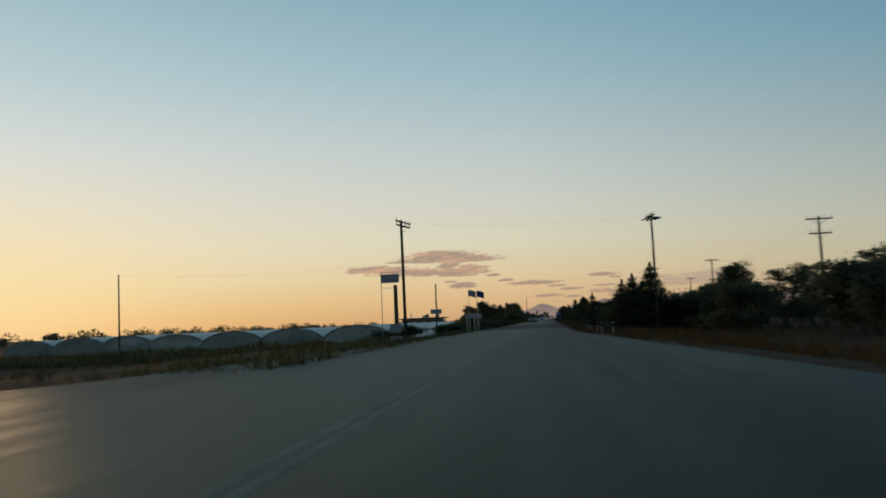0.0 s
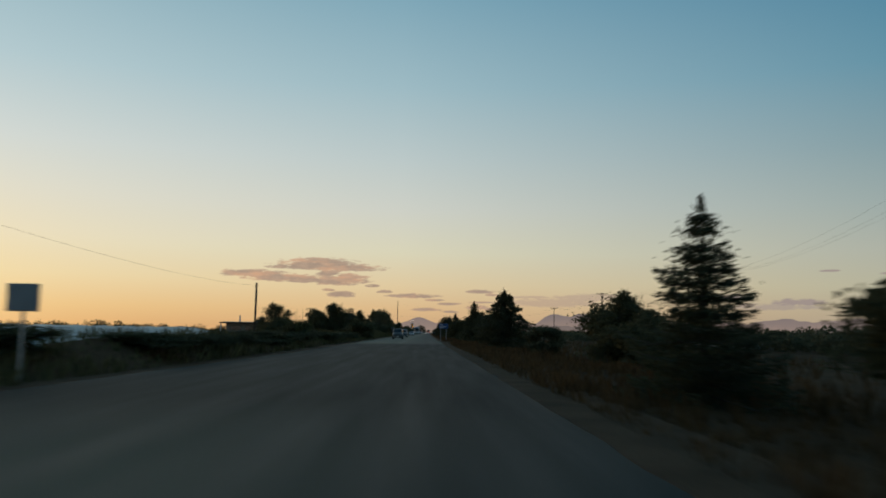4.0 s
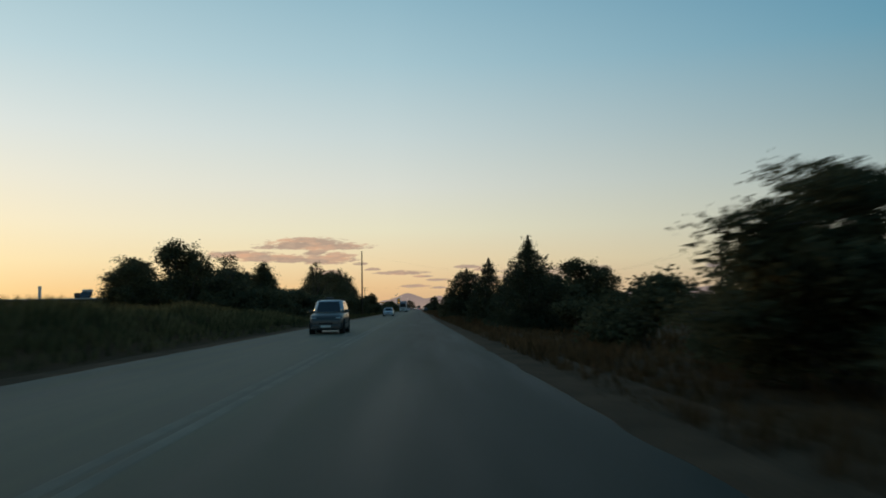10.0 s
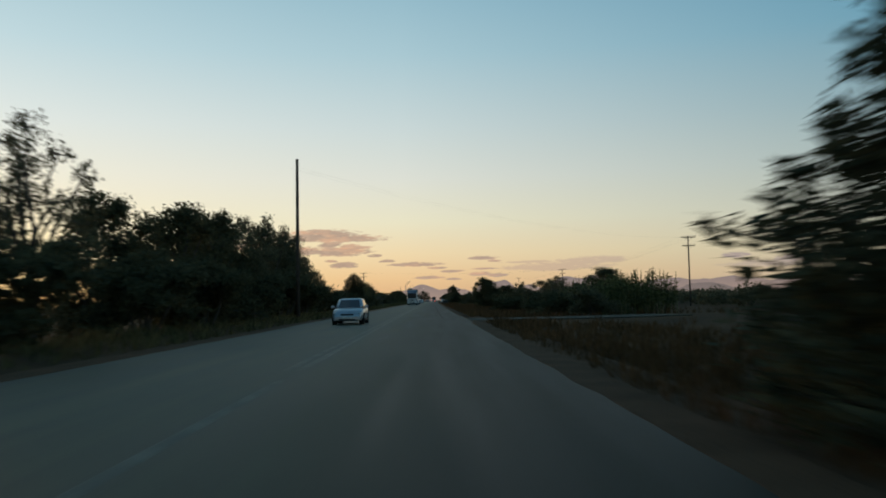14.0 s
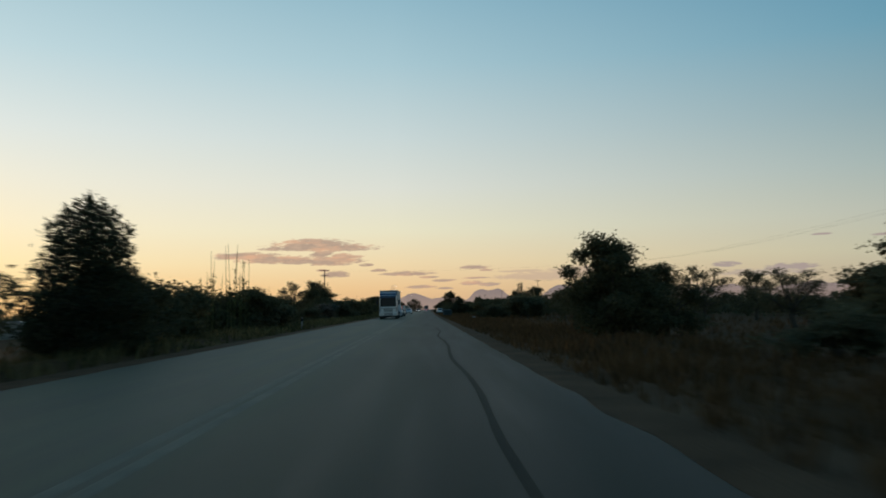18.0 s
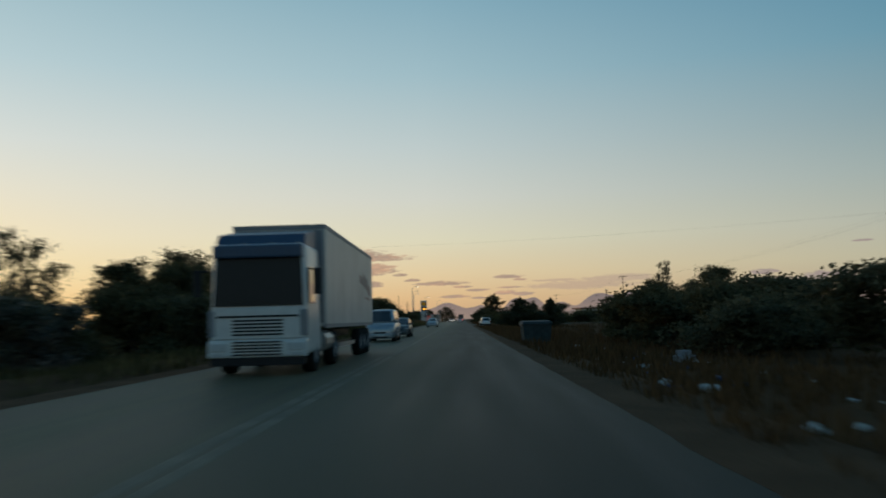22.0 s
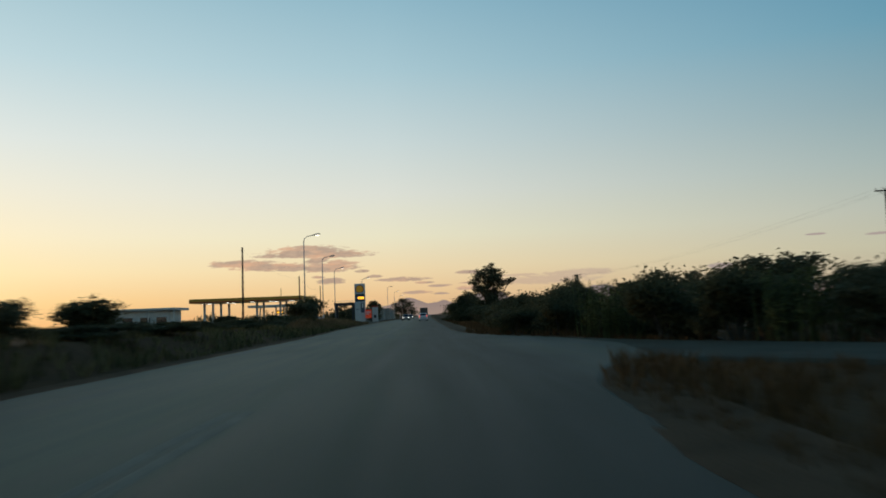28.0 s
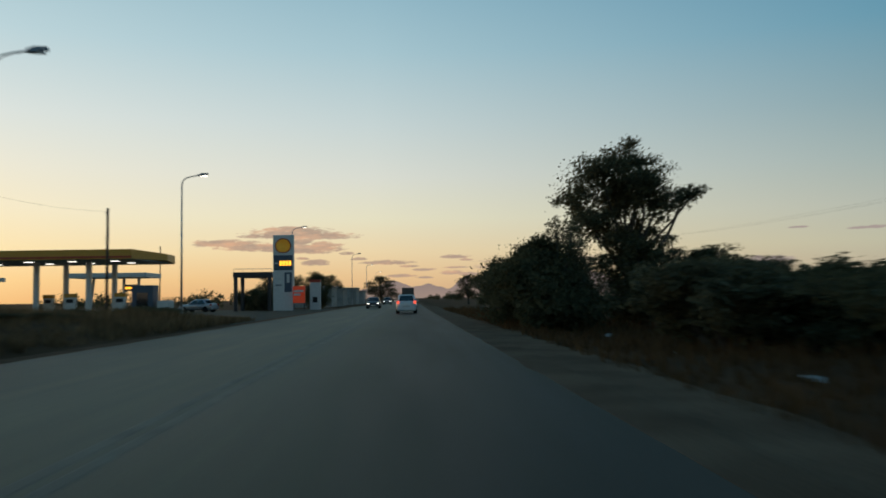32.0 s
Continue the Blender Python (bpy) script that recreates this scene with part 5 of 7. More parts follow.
def span(p, q, heights, offsets, sag, label="thin black overhead cables between poles", r=0.004):
    root = thing("overhead_cables", label, "cable", "overhead cables")
    for x in offsets:
        for hz in heights:
            sag_wire("cable", at(p[0], p[1] + x, ground_z(p[0], p[1]) + p[2] + hz), at(q[0], q[1] + x, ground_z(q[0], q[1]) + q[2] + hz), sag, root, r)
    return root


RIGHT = [(73, 23.6, 9.4), (134, 26.5, 9.9), (196, 33.6, 9.7), (246, 33.4, 9.5), (333, 38.0, 9.4), (444, 38, 10.3), (583.8, 41.6, 10.6), (717.8, 41.6, 11.4), (865, 41.5, 11), (1000, 41, 11)]
for i, (s, lat, h) in enumerate(RIGHT):
    two = s in (73, 444, 583.8)
    power_pole(s, lat, h, ((0.2, 2.2), (1.45, 1.9)) if two else ((0.2, 2.1),), label="far wooden power pole with two crossarms" if two else "wooden power pole with one crossarm in the field")
for a, b in zip(RIGHT, RIGHT[1:]):
    span(a, b, (-0.02,), (-0.9, 0.3, 0.9), 1.6)
power_pole(77.8, 10.25, 10.95, ((0.2, 2.3), (0.5, 2.0)), turn=-78, bunch=True, label="tall wooden power pole with clustered strain insulators")
power_pole(71.9, -12.45, 11.1, ((0.15, 3.4), (0.5, 3.2)), lean=-0.1, turn=78, label="tall wooden power pole with diagonal crossarms at the junction", r=0.16)
span((71.9, -12.45, 10.9), (77.8, 10.25, 10.8), (0,), (0,), 0.5, r=0.0025)
power_pole(619, -24.5, 12.4, ((0.2, 2.6), (1.5, 2.2)), label="wooden power pole with two crossarms beside the road", r=0.15)
span((619, -24.5, 12.2), (583.8, 41.6, 10.4), (0,), (-0.9, 0.9), 0.7, r=0.0022)
power_pole(686.5, 31.8, 7.2, ((0.15, 0.6),), label="short wooden pole held by a leaning strut")
wooden_post(386, -9.9, 12.1, "tall bare dark wooden pole by the trees", 0.15)
wooden_post(157, -13.1, 4.2)
wooden_post(717.8, -15.6, 8.0)
wooden_post(787, -17.6, 6.6)
wooden_post(750, -15.5, 5.8)
wooden_post(865, -38, 9.8)
wooden_post(84, -46.1, 9.0)
wooden_post(262, 47, 5)
wooden_post(350, 52, 5)
wooden_post(583, -42, 4.2)
span((84, -46.1, 8.8), (71.9, -12.6, 7.4), (0,), (0,), 0.5)
span((71.9, -12.6, 7.0), (90.7, -12.2, 5.8), (0,), (0,), 0.4)
span((90.7, -12.2, 5.8), (157, -13.1, 4.0), (0,), (0,), 0.9)
span((717.8, -15.6, 7.8), (750, -15.5, 5.6), (0,), (0,), 0.7)
span((750, -15.5, 5.6), (787, -17.6, 6.4), (0,), (0,), 0.9)
span((386, -9.9, 11.4), (444, 38, 10.1), (0,), (-0.4, 0.4), 1.5, r=0.002)



# ---- more materials ----
def plain(name, c, rough=0.5, metal=0.0, vary=0.12, scale=4, **k):
    return mat(name, c, rough, metal, vary, scale, **k)


RUBBER = plain("tyre_rubber", (0.022, 0.022, 0.022), 0.85, spec=0.08)
TRIM = plain("black_plastic", (0.026, 0.026, 0.028), 0.6, spec=0.2)
RIM = plain("alloy_rim", (0.45, 0.46, 0.47), 0.35, 0.9)
CAR_GLASS = glass_mat("dark_car_glass", (0.02, 0.024, 0.026))
CAR_WHITE = plain("white_car_paint", (0.66, 0.67, 0.66), 0.28)
CAR_SILVER = plain("silver_car_paint", (0.40, 0.43, 0.46), 0.28, 0.55)
CAR_DARK = plain("dark_car_paint", (0.045, 0.05, 0.052), 0.28)
CAR_GREY = plain("grey_car_paint", (0.090, 0.096, 0.100), 0.3, 0.3)
LAMP_CLEAR = plain("headlamp_glass", (0.55, 0.56, 0.56), 0.12)
LAMP_ON = plain("lit_headlamp", (0.9, 0.88, 0.8), 0.2, emit=(1.0, 0.93, 0.78), power=4.0)
TAIL = plain("red_tail_lamp", (0.35, 0.02, 0.015), 0.25)
TAIL_ON = plain("lit_tail_lamp", (0.5, 0.02, 0.015), 0.3, emit=(1.0, 0.10, 0.05), power=1.6)
PLATE = plain("number_plate_blank", (0.55, 0.55, 0.52), 0.5)
SIGN_GREY = plain("sign_back_grey", (0.26, 0.27, 0.29), 0.6, 0.3)
SIGN_BACK = plain("weathered_sign_back", (0.085, 0.09, 0.095), 0.7, 0.2, vary=0.3)
HOUSE_WALL = plain("ochre_render", (0.27, 0.225, 0.18), 0.9, vary=0.25, scale=1.2)
SIGN_BLUE = plain("blue_sign_face", (0.012, 0.060, 0.19), 0.5)
SIGN_WHITE = plain("white_sign_mark", (0.45, 0.50, 0.55), 0.5)
FLAG_BLUE = plain("blue_cloth", (0.03, 0.09, 0.28), 0.9)
FLAG_WHITE = plain("white_cloth", (0.55, 0.55, 0.55), 0.9)
BIN_GREEN = plain("bin_plastic", (0.050, 0.066, 0.068), 0.65, vary=0.35, spec=0.25)
YELLOW = plain("yellow_fascia", (0.62, 0.29, 0.03), 0.5)
RED_BAND = plain("red_fascia", (0.42, 0.05, 0.02), 0.5)
WHITE_PANEL = plain("white_panel", (0.60, 0.60, 0.58), 0.5)
BLUE_PANEL = plain("dark_blue_panel", (0.05, 0.08, 0.12), 0.5)
TUBE_LIGHT = plain("lit_tube", (0.9, 0.9, 0.9), 0.4, emit=(1.0, 0.95, 0.85), power=2.6)
DIGIT = plain("amber_digits", (0.9, 0.4, 0.02), 0.4, emit=(1.0, 0.42, 0.03), power=2.2)
RED_LIT = plain("lit_red_sign", (0.6, 0.04, 0.02), 0.4, emit=(1.0, 0.12, 0.03), power=0.12)
EMBLEM = plain("yellow_emblem", (0.75, 0.42, 0.02), 0.4, emit=(1.0, 0.52, 0.05), power=0.06)
SODIUM = plain("lit_street_lamp", (0.9, 0.85, 0.7), 0.4, emit=(1.0, 0.88, 0.7), power=2.5)
LITTER = plain("pale_litter", (0.55, 0.55, 0.52), 0.7)
ROOF_DARK = plain("dark_roof_edge", (0.08, 0.06, 0.05), 0.8, vary=0.3)
TRAILER = plain("white_trailer_side", (0.56, 0.57, 0.56), 0.45, vary=0.2, scale=0.6)
FADED_RED = plain("faded_red_print", (0.44, 0.33, 0.30), 0.6, vary=0.4)


# ---- vehicles: nose towards +y ----
def loft(rings, close=True):
    bm = bmesh.new()
    vs = [[bm.verts.new(p) for p in r] for r in rings]
    n = len(rings[0])
    for a, b in zip(vs, vs[1:]):
        for i in range(n):
            j = (i + 1) % n
            bm.faces.new((a[i], a[j], b[j], b[i]))
    if close:
        bm.faces.new(vs[0][::-1])
        bm.faces.new(vs[-1])
    bmesh.ops.recalc_face_normals(bm, faces=bm.faces)
    return bm


def quad_panel(a, b, c, d, out=0.012):
    """A thin proud panel over the four corners."""
    a, b, c, d = (Vector(p) for p in (a, b, c, d))
    n = (b - a).cross(d - a).normalized() * out
    bm = bmesh.new()
    lo, hi = [bm.verts.new(p - n * 0.5) for p in (a, b, c, d)], [bm.verts.new(p + n) for p in (a, b, c, d)]
    bm.faces.new(hi)
    bm.faces.new(lo[::-1])
    for i in range(4):
        j = (i + 1) % 4
        bm.faces.new((lo[i], lo[j], hi[j], hi[i]))
    return bm


def wheel(root, x, y, r, w=0.2, rim=RIM):
    sx = 1 if x > 0 else -1
    bm = bmesh.new()
    prof = [(r * 0.62, 0), (r * 0.93, 0.0), (r, w * 0.18), (r, w * 0.82), (r * 0.93, w), (r * 0.62, w)]
    n = 18
    rings = [[bm.verts.new((x - sx * d, y + math.cos(6.2832 * i / n) * rr, r + math.sin(6.2832 * i / n) * rr)) for rr, d in prof] for i in range(n)]
    for i in range(n):
        for k in range(len(prof) - 1):
            bm.faces.new((rings[i][k], rings[(i + 1) % n][k], rings[(i + 1) % n][k + 1], rings[i][k + 1]))
    tyre = part("wheel", bm, RUBBER, root, smooth=True)
    bm = tubed((x - sx * 0.06, y, r), (x - sx * 0.02, y, r), r * 0.62, r * 0.56, 14)
    for k in range(5):
        a = 6.2832 * k / 5
        tube(bm, (x - sx * 0.01, y, r), (x - sx * 0.015, y + math.cos(a) * r * 0.55, r + math.sin(a) * r * 0.55), r * 0.09, r * 0.06, 5)
    part("rim", bm, rim, tyre)


def car(label, name="car", L=4.0, W=1.70, H=1.48, belt=0.92, hood=0.86, tail=0.95, nose_y=0.9, cab=(-1.85, 1.0), roof=(-1.55, 0.35), paint=CAR_WHITE, wr=0.3,
        lights=False, tails=False, lower=None, rack=False, top=None, stripe=False, group="cars on the road"):
    """A road car. cab and roof: rear and front ends of the glass house at the belt and at the roof, measured from the middle."""
    root = thing(name, label, "car", group)
    h2, w2 = L / 2, W / 2
    gc = 0.2

    def section(y, zt, k, zb=gc):
        half = [(0.70, zb), (0.93, zb + 0.05), (1.0, zb + 0.2), (1.0, zb + (zt - zb) * 0.62), (0.975, zt - 0.1), (0.9, zt - 0.025), (0.55, zt + 0.012)]
        return [(x * k * w2, y, z) for x, z in half] + [(-x * k * w2, y, z) for x, z in half[::-1]]

    run = h2 - cab[1]
    body = loft([section(-h2, tail - 0.22, 0.80, gc + 0.12), section(-h2 + 0.06, tail - 0.05, 0.90, gc + 0.05), section(-h2 + 0.25, tail, 0.96), section(-h2 + 0.7, belt + 0.01, 1.0), section(0, belt, 1.0),
                 section(cab[1] - 0.1, belt - 0.01, 1.0), section(cab[1] + run * 0.35, hood, 0.985), section(cab[1] + run * 0.68, hood - 0.06, 0.95), section(h2 - 0.13, hood - 0.16, 0.88),
                 section(h2 - 0.03, hood - 0.28, 0.77, gc + 0.03), section(h2, hood - 0.38, 0.66, gc + 0.08)])
    body = part("body", body, paint, root, smooth=True)
    wr_ = w2 * 0.75
    rb, rf, zb, zr = cab[0], cab[1], belt - 0.04, H

    def shell(t):
        y0, y1, w, z = rb + (roof[0] - rb) * t, rf + (roof[1] - rf) * t, w2 * 0.93 + (wr_ - w2 * 0.93) * t ** 1.3, zb + (zr - 0.05 - zb) * t
        ym = (y0 + y1) / 2
        return [Vector((x, y, z)) for x, y in ((-w * 0.84, y0), (0, y0 - 0.04), (w * 0.84, y0), (w, y0 + 0.14), (w, ym), (w, y1 - 0.24), (w * 0.84, y1 - 0.03), (0, y1 + 0.07),
                                               (-w * 0.84, y1 - 0.03), (-w, y1 - 0.24), (-w, ym), (-w, y0 + 0.14))]

    ym = (roof[0] + roof[1]) / 2
    crown = [Vector((p.x * 0.72, ym + (p.y - ym) * 0.78, zr)) for p in shell(1.0)]
    part("cabin", loft([shell(0), shell(0.5), shell(0.9), shell(1.0), crown]), top or paint, root, smooth=True)

    def pane(nm, path, lo=0.10, hi=0.93, a=0.04, b=0.96):
        def pt(u, t):
            r = shell(t)
            seg = u * (len(path) - 1)
            k = min(int(seg), len(path) - 2)
            return r[path[k]].lerp(r[path[k + 1]], seg - k)

        bm, rows = bmesh.new(), []
        n = 2 * (len(path) - 1)
        for i in range(n + 1):
            u = a + (b - a) * i / n
            e = pt(min(u + 0.02, 1), lo) - pt(max(u - 0.02, 0), lo)
            out = Vector((e.y, -e.x, 0)).normalized()
            rows.append([bm.verts.new(pt(u, t) + out * d) for t, d in ((lo, -0.01), (lo, 0.012), (hi, 0.012), (hi, -0.01))])
        for p, q in zip(rows, rows[1:]):
            for k in range(3):
                bm.faces.new((p[k], q[k], q[k + 1], p[k + 1]))
        bm.faces.new(rows[0])
        bm.faces.new(rows[-1][::-1])
        bmesh.ops.recalc_face_normals(bm, faces=bm.faces)
        part(nm, bm, CAR_GLASS, root)

    pane("rear_window", (0, 1, 2))
    pane("windscreen", (6, 7, 8))
    for i, j, k in ((3, 4, 5), (9, 10, 11)):
        pane("side_window", (i, j), 0.12, 0.92, 0.03, 0.95)
        pane("side_window", (j, k), 0.12, 0.92, 0.05, 0.97)
    for x in (-w2 + 0.02, w2 - 0.02):
        for y in (-h2 + 0.72, h2 - 0.78):
            wheel(root, x, y, wr)
            sx = 1 if x > 0 else -1
            part("wheel_arch", tubed((sx * (w2 - 0.25), y, wr), (sx * (w2 + 0.004), y, wr), wr * 1.15, wr * 1.15, 18), RUBBER, root)
    part("front_bumper", boxed(-w2 * 0.84, w2 * 0.84, h2 - 0.14, h2 + 0.05, gc + 0.04, gc + 0.28, 0.05), lower or paint, root)
    part("lower_intake", boxed(-w2 * 0.5, w2 * 0.5, h2 + 0.04, h2 + 0.056, gc + 0.05, gc + 0.12, 0.005), TRIM, root)
    part("rear_bumper", boxed(-w2 * 0.88, w2 * 0.88, -h2 - 0.05, -h2 + 0.14, gc + 0.06, gc + 0.32, 0.05), lower or paint, root)
    part("grille", boxed(-w2 * 0.4, w2 * 0.4, h2 - 0.08, h2 + 0.015, gc + 0.31, gc + 0.39, 0.01), TRIM, root)
    part("number_plate", boxed(-0.26, 0.26, h2 + 0.045, h2 + 0.065, gc + 0.14, gc + 0.25), PLATE, root)
    part("number_plate", boxed(-0.26, 0.26, -h2 - 0.065, -h2 - 0.045, gc + 0.34, gc + 0.45), PLATE, root)

    def sided(nm, x_in, x_out, y0, y1, z0, z1, material, bevel=0.02):
        for sx in (-1, 1):
            part(nm, boxed(min(sx * x_in, sx * x_out), max(sx * x_in, sx * x_out), y0, y1, z0, z1, bevel), material, root)

    sided("headlamp", w2 * 0.56, w2 * 0.85, h2 - 0.24, h2 - 0.05, hood - 0.27, hood - 0.205, LAMP_ON if lights else LAMP_CLEAR, 0.03)
    sided("tail_lamp", w2 * 0.72, w2 * 0.92, -h2 - 0.02, -h2 + 0.14, tail - 0.26, tail - 0.04, TAIL_ON if tails else TAIL)
    sided("door_mirror", w2 * 0.95, w2 + 0.17, rf - 0.36, rf - 0.25, belt, belt + 0.14, lower or paint, 0.03)
    sided("sill", w2 * 0.93, w2 + 0.012, -h2 + 1.15, h2 - 1.2, gc + 0.02, gc + 0.12, TRIM, 0.01)
    sided("door_handle", w2 * 0.97, w2 + 0.02, -0.22, -0.04, belt - 0.17, belt - 0.13, lower or paint, 0.008)
    sided("belt_strip", w2 * 0.88, w2 * 0.955, cab[0] + 0.25, cab[1] - 0.3, belt - 0.005, belt + 0.03, TRIM, 0.006)
    sided("rub_strip", w2 * 0.97, w2 + 0.012, -h2 + 1.15, h2 - 1.2, gc + 0.33, gc + 0.37, TRIM, 0.006)
    if lower is not None:
        sided("cladding", w2 * 0.9, w2 + 0.008, -h2 + 0.1, h2 - 0.2, gc + 0.02, gc + 0.43, lower, 0.01)
        sided("chrome_strip", w2 * 0.98, w2 + 0.016, -h2 + 1.1, h2 - 1.15, gc + 0.06, gc + 0.075, RIM, 0.003)
    if stripe:
        sided("side_stripe", w2 * 0.98, w2 + 0.014, -h2 + 0.15, h2 - 1.0, belt - 0.34, belt - 0.27, CAR_WHITE, 0.006)
        sided("lower_band", w2 * 0.96, w2 + 0.008, -h2 + 1.15, h2 - 1.2, gc + 0.12, belt - 0.36, SIGN_GREY, 0.01)
    if rack:
        for sx in (-1, 1):
            part("roof_rail", tubed((sx * wr_ * 0.9, roof[0] + 0.2, zr + 0.03), (sx * wr_ * 0.9, roof[1] - 0.1, zr + 0.03), 0.02, 0.02, 6), TRIM, root)
    return root


def placed(ob, s, lat, z=0.0, turn=0.0, tilt=0.0):
    ob.matrix_basis = stand(s, lat, z, turn) @ Matrix.Rotation(radians(tilt), 4, "Y")
    return ob


hatch = dict(L=3.75, W=1.66, H=1.53, belt=0.96, hood=0.92, tail=1.05, cab=(-1.78, 1.15), roof=(-1.62, 0.40))
placed(car("small white hatchback with its tail lamps lit", tails=True, paint=CAR_WHITE, **hatch), 806, -0.15)
suv = dict(L=4.5, W=1.80, H=1.78, belt=1.12, hood=1.06, tail=1.12, cab=(-2.15, 0.95), roof=(-2.05, 0.40), wr=0.36, rack=True)
placed(car("dark green off-road car with pale roof sides", paint=CAR_DARK, **suv), 236, -4.5, turn=180)
placed(car("dark four-wheel-drive car with a silver roof and pillars", paint=CAR_DARK, top=CAR_SILVER, **suv), 278, -4.6, turn=180)
sedan = dict(L=4.3, W=1.72, H=1.43, belt=0.90, hood=0.86, tail=0.96, cab=(-1.6, 0.95), roof=(-1.15, 0.25))
placed(car("pale silver saloon car on the road", paint=CAR_SILVER, **sedan), 371, -4.5, turn=180)
placed(car("dark grey hatchback on the road", paint=CAR_GREY, L=4.2, W=1.75, H=1.45, belt=0.93, hood=0.9, tail=1.0, cab=(-1.9, 1.0), roof=(-1.5, 0.1)), 571.5, -4.5, turn=180)
placed(car("silver hatchback with clear headlamps on the road", paint=CAR_SILVER, L=4.2, W=1.75, H=1.5, belt=0.95, hood=0.90, tail=1.02, cab=(-1.95, 1.25), roof=(-1.6, 0.1)), 646, -4.5, turn=180)
placed(car("dark saloon car with bright headlamps", paint=CAR_DARK, lights=True, **sedan), 842, -4.4, turn=180)
placed(car("dark car with bright headlamps further off", paint=CAR_DARK, lights=True, **sedan), 905, -4.4, turn=180)
placed(car("pale car parked behind the filling station shrubs", paint=CAR_SILVER, group="parked cars", **sedan), 833, -24, turn=70)
van = dict(L=4.7, W=1.78, H=1.95, belt=1.16, hood=1.08, tail=1.16, nose_y=0.6, cab=(-2.28, 1.75), roof=(-2.2, 0.95), wr=0.31)
placed(car("silver minivan with a sloping windscreen", name="van", paint=CAR_SILVER, stripe=True, **van), 560.5, -4.7, turn=180)
panda = dict(L=3.6, W=1.46, H=1.43, belt=0.92, hood=0.90, tail=0.98, nose_y=0.5, cab=(-1.62, 0.85), roof=(-1.50, 0.30), wr=0.27)
placed(car("small boxy white hatchback parked on the dirt verge", paint=CAR_WHITE, lower=RUBBER, group="parked cars", **panda), 631.5, 3.75, -0.10, turn=4, tilt=3.0)


DARK_BLUE = plain("dark_blue_visor", (0.035, 0.075, 0.14), 0.45)
TRUCK_GLASS = plain("dark_windscreen", (0.012, 0.014, 0.016), 0.3, spec=0.25)


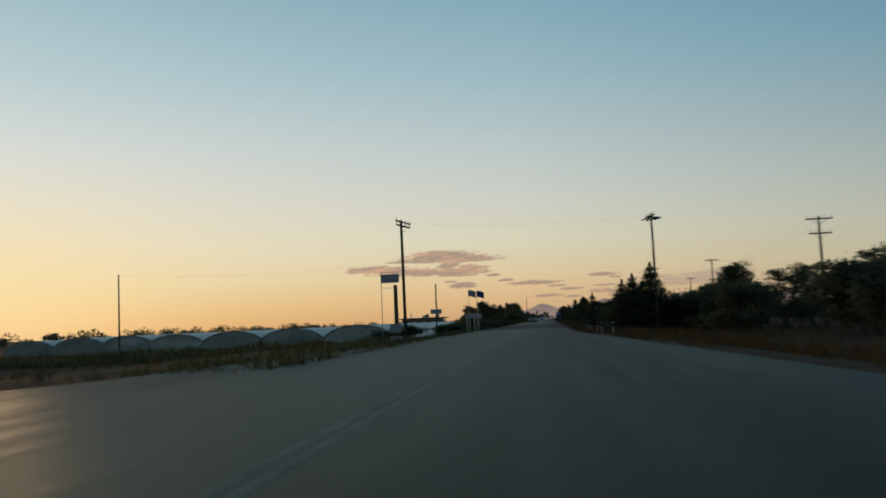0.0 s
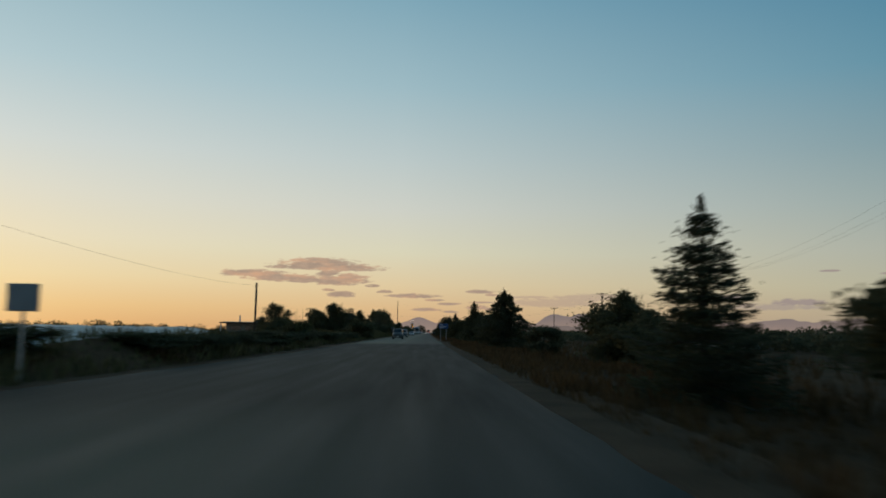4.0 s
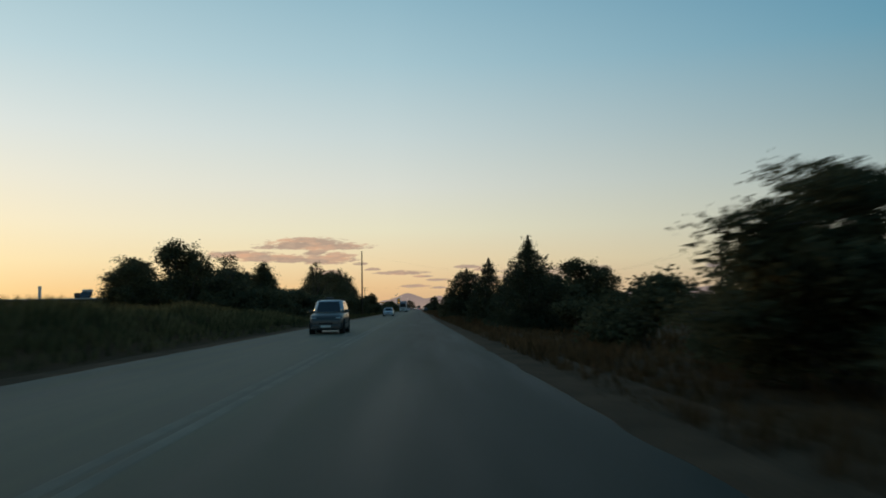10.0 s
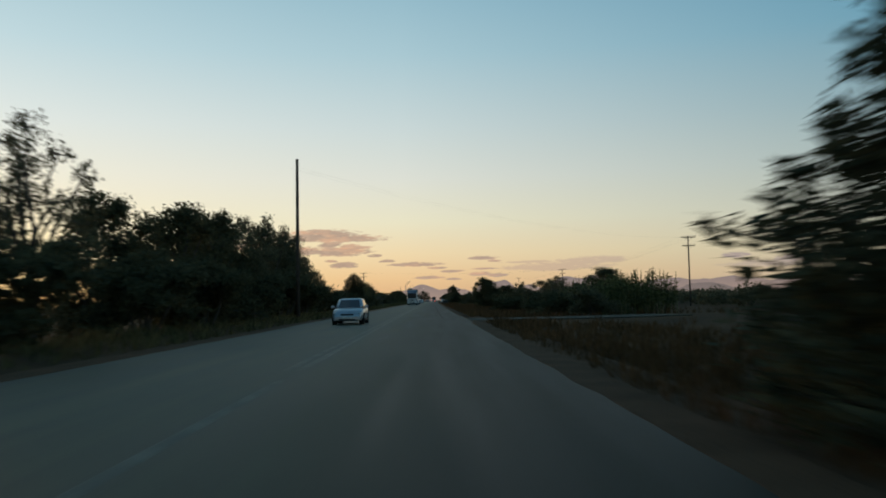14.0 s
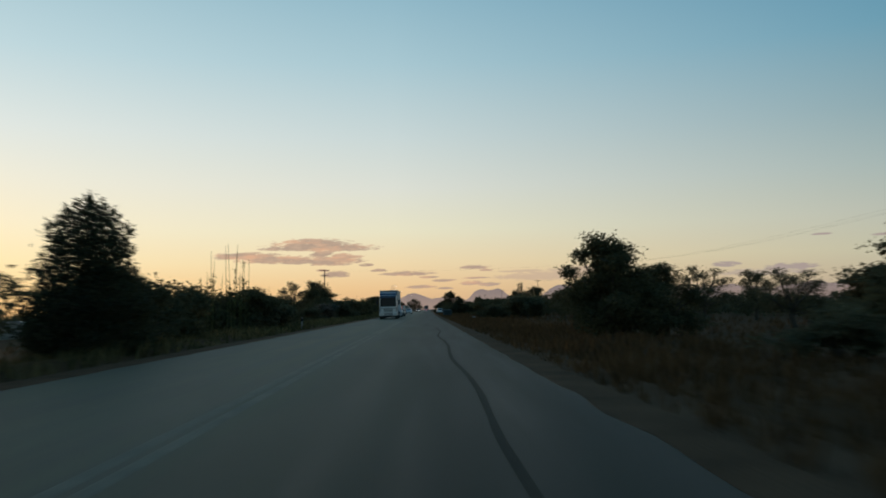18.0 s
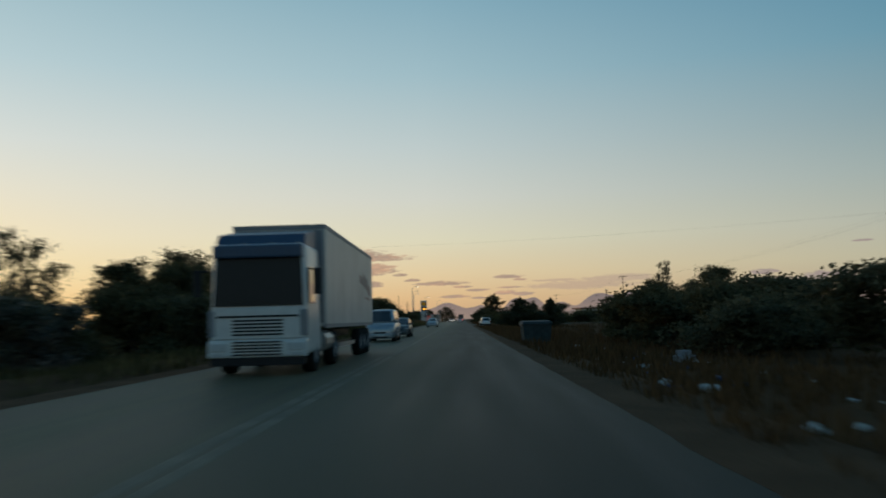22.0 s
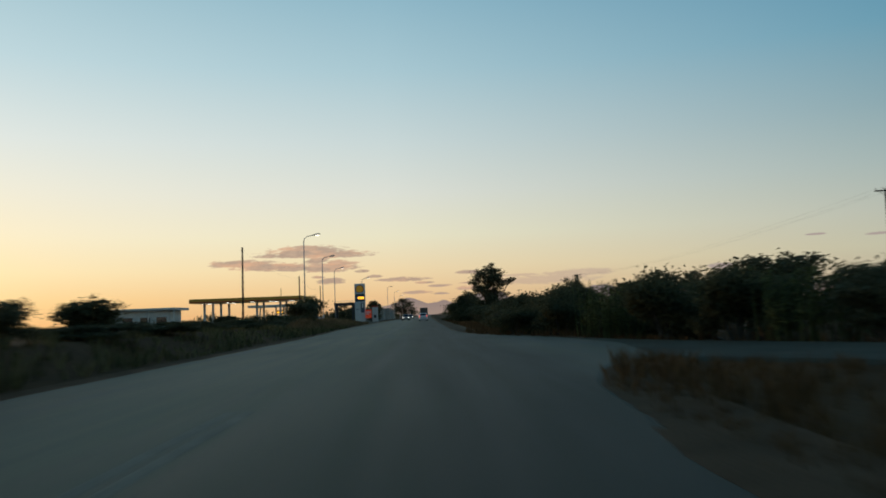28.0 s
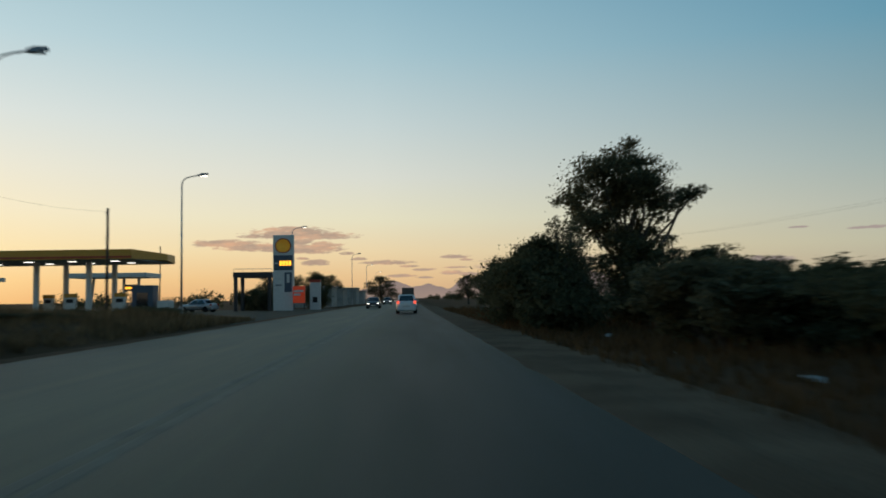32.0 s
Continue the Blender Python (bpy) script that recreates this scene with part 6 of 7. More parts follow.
def truck(label, s, lat, turn):
    """A cab-over tractor with a box trailer, nose towards +y."""
    root = thing("truck", label, "truck")
    bm = boxed(-1.22, 1.22, -2.1, 0.0, 0.5, 3.25)
    for vert in bm.verts:
        if vert.co.z > 2:
            vert.co.x *= 0.94
            vert.co.y -= 0.2 if vert.co.y > -1 else 0
    bmesh.ops.bevel(bm, geom=list(bm.edges), offset=0.13, segments=3, affect="EDGES", profile=0.6)
    part("cab", bm, CAR_WHITE, root, smooth=True)
    part("roof_deflector", loft([[(-1.1, -1.9, 2.88), (1.1, -1.9, 2.88), (1.1, -1.9, 3.72), (-1.1, -1.9, 3.72)], [(-1.12, -0.3, 3.2), (1.12, -0.3, 3.2), (1.1, -0.5, 3.5), (-1.1, -0.5, 3.5)]]), DARK_BLUE, root)
    part("windscreen", quad_panel((1.10, -0.07, 1.70), (-1.10, -0.07, 1.70), (-1.05, -0.16, 2.88), (1.05, -0.16, 2.88), 0.035), TRUCK_GLASS, root)
    part("sun_visor", boxed(-1.1, 1.1, -0.2, 0.06, 2.88, 3.2, 0.05), DARK_BLUE, root)
    part("nose_panel", boxed(-1.1, 1.1, -0.06, 0.03, 0.9, 1.66, 0.03), CAR_WHITE, root)
    for k in range(5):
        part("grille_slat", boxed(-0.62, 0.62, 0.02, 0.045, 0.98 + k * 0.085, 1.025 + k * 0.085, 0.006), TRIM, root)
        part("grille_slat", boxed(-0.6, 0.6, 0.09, 0.115, 0.5 + k * 0.075, 0.54 + k * 0.075, 0.006), TRIM, root)
    part("grille_brow", boxed(-1.0, 1.0, 0.02, 0.05, 1.42, 1.47, 0.008), TRIM, root)
    for sx in (-1, 1):
        part("corner_deflector", boxed(sx * 1.12 - 0.1, sx * 1.12 + 0.1, -0.1, 0.035, 0.95, 1.6, 0.04), SIGN_GREY, root)
        part("fog_lamp", boxed(sx * 0.98 - 0.14, sx * 0.98 + 0.14, 0.08, 0.112, 0.48, 0.56, 0.01), LAMP_CLEAR, root)
    for x in (-0.45, 0.25):
        part("wiper", tubed((x, -0.02, 1.72), (x + 0.5, -0.035, 1.86), 0.012, 0.01, 5), TRIM, root)
    for x in (-1.0, -0.35, 0.35, 1.0):
        part("roof_marker", boxed(x - 0.05, x + 0.05, -0.25, -0.15, 3.2, 3.26, 0.01), LAMP_CLEAR, root)
    part("bumper", boxed(-1.22, 1.22, -0.2, 0.1, 0.45, 0.88, 0.07), CAR_WHITE, root)
    part("underrun_bar", boxed(-1.15, 1.15, -0.15, 0.05, 0.25, 0.45, 0.02), TRIM, root)
    for sx in (-1, 1):
        part("headlamp", boxed(sx * 0.95 - 0.2, sx * 0.95 + 0.2, 0.0, 0.12, 0.6, 0.8, 0.03), LAMP_CLEAR, root)
        m = part("mirror_arm", tubed((sx * 1.2, -0.2, 2.6), (sx * 1.48, 0.0, 2.55), 0.02, 0.02, 6), TRIM, root)
        part("mirror", boxed(sx * 1.48 - 0.1, sx * 1.48 + 0.1, -0.06, 0.06, 1.95, 2.6, 0.03), TRIM, m)
        part("side_window", boxed(min(sx * 1.215, sx * 1.232), max(sx * 1.215, sx * 1.232), -1.1, -0.35, 1.75, 2.65), CAR_GLASS, root)
        part("fuel_tank", tubed((sx * 0.95, -4.0, 0.75), (sx * 0.95, -2.7, 0.75), 0.3, 0.3, 12), STEEL, root)
        part("side_guard", boxed(sx * 1.2 - 0.02, sx * 1.2 + 0.02, -9.0, -5.2, 0.5, 0.62), STEEL, root)
        for y0, y1, z0, z1, slant in ((-13.75, -12.95, 2.25, 2.62, 0.10), (-12.85, -12.25, 2.42, 2.85, 0.12), (-12.15, -11.3, 2.5, 2.95, 0.14), (-11.15, -10.2, 2.6, 2.9, 0.1), (-13.6, -11.9, 2.08, 2.16, 0.05)):
            x = sx * 1.279
            a, b, c, d = (x, y0, z0), (x, y1, z0 + slant), (x, y1, z1 + slant), (x, y0, z1)
            part("side_print", quad_panel(*((a, b, c, d) if sx > 0 else (b, a, d, c)), 0.004), FADED_RED, root)
        for k in range(12):
            y = -14.4 + k * 1.05
            part("trailer_rib", boxed(min(sx * 1.27, sx * 1.282), max(sx * 1.27, sx * 1.282), y, y + 0.03, 1.2, 3.84), TRAILER, root)
        part("trailer_sill", boxed(min(sx * 1.2, sx * 1.284), max(sx * 1.2, sx * 1.284), -14.6, -2.5, 1.1, 1.22, 0.01), SIGN_GREY, root)
    part("chassis", boxed(-0.45, 0.45, -13.0, -0.8, 0.75, 1.0), DARK_STEEL, root)
    part("trailer_box", boxed(-1.275, 1.275, -14.6, -2.5, 1.15, 3.95, 0.03), TRAILER, root)
    part("trailer_rail", boxed(-1.285, 1.285, -14.62, -2.48, 3.84, 3.97, 0.01), SIGN_GREY, root)
    part("trailer_bulkhead", boxed(-1.2, 1.2, -2.5, -2.46, 1.25, 3.8), SIGN_GREY, root)
    for y in (-1.35, -4.6, -11.0, -12.2, -13.4):
        for sx in (-1, 1):
            wheel(root, sx * 1.2, y, 0.5, 0.32, SIGN_GREY)
    return placed(root, s, lat, 0, turn)


truck("white articulated lorry with a dark blue visor and pale box trailer", 529.4, -4.9, 180)


def rear_truck(s, lat):
    root = thing("truck", "dark canvas-sided lorry seen from behind", "truck")
    part("cargo_box", boxed(-1.2, 1.2, -3.4, 2.4, 1.05, 3.3, 0.05), CAR_DARK, root)
    part("cab", boxed(-1.15, 1.15, 2.5, 4.2, 0.6, 2.6, 0.12), CAR_DARK, root)
    part("rear_bar", boxed(-1.1, 1.1, -3.5, -3.42, 0.45, 0.6), STEEL, root)
    part("chassis", boxed(-0.5, 0.5, -3.2, 4.0, 0.7, 1.05), DARK_STEEL, root)
    for sx in (-1, 1):
        part("tail_lamp", boxed(sx * 0.95 - 0.12, sx * 0.95 + 0.12, -3.46, -3.40, 0.75, 0.95), TAIL_ON, root)
        for y in (-2.2, 3.0):
            wheel(root, sx * 1.1, y, 0.48, 0.3, SIGN_GREY)
    return placed(root, s, lat)


rear_truck(905, -0.2)


# ---- signs, posts and small roadside things ----
def bars(parent, x0, x1, zs, y, h, material, name="text_bar"):
    for z, frac in zs:
        part(name, boxed(x0, x0 + (x1 - x0) * frac, y - 0.004, y, z, z + h), material, parent)


def board(name, label, s, lat, w, z0, z1, post_h, posts, face, turn=0.0, cat="sign", back=SIGN_GREY):
    root = thing(name, label, cat)
    part("panel", boxed(-w / 2, w / 2, -0.03, 0.03, z0, z1, 0.006), face, root)
    part("panel_edge", boxed(-w / 2 - 0.02, w / 2 + 0.02, 0.0, 0.034, z0 - 0.02, z1 + 0.02), back, root)
    for x in posts:
        part("post", tubed((x, 0.07, -0.5), (x, 0.07, post_h), 0.04, 0.04, 8), STEEL, root)
    root.matrix_basis = stand(s, lat, ground_z(s, lat), turn)
    return root


ob = board("billboard", "grey roadside sign panel on tall thin posts", 79, -15.05, 1.8, 6.2, 7.0, 7.35, (-0.95,), SIGN_GREY, -6)
part("top_rail", tubed((-0.95, 0.07, 7.25), (0.9, 0.07, 7.2), 0.025, 0.025, 6), STEEL, ob)
part("lower_rail", tubed((-0.95, 0.07, 5.7), (0.4, 0.07, 5.65), 0.02, 0.02, 6), STEEL, ob)
ob = board("post_sign", "small white plate on a dark wooden post", 90.7, -12.2, 1.2, 2.7, 3.16, 3.1, (), SIGN_GREY)
part("post", tubed((0, 0.12, -0.5), (0.05, 0.12, 6.0), 0.09, 0.07, 9), POLE_WOOD, ob)
ob = board("direction_sign", "grey arrow-shaped direction sign between two poles", 96.5, -8.9, 1.25, 1.75, 2.25, 2.3, (-0.45, 0.45), SIGN_GREY)
part("arrow_tip", quad_panel((0.62, -0.03, 1.75), (0.86, -0.03, 2.0), (0.74, -0.03, 2.12), (0.62, -0.03, 2.25), 0.02), SIGN_GREY, ob)
board("road_sign", "small square sign on a post by the hedge", 112, -9.2, 0.7, 1.7, 2.3, 2.3, (0,), SIGN_GREY)
ob = board("road_sign", "grey back of a traffic sign with a small plate", 316, -8.6, 0.75, 1.85, 2.6, 2.6, (0,), SIGN_BACK)
part("lower_plate", boxed(-0.3, 0.3, -0.03, 0.02, 1.35, 1.7, 0.005), SIGN_BACK, ob)
# base cabinet and concrete stub beside the junction pole
root = thing("junction_cabinet", "grey electric cabinet strapped to the junction pole", "cabinet")
part("cabinet_body", boxed(-0.45, 0.45, -0.35, 0.25, 1.2, 2.0, 0.03), SIGN_GREY, root)
part("cabinet_door", boxed(-0.4, 0.4, -0.365, -0.35, 1.25, 1.95, 0.004), SIGN_GREY, root)
part("stub_pole", tubed((0.05, 0.3, -0.5), (0.05, 0.3, 5.4), 0.2, 0.16, 10), POLE_WOOD, root)
part("footing", boxed(-0.5, 0.5, -0.4, 0.5, -0.3, 0.9, 0.04), CONCRETE, root)
root.matrix_basis = stand(70.6, -13.1, ground_z(70.6, -13.1))


def flag(s, lat, h, striped, label):
    root = thing("flagpole", label, "flag", "flags at the farm gate")
    part("pole", tubed((0, 0, -0.4), (0, 0, h), 0.035, 0.025, 8), STEEL, root)
    n, w, hh = 10, 0.85, 0.75

    def cloth(z0, z1, material, nm):
        bm = bmesh.new()
        rows = []
        for k in (0, 1):
            rows.append([bm.verts.new((0.03 + w * i / n, 0.08 * math.sin(i * 0.9) + 0.02, (z0, z1)[k] - 0.22 * (i / n) ** 1.5)) for i in range(n + 1)])
        for i in range(n):
            bm.faces.new((rows[0][i], rows[0][i + 1], rows[1][i + 1], rows[1][i]))
        bmesh.ops.solidify(bm, geom=list(bm.faces), thickness=0.008)
        part(nm, bm, material, root)

    if striped:
        for k in range(9):
            cloth(h - 0.04 - hh * (k + 1) / 9, h - 0.04 - hh * k / 9, FLAG_BLUE if k % 2 == 0 else FLAG_WHITE, "stripe")
    else:
        cloth(h - 0.04 - hh, h - 0.04, FLAG_BLUE, "cloth")
    root.matrix_basis = stand(s, lat, ground_z(s, lat))
    return root


flag(96.5, -9.05, 5.1, True, "striped blue and white flag on a thin pole")
flag(96.9, -8.1, 5.0, False, "dark blue flag hanging from a thin pole")

# blue direction sign on the verge
root = thing("direction_sign", "blue direction sign on two grey posts", "sign")
part("panel", boxed(-0.67, 0.67, -0.025, 0.025, 1.9, 2.66, 0.01), SIGN_BLUE, root)
bars(root, -0.58, 0.2, ((2.44, 0.6),), -0.026, 0.09, SIGN_WHITE)
bars(root, -0.58, 0.58, ((2.17, 0.8), (2.02, 0.5)), -0.026, 0.08, SIGN_WHITE)
for x in (-0.42, 0.42):
    part("post", tubed((x, 0.08, -0.5), (x, 0.08, 2.72), 0.05, 0.045, 8), SIGN_GREY, root)
    part("lamp_bracket", boxed(x - 0.05, x + 0.05, 0.0, 0.1, 2.66, 2.74, 0.01), SIGN_GREY, root)
root.matrix_basis = stand(215.7, 2.95, ground_z(215.7, 2.95), -6)


POST_WHITE = plain("dirty_white_plastic", (0.24, 0.235, 0.215), 0.7, vary=0.35, scale=6)


def delineator(s, lat, tilt=0.0):
    root = thing("delineator_post", "white roadside marker post with a dark band", "marker post", "marker posts")
    part("post", boxed(-0.055, 0.055, -0.04, 0.04, -0.3, 0.62, 0.015), POST_WHITE, root)
    part("band", boxed(-0.061, 0.061, -0.041, 0.041, 0.62, 0.82, 0.012), TRIM, root)
    part("cap", boxed(-0.055, 0.055, -0.04, 0.04, 0.82, 0.94, 0.015), POST_WHITE, root)
    root.matrix_basis = stand(s, lat, ground_z(s, lat)) @ Matrix.Rotation(radians(tilt), 4, "Y")
    return root


for s, lat, tilt in ((56, 4.4, 2), (60.3, 3.95, -2), (65.2, 3.9, 5), (78, 4.1, -3), (83, 4.0, 3), (478, -9.0, 2)):
    delineator(s, lat, tilt)

# rubbish container and litter on the verge
root = thing("rubbish_container", "green-grey wheeled rubbish container with a flat lid", "bin")
part("container_body", loft([[(-0.62, -0.42, 0.14), (0.62, -0.42, 0.14), (0.62, 0.42, 0.14), (-0.62, 0.42, 0.14)], [(-0.7, -0.5, 1.02), (0.7, -0.5, 1.02), (0.7, 0.5, 1.02), (-0.7, 0.5, 1.02)]]), BIN_GREEN, root)
part("rim", boxed(-0.74, 0.74, -0.54, 0.54, 1.0, 1.06, 0.015), BIN_GREEN, root)
part("lid", loft([[(-0.73, -0.55, 1.065), (0.73, -0.55, 1.065), (0.73, 0.55, 1.065), (-0.73, 0.55, 1.065)], [(-0.68, -0.45, 1.16), (0.68, -0.45, 1.16), (0.68, 0.5, 1.2), (-0.68, 0.5, 1.2)]]), BIN_GREEN, root)
for x in (-0.5, 0.5):
    for y in (-0.32, 0.32):
        part("castor", tubed((x - 0.03, y, 0.1), (x + 0.03, y, 0.1), 0.1, 0.1, 10), RUBBER, root)
        part("castor_fork", boxed(x - 0.05, x + 0.05, y - 0.03, y + 0.03, 0.12, 0.24), DARK_STEEL, root)
    part("trunnion", tubed((x * 1.36, 0, 0.95), (x * 1.55, 0, 0.95), 0.03, 0.03, 8), STEEL, root)
root.matrix_basis = stand(549.7, 3.75, -0.14, 5)
lit = random.Random(11)
for i in range(64):
    s = lit.uniform(515, 552) if i < 54 else lit.uniform(430, 770)
    lat = lit.uniform(3.8, 8.0)
    bm = bmesh.new()
    bmesh.ops.create_icosphere(bm, subdivisions=1, radius=1.0)
    for v in bm.verts:
        v.co *= lit.uniform(0.6, 1.25)
        v.co.z *= 0.5
    k = 0.05 + 0.15 * lit.random() ** 1.6
    bmesh.ops.scale(bm, vec=(k * lit.uniform(0.8, 1.6), k, k), verts=bm.verts)
    ob = tagged(part("litter_bag", bm, LITTER if i % 4 else SIGN_BLUE), "crumpled plastic rubbish lying in the dry verge grass", "litter", "litter on the verge")
    ob.matrix_basis = stand(s, lat, ground_z(s, lat) + k * 0.2, lit.uniform(0, 360))
root = thing("crate_stack", "pale fly-tipped boxes dumped on the verge", "boxes")
part("box_lower", boxed(-0.3, 0.3, -0.2, 0.2, 0, 0.22, 0.02), SIGN_GREY, root)
part("box_upper", boxed(-0.2, 0.15, -0.18, 0.18, 0.22, 0.38, 0.02), SIGN_GREY, root)
root.matrix_basis = stand(536, 7.2, ground_z(536, 7.2), 20)


# ---- polytunnels on the left-hand fields ----
def polytunnel(s0, s1, lat, w, h, turn=0.0):
    root = thing("polytunnel", "long white plastic polytunnel greenhouse on the field", "greenhouse", "polytunnels")
    z0, L, n = ground_z((s0 + s1) / 2, lat), s1 - s0, 12
    hoops = max(4, int(L / 4))
    arc = lambda i, k=1.0: (math.cos(math.pi * i / n) * w / 2 * k, h * math.sin(math.pi * i / n) ** 0.8 * k)
    bm = bmesh.new()
    rings = []
    for j in range(hoops * 2 + 1):
        y = -L / 2 + L * j / (hoops * 2)
        k = 1.0 if j % 2 == 0 else 0.975
        rings.append([bm.verts.new((arc(i, k)[0], y, arc(i, k)[1])) for i in range(n + 1)])
    for a, b in zip(rings, rings[1:]):
        for i in range(n):
            bm.faces.new((a[i], a[i + 1], b[i + 1], b[i]))
    part("film", bm, TUNNEL, root, smooth=True)
    for y in (-L / 2, L / 2):
        bm = bmesh.new()
        bm.faces.new([bm.verts.new((arc(i, 0.97)[0], y, arc(i, 0.97)[1])) for i in range(n + 1)])
        bmesh.ops.solidify(bm, geom=list(bm.faces), thickness=0.03)
        part("end_wall", bm, TUNNEL, root)
        bm = bmesh.new()
        for i in range(n):
            p, q = arc(i, 1.005), arc(i + 1, 1.005)
            tube(bm, (p[0], y, p[1]), (q[0], y, q[1]), 0.04, 0.04, 5, False)
        part("hoop", bm, STEEL, root)
    root.matrix_basis = stand((s0 + s1) / 2, lat, z0 - 0.05, turn)
    return root


for s0, s1, lat in ((84, 160, -19.7), (88, 161, -28.1), (92, 165, -36.5), (95, 166, -44.9), (99, 170, -53.3), (102, 170, -61.7), (104, 172, -70.1)):
    polytunnel(s0, s1, lat, 8.0, 2.3)
for s0, lat in ((204, 44), (260, 60)):
    polytunnel(s0, s0 + 44, lat, 5, 1.15)
polytunnel(505, 560, -44, 7, 1.9)
polytunnel(500, 560, -52, 7, 1.9)


# ---- farmhouse with a flat overhanging roof ----
def window_hole(parent, x0, x1, y, z0, z1, face=-1):
    w = part("window", boxed(x0, x1, y - 0.03, y + 0.02, z0, z1, 0.01), TRIM, parent)
    part("pane", boxed(x0 + 0.08, (x0 + x1) / 2 - 0.03, y + face * 0.045, y + face * 0.03, z0 + 0.08, z1 - 0.08), CAR_GLASS, w)
    part("pane", boxed((x0 + x1) / 2 + 0.03, x1 - 0.08, y + face * 0.045, y + face * 0.03, z0 + 0.08, z1 - 0.08), CAR_GLASS, w)


def solar_heater(root, x, y, z):
    h = part("solar_panel", loft([[(x - 0.9, y - 0.6, z), (x + 0.9, y - 0.6, z), (x + 0.9, y - 0.55, z - 0.05), (x - 0.9, y - 0.55, z - 0.05)],
                                  [(x - 0.9, y + 0.5, z + 1.1), (x + 0.9, y + 0.5, z + 1.1), (x + 0.9, y + 0.55, z + 1.03), (x - 0.9, y + 0.55, z + 1.03)]]), CAR_GLASS, root)
    part("tank", tubed((x - 0.8, y + 0.75, z + 1.25), (x + 0.8, y + 0.75, z + 1.25), 0.27, 0.27, 12), STEEL, h)
    for sx in (-0.7, 0.7):
        part("stand_leg", tubed((x + sx, y + 0.75, z - 0.1), (x + sx, y + 0.75, z + 1.0), 0.03, 0.03, 6), DARK_STEEL, h)


root = thing("house", "low ochre farmhouse with a flat overhanging roof and solar heaters", "house")
part("wall", boxed(-9.5, 9.0, -5, 5, -1.4, 3.35), HOUSE_WALL, root)
roof_ob = part("roof", boxed(-11.5, 11.0, -6.5, 6.5, 3.35, 3.72, 0.03), ROOF_DARK, root)
part("parapet", boxed(-10.5, 10.0, -5.6, 5.6, 3.72, 3.9), PLASTER, root)
for x0, x1 in ((-8, -4.6), (-3.2, -0.4), (1.4, 4.2), (5.6, 8.0)):
    window_hole(root, x0, x1, -5.0, 1.1, 2.5)
for x in (-11.0, 10.5):
    part("porch_post", boxed(x - 0.15, x + 0.15, -6.2, -5.9, -1.4, 3.35), PLASTER, root)
part("chimney", boxed(-6.1, -5.7, 0, 0.4, 3.9, 6.1, 0.02), PLASTER, roof_ob)
part("water_tank", boxed(-0.6, 0.3, 1, 2, 3.9, 4.9, 0.05), ROOF_DARK, roof_ob)
for x in (1.5, 6.2):
    solar_heater(root, x, 0.5, 3.95)
part("aerial", tubed((4.0, 0, 3.9), (4.0, 0, 6.0), 0.03, 0.02, 6), STEEL, root)
root.matrix_basis = stand(372, -56.8, -0.05, 3)
root = thing("garden_wall", "white garden wall before the farmhouse", "wall")
part("wall_body", boxed(-12, 12, -0.12, 0.12, -0.3, 1.5), PLASTER, root)
part("coping", boxed(-12, 12, -0.17, 0.17, 1.5, 1.58, 0.01), CONCRETE, root)
root.matrix_basis = stand(330, -47, -0.95, 5)


# ---- buildings far to the right ----
def brick_shell(s, lat, w, d, storeys, label, turn=0.0):
    root = thing("house", label, "house")
    hh = 3.8
    for k in range(storeys + 1):
        part("floor_slab", boxed(-w / 2, w / 2, -d / 2, d / 2, k * hh + (0 if k else -0.3), k * hh + 0.25, 0.02), CONCRETE, root)
    for k in range(storeys):
        nx = 5
        for i in range(nx + 1):
            x = -w / 2 + 0.25 + (w - 0.5) * i / nx
            for y in (-d / 2 + 0.25, d / 2 - 0.25):
                part("column", boxed(x - 0.22, x + 0.22, y - 0.22, y + 0.22, k * hh + 0.25, (k + 1) * hh), CONCRETE, root)
        for i in range(nx):
            x = -w / 2 + 0.25 + (w - 0.5) * (i + 0.5) / nx
            if (i + k) % 3 != 1:
                part("brick_infill", boxed(x - w / nx * 0.36, x + w / nx * 0.36, -d / 2 + 0.15, -d / 2 + 0.35, k * hh + 0.25, k * hh + (1.4 if (i + k) % 2 else hh - 0.1)), BRICK_RED, root)
            part("brick_infill", boxed(x - w / nx * 0.42, x + w / nx * 0.42, d / 2 - 0.35, d / 2 - 0.15, k * hh + 0.25, k * hh + hh - 0.1), BRICK_RED, root)
    part("stair_tower", boxed(w / 2 - 4, w / 2 - 0.3, -1.5, 2.5, storeys * hh + 0.25, storeys * hh + 2.6), BRICK_RED, root)
    part("tower_slab", boxed(w / 2 - 4.2, w / 2 - 0.1, -1.7, 2.7, storeys * hh + 2.6, storeys * hh + 2.85), CONCRETE, root)
    root.matrix_basis = stand(s, lat, -0.5, turn)
    return root


brick_shell(839, 84, 14, 11, 2, "unfinished concrete house frame with red brick infill", -10)
root = thing("house", "low house with a flat tiled roof edge behind the scrub", "house")
part("wall", boxed(-6, 6, -4, 4, -0.5, 3.9), PLASTER, root)
part("roof", boxed(-6.8, 6.8, -4.8, 4.8, 3.9, 4.3, 0.04), BRICK_RED, root)
for x0 in (-4.5, -1, 2.5):
    window_hole(root, x0, x0 + 1.8, -4.0, 1.2, 2.6)
root.matrix_basis = stand(782, 45, -0.5, 8)
root = thing("house", "flat-roofed white building far behind the trees", "house")
part("wall", boxed(-7, 7, -5, 5, -0.5, 4.0), PLASTER, root)
part("roof", boxed(-7.8, 7.8, -5.8, 5.8, 4.0, 4.3, 0.03), CONCRETE, root)
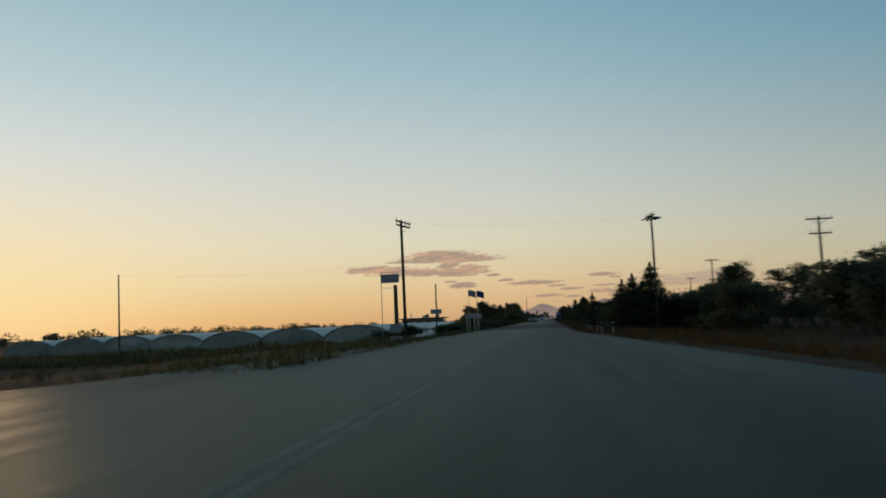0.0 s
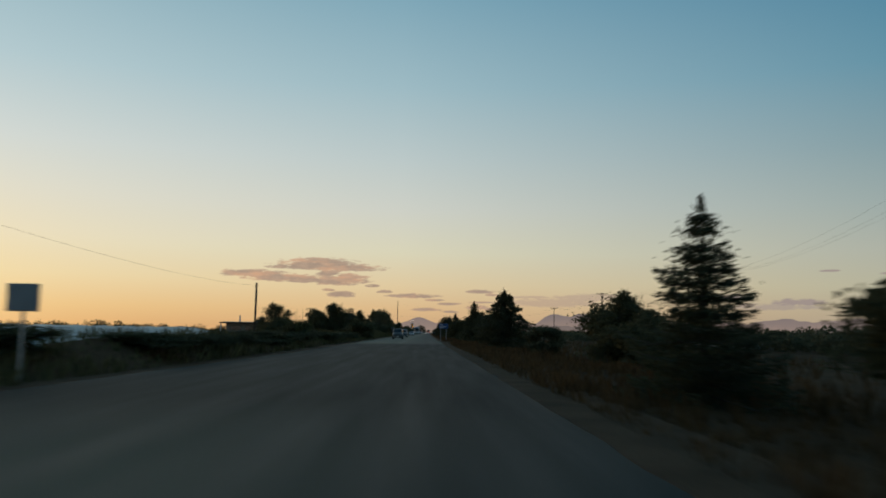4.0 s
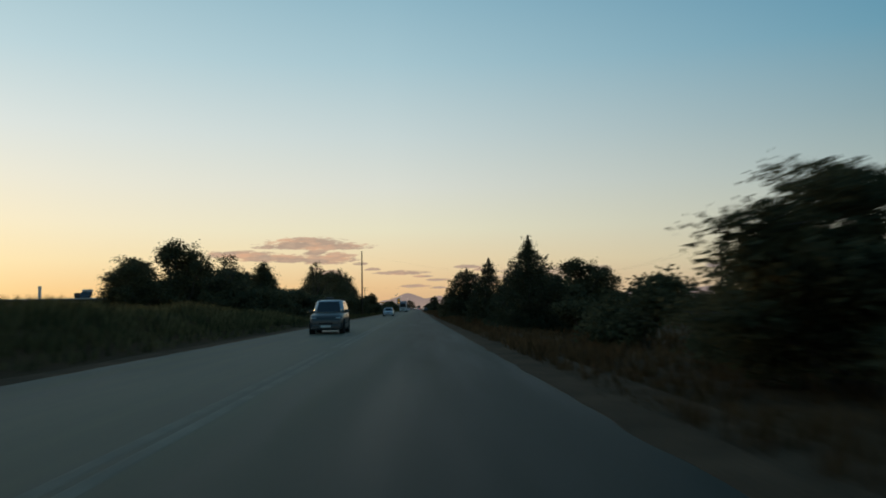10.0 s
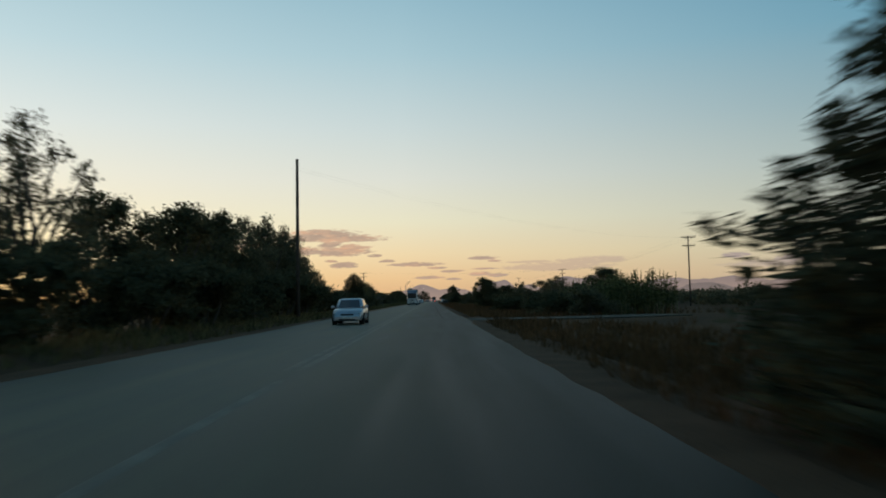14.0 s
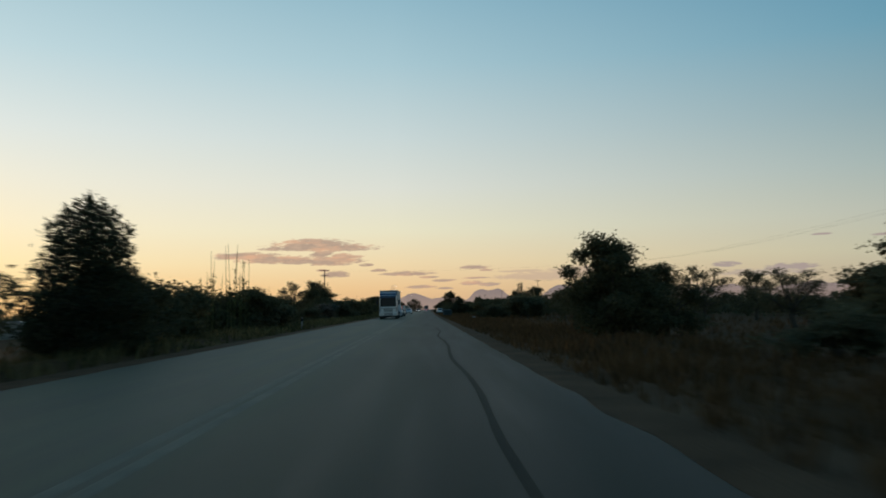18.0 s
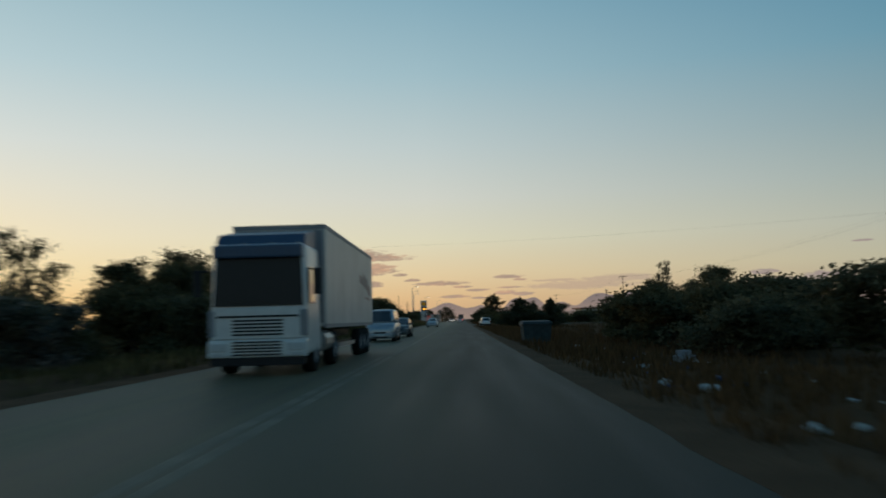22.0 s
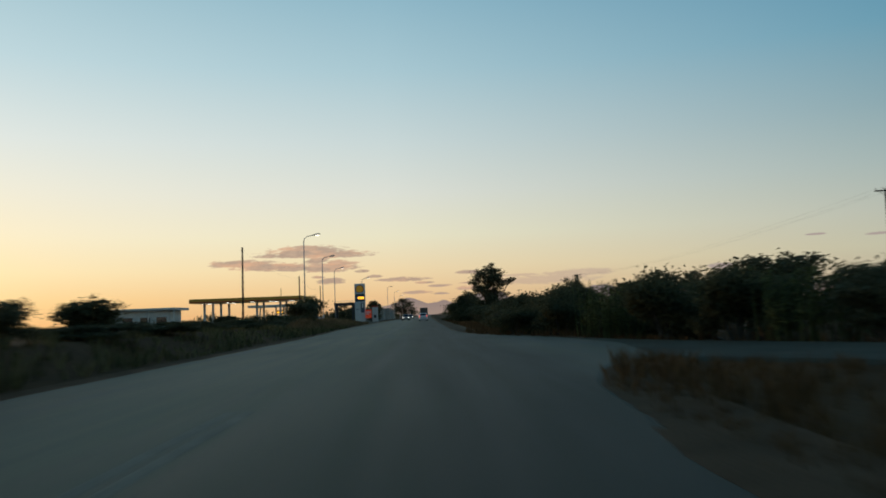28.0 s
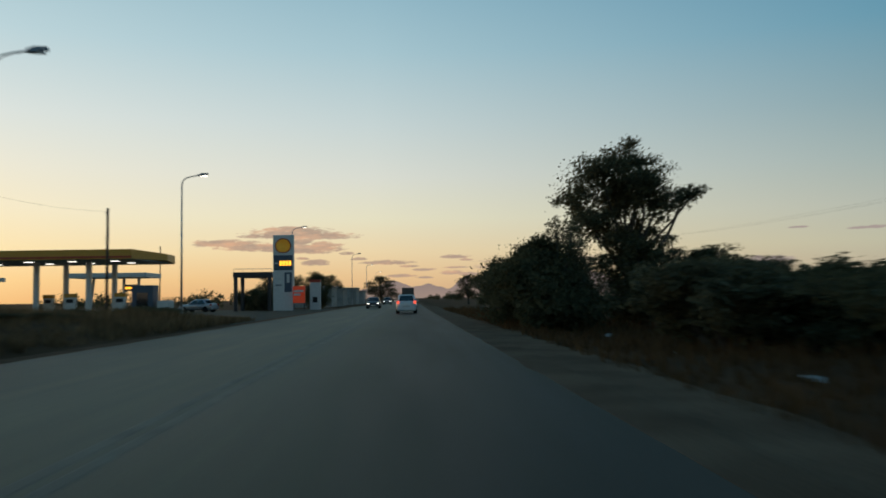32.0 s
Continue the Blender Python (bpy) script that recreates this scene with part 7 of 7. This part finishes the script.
for x0 in (-5.5, -1.4, 2.8):
    window_hole(root, x0, x0 + 2.0, -5.0, 1.2, 2.6)
root.matrix_basis = stand(345, 62, -0.5, -4)


# ---- street lamps and the filling station ----
def street_lamp(s, lat, h=10.5, on=True, turn=0.0):
    root = thing("street_lamp", "tall grey street lamp with a curved arm", "street lamp", "street lamps")
    part("pole", tubed((0, 0, -0.1), (0, 0, h - 0.5), 0.09, 0.05, 10), STEEL, root, smooth=True)
    part("base_box", boxed(-0.14, 0.14, -0.14, 0.14, -0.1, 0.9, 0.02), STEEL, root)
    bm = bmesh.new()
    pts = [(0, 0, h - 0.5), (0.08, 0, h - 0.22), (0.3, 0, h - 0.02), (0.7, 0, h + 0.1), (1.15, 0, h + 0.18)]
    for p, q in zip(pts, pts[1:]):
        tube(bm, p, q, 0.045, 0.04, 8, False)
    part("arm", bm, STEEL, root, smooth=True)
    head = part("lamp_head", loft([[(1.1, -0.1, h + 0.12), (1.1, 0.1, h + 0.12), (1.1, 0.08, h + 0.24), (1.1, -0.08, h + 0.24)],
                                   [(1.4, -0.16, h + 0.14), (1.4, 0.16, h + 0.14), (1.4, 0.12, h + 0.34), (1.4, -0.12, h + 0.34)],
                                   [(1.85, -0.1, h + 0.24), (1.85, 0.1, h + 0.24), (1.85, 0.07, h + 0.36), (1.85, -0.07, h + 0.36)]]), SIGN_GREY, root)
    part("lens", boxed(1.3, 1.75, -0.1, 0.1, h + 0.10, h + 0.17, 0.02), SODIUM if on else LAMP_CLEAR, head)
    root.matrix_basis = stand(s, lat, ground_z(s, lat), turn)
    return root


for i, s in enumerate((738.5, 768, 798, 842, 905, 960, 1020, 1080)):
    lat = {738.5: -13.2, 768: -14.8, 798: -16.3, 842: -14.6}.get(s, -11.5)
    street_lamp(s, lat, (10.45 if s < 740 else 10.2) - ground_z(s, lat), on=(i % 3 != 1), turn=8)

root = thing("filling_station_canopy", "wide yellow-edged filling station canopy on columns", "canopy")
x0, x1, y0, y1, zc = -10.8, 12.0, -6.0, 6.0, 5.1
soffit = part("soffit", boxed(x0 + 0.25, x1 - 0.25, y0 + 0.25, y1 - 0.25, zc, zc + 0.12), WHITE_PANEL, root)
for nm, a, b, c, d in (("fascia", x0, x1, y0, y0 + 0.25), ("fascia", x0, x1, y1 - 0.25, y1), ("fascia", x0, x0 + 0.25, y0, y1)):
    part(nm, boxed(a, b, c, d, zc - 0.02, zc + 0.85, 0.03), YELLOW, root)
part("fascia", loft([[(x1 - 0.25, y0, zc - 0.02), (x1, y0, zc - 0.02), (x1, y0, zc + 0.85), (x1 - 0.25, y0, zc + 0.85)], [(x1 + 0.8, 0, zc + 0.1), (x1 + 1.2, 0, zc + 0.1), (x1 + 1.2, 0, zc + 0.7), (x1 + 0.8, 0, zc + 0.7)],
                     [(x1 - 0.25, y1, zc - 0.02), (x1, y1, zc - 0.02), (x1, y1, zc + 0.85), (x1 - 0.25, y1, zc + 0.85)]]), YELLOW, root)
part("red_band", boxed(x0 - 0.02, x1 + 0.02, y0 - 0.03, y0, zc + 0.08, zc + 0.26), RED_BAND, root)
part("canopy_roof", boxed(x0 + 0.25, x1 - 0.25, y0 + 0.25, y1 - 0.25, zc + 0.6, zc + 0.7), SIGN_GREY, root)
for x in (-8.6, -5.2, 2.2, 7.0):
    for y in (-3.0, 3.0):
        part("column", boxed(x - 0.2, x + 0.2, y - 0.22, y + 0.22, -0.1, zc, 0.03), WHITE_PANEL, root)
for x in (-9.0, -4, 1.0, 5, 9.0):
    part("soffit_light", boxed(x - 0.35, x + 0.35, -2.2, -1.8, zc - 0.04, zc - 0.005), TUBE_LIGHT, soffit)
    part("soffit_light", boxed(x - 0.35, x + 0.35, 1.8, 2.2, zc - 0.04, zc - 0.005), TUBE_LIGHT, soffit)
root.matrix_basis = stand(818, -36.2, -0.02, -2)

root = thing("service_canopy", "smaller white canopy on slanting struts", "canopy")
part("canopy_slab", boxed(-4.8, 4.8, -3, 3, 4.2, 4.75, 0.03), WHITE_PANEL, root)
for x in (-2.4, 1.2, 3.0):
    part("strut", tubed((x - 0.5 if x < 0 else x, 0, -0.1), (x, 0, 4.2), 0.18, 0.18, 8), WHITE_PANEL, root)
part("price_board", boxed(1.2, 3.0, -0.12, 0.0, 2.6, 3.4, 0.01), BLUE_PANEL, root)
part("amber_bar", boxed(1.4, 2.8, -0.14, -0.12, 2.85, 3.1), DIGIT, root)
root.matrix_basis = stand(840, -36, -0.02, 0)

for s, lat in ((815, -40), (815, -31), (822, -36), (815, -26.5)):
    root = thing("fuel_pump", "white fuel dispenser on a kerbed island", "fuel pump", "fuel pumps")
    part("island", boxed(-1.4, 1.4, -0.6, 0.6, -0.05, 0.14, 0.03), CONCRETE, root)
    part("pump_body", boxed(-0.45, 0.45, -0.28, 0.28, 0.14, 1.75, 0.03), WHITE_PANEL, root)
    part("display", boxed(-0.32, 0.32, -0.3, -0.28, 1.25, 1.6), TRIM, root)
    part("hose", tubed((0.46, 0, 1.5), (0.5, -0.1, 0.6), 0.025, 0.025, 6), RUBBER, root)
    part("crown_panel", boxed(-0.5, 0.5, -0.3, 0.3, 1.75, 2.1, 0.02), YELLOW, root)
    root.matrix_basis = stand(s, lat, -0.02, 0)
root = thing("station_kiosk", "dark-fronted station kiosk box beside a pale block", "kiosk")
part("kiosk_body", boxed(-0.85, 0.85, -0.8, 0.8, -0.05, 2.6, 0.03), BLUE_PANEL, root)
part("pale_block", boxed(1.15, 2.1, -0.7, 0.7, -0.05, 1.35, 0.05), PLASTER, root)
part("kiosk_door", boxed(-0.45, 0.45, -0.82, -0.8, 0.0, 2.0), CAR_GLASS, root)
root.matrix_basis = stand(806, -21.4, -0.02, 0)
root = thing("low_shed", "long low white shed with a flat overhanging roof", "shed")
part("wall", boxed(-9.6, 8.6, -5, 5, -0.4, 5.3), PLASTER, root)
part("roof", boxed(-10.6, 10.4, -6.2, 6.2, 5.3, 5.95, 0.04), PLASTER, root)
part("roof_edge", boxed(-10.65, 10.45, -6.25, -6.2, 5.28, 5.4), ROOF_DARK, root)
for xx in (-8.0, -3.5, 1.0, 5.2):
    window_hole(root, xx, xx + 2.6, -5.0, 1.6, 3.6)
for xx in (-10.2, -3.4, 3.4, 10.0):
    part("porch_post", boxed(xx - 0.15, xx + 0.15, -6.0, -5.7, -0.4, 5.3), PLASTER, root)
root.matrix_basis = stand(865, -74.5, -0.6, 0)

root = thing("price_totem", "tall white filling station totem with a yellow emblem", "sign")
part("totem_body", boxed(-1.2, 1.2, -0.3, 0.3, -0.1, 8.9, 0.04), WHITE_PANEL, root)
part("upper_panel", boxed(-1.05, 1.05, -0.33, -0.3, 6.55, 8.75, 0.01), WHITE_PANEL, root)
bm = bmesh.new()
rim = [bm.verts.new((math.cos(radians(a)) * 0.95, -0.36, 7.6 + math.sin(radians(a)) * 0.92)) for a in range(-40, 221, 20)]
bm.faces.new(rim + [bm.verts.new((-0.4, -0.36, 6.8)), bm.verts.new((0.4, -0.36, 6.8))])
bmesh.ops.solidify(bm, geom=list(bm.faces), thickness=0.03)
part("emblem_edge", bm, RED_BAND, root)
bm = bmesh.new()
rim = [bm.verts.new((math.cos(radians(a)) * 0.83, -0.385, 7.6 + math.sin(radians(a)) * 0.80)) for a in range(-40, 221, 20)]
bm.faces.new(rim + [bm.verts.new((-0.34, -0.385, 6.88)), bm.verts.new((0.34, -0.385, 6.88))])
bmesh.ops.solidify(bm, geom=list(bm.faces), thickness=0.02)
part("emblem", bm, EMBLEM, root, "plain yellow fan-shaped emblem")
part("price_panel", boxed(-1.1, 1.1, -0.34, -0.3, 4.75, 6.5, 0.01), BLUE_PANEL, root)
for k in range(4):
    part("price_bar", boxed(-0.42 + k * 0.36, -0.14 + k * 0.36, -0.37, -0.34, 5.3, 5.85, 0.01), DIGIT, root)
part("label_bar", boxed(-1.0, -0.6, -0.37, -0.34, 5.5, 5.65), WHITE_PANEL, root)
part("lower_panel", boxed(-1.1, 0.05, -0.34, -0.3, 1.9, 4.55, 0.01), WHITE_PANEL, root)
part("poster", boxed(0.15, 1.0, -0.34, -0.3, 2.2, 4.5, 0.01), BLUE_PANEL, root)
part("poster_shape", boxed(0.42, 0.75, -0.36, -0.34, 3.3, 4.3, 0.02), WHITE_PANEL, root)
part("text_bar", boxed(-0.95, -0.2, -0.36, -0.34, 2.9, 3.1), SIGN_GREY, root)
root.matrix_basis = stand(835, -14.6, -0.05, -3)

root = thing("wash_bay_portal", "dark steel portal of a vehicle wash bay", "portal")
for x in (-2.0, 2.0):
    for y in (-2, 2):
        part("portal_post", boxed(x - 0.2, x + 0.2, y - 0.2, y + 0.2, -0.05, 4.4, 0.02), DARK_STEEL, root)
part("portal_beam", boxed(-2.3, 2.3, -2.2, -1.8, 4.0, 4.5, 0.02), DARK_STEEL, root)
part("portal_beam", boxed(-2.3, 2.3, 1.8, 2.2, 4.0, 4.5, 0.02), DARK_STEEL, root)
part("portal_roof", boxed(-2.3, 2.3, -2.2, 2.2, 4.5, 4.62), DARK_STEEL, root)
part("railing", tubed((-2.2, -2.1, 5.0), (2.2, -2.1, 5.0), 0.03, 0.03, 6), STEEL, root)
for x in (-2.2, -1.1, 0, 1.1, 2.2):
    part("railing_post", tubed((x, -2.1, 4.62), (x, -2.1, 5.0), 0.02, 0.02, 6), STEEL, root)
root.matrix_basis = stand(838, -18.4, -0.05, 0)
root = thing("red_sign", "lit red advertising box on short legs", "sign")
part("sign_box", boxed(-0.7, 0.7, -0.12, 0.12, 0.9, 2.85, 0.03), RED_LIT, root)
part("pale_bar", boxed(-0.6, 0.55, -0.15, -0.12, 2.15, 2.4, 0.01), WHITE_PANEL, root)
part("pale_bar", boxed(-0.6, 0.2, -0.15, -0.12, 1.75, 2.0, 0.01), WHITE_PANEL, root)
for x in (-0.6, 0.6):
    part("leg", boxed(x - 0.05, x + 0.05, -0.05, 0.05, -0.1, 0.9), DARK_STEEL, root)
root.matrix_basis = stand(834, -12.7, -0.05, -4)
root = thing("air_pillar", "white service pillar with a red cap", "pillar")
part("pillar", boxed(-0.65, 0.65, -0.3, 0.3, -0.1, 3.4, 0.03), WHITE_PANEL, root)
part("cap", boxed(-0.68, 0.68, -0.33, 0.33, 3.4, 3.75, 0.02), RED_BAND, root)
part("panel", boxed(-0.3, 0.3, -0.32, -0.3, 0.9, 1.6), TRIM, root)
root.matrix_basis = stand(841, -11.6, -0.05, -3)
for s, lat, w, h, mt in ((882, -17, 8, 3.4, CONCRETE), (900, -16, 7, 3.1, CONCRETE), (922, -16, 9, 3.6, CONCRETE), (950, -16, 9, 3.2, CONCRETE)):
    root = thing("roadside_building", "low grey flat-roofed building along the road", "house", "roadside buildings")
    part("wall", boxed(-w / 2, w / 2, -5, 5, -0.2, h), mt, root)
    part("roof", boxed(-w / 2 - 0.3, w / 2 + 0.3, -5.3, 5.3, h, h + 0.25, 0.02), CONCRETE, root)
    window_hole(root, -w / 4, w / 4, -5.0, 1.0, 2.2)
    root.matrix_basis = stand(s, lat, -0.15, 0)
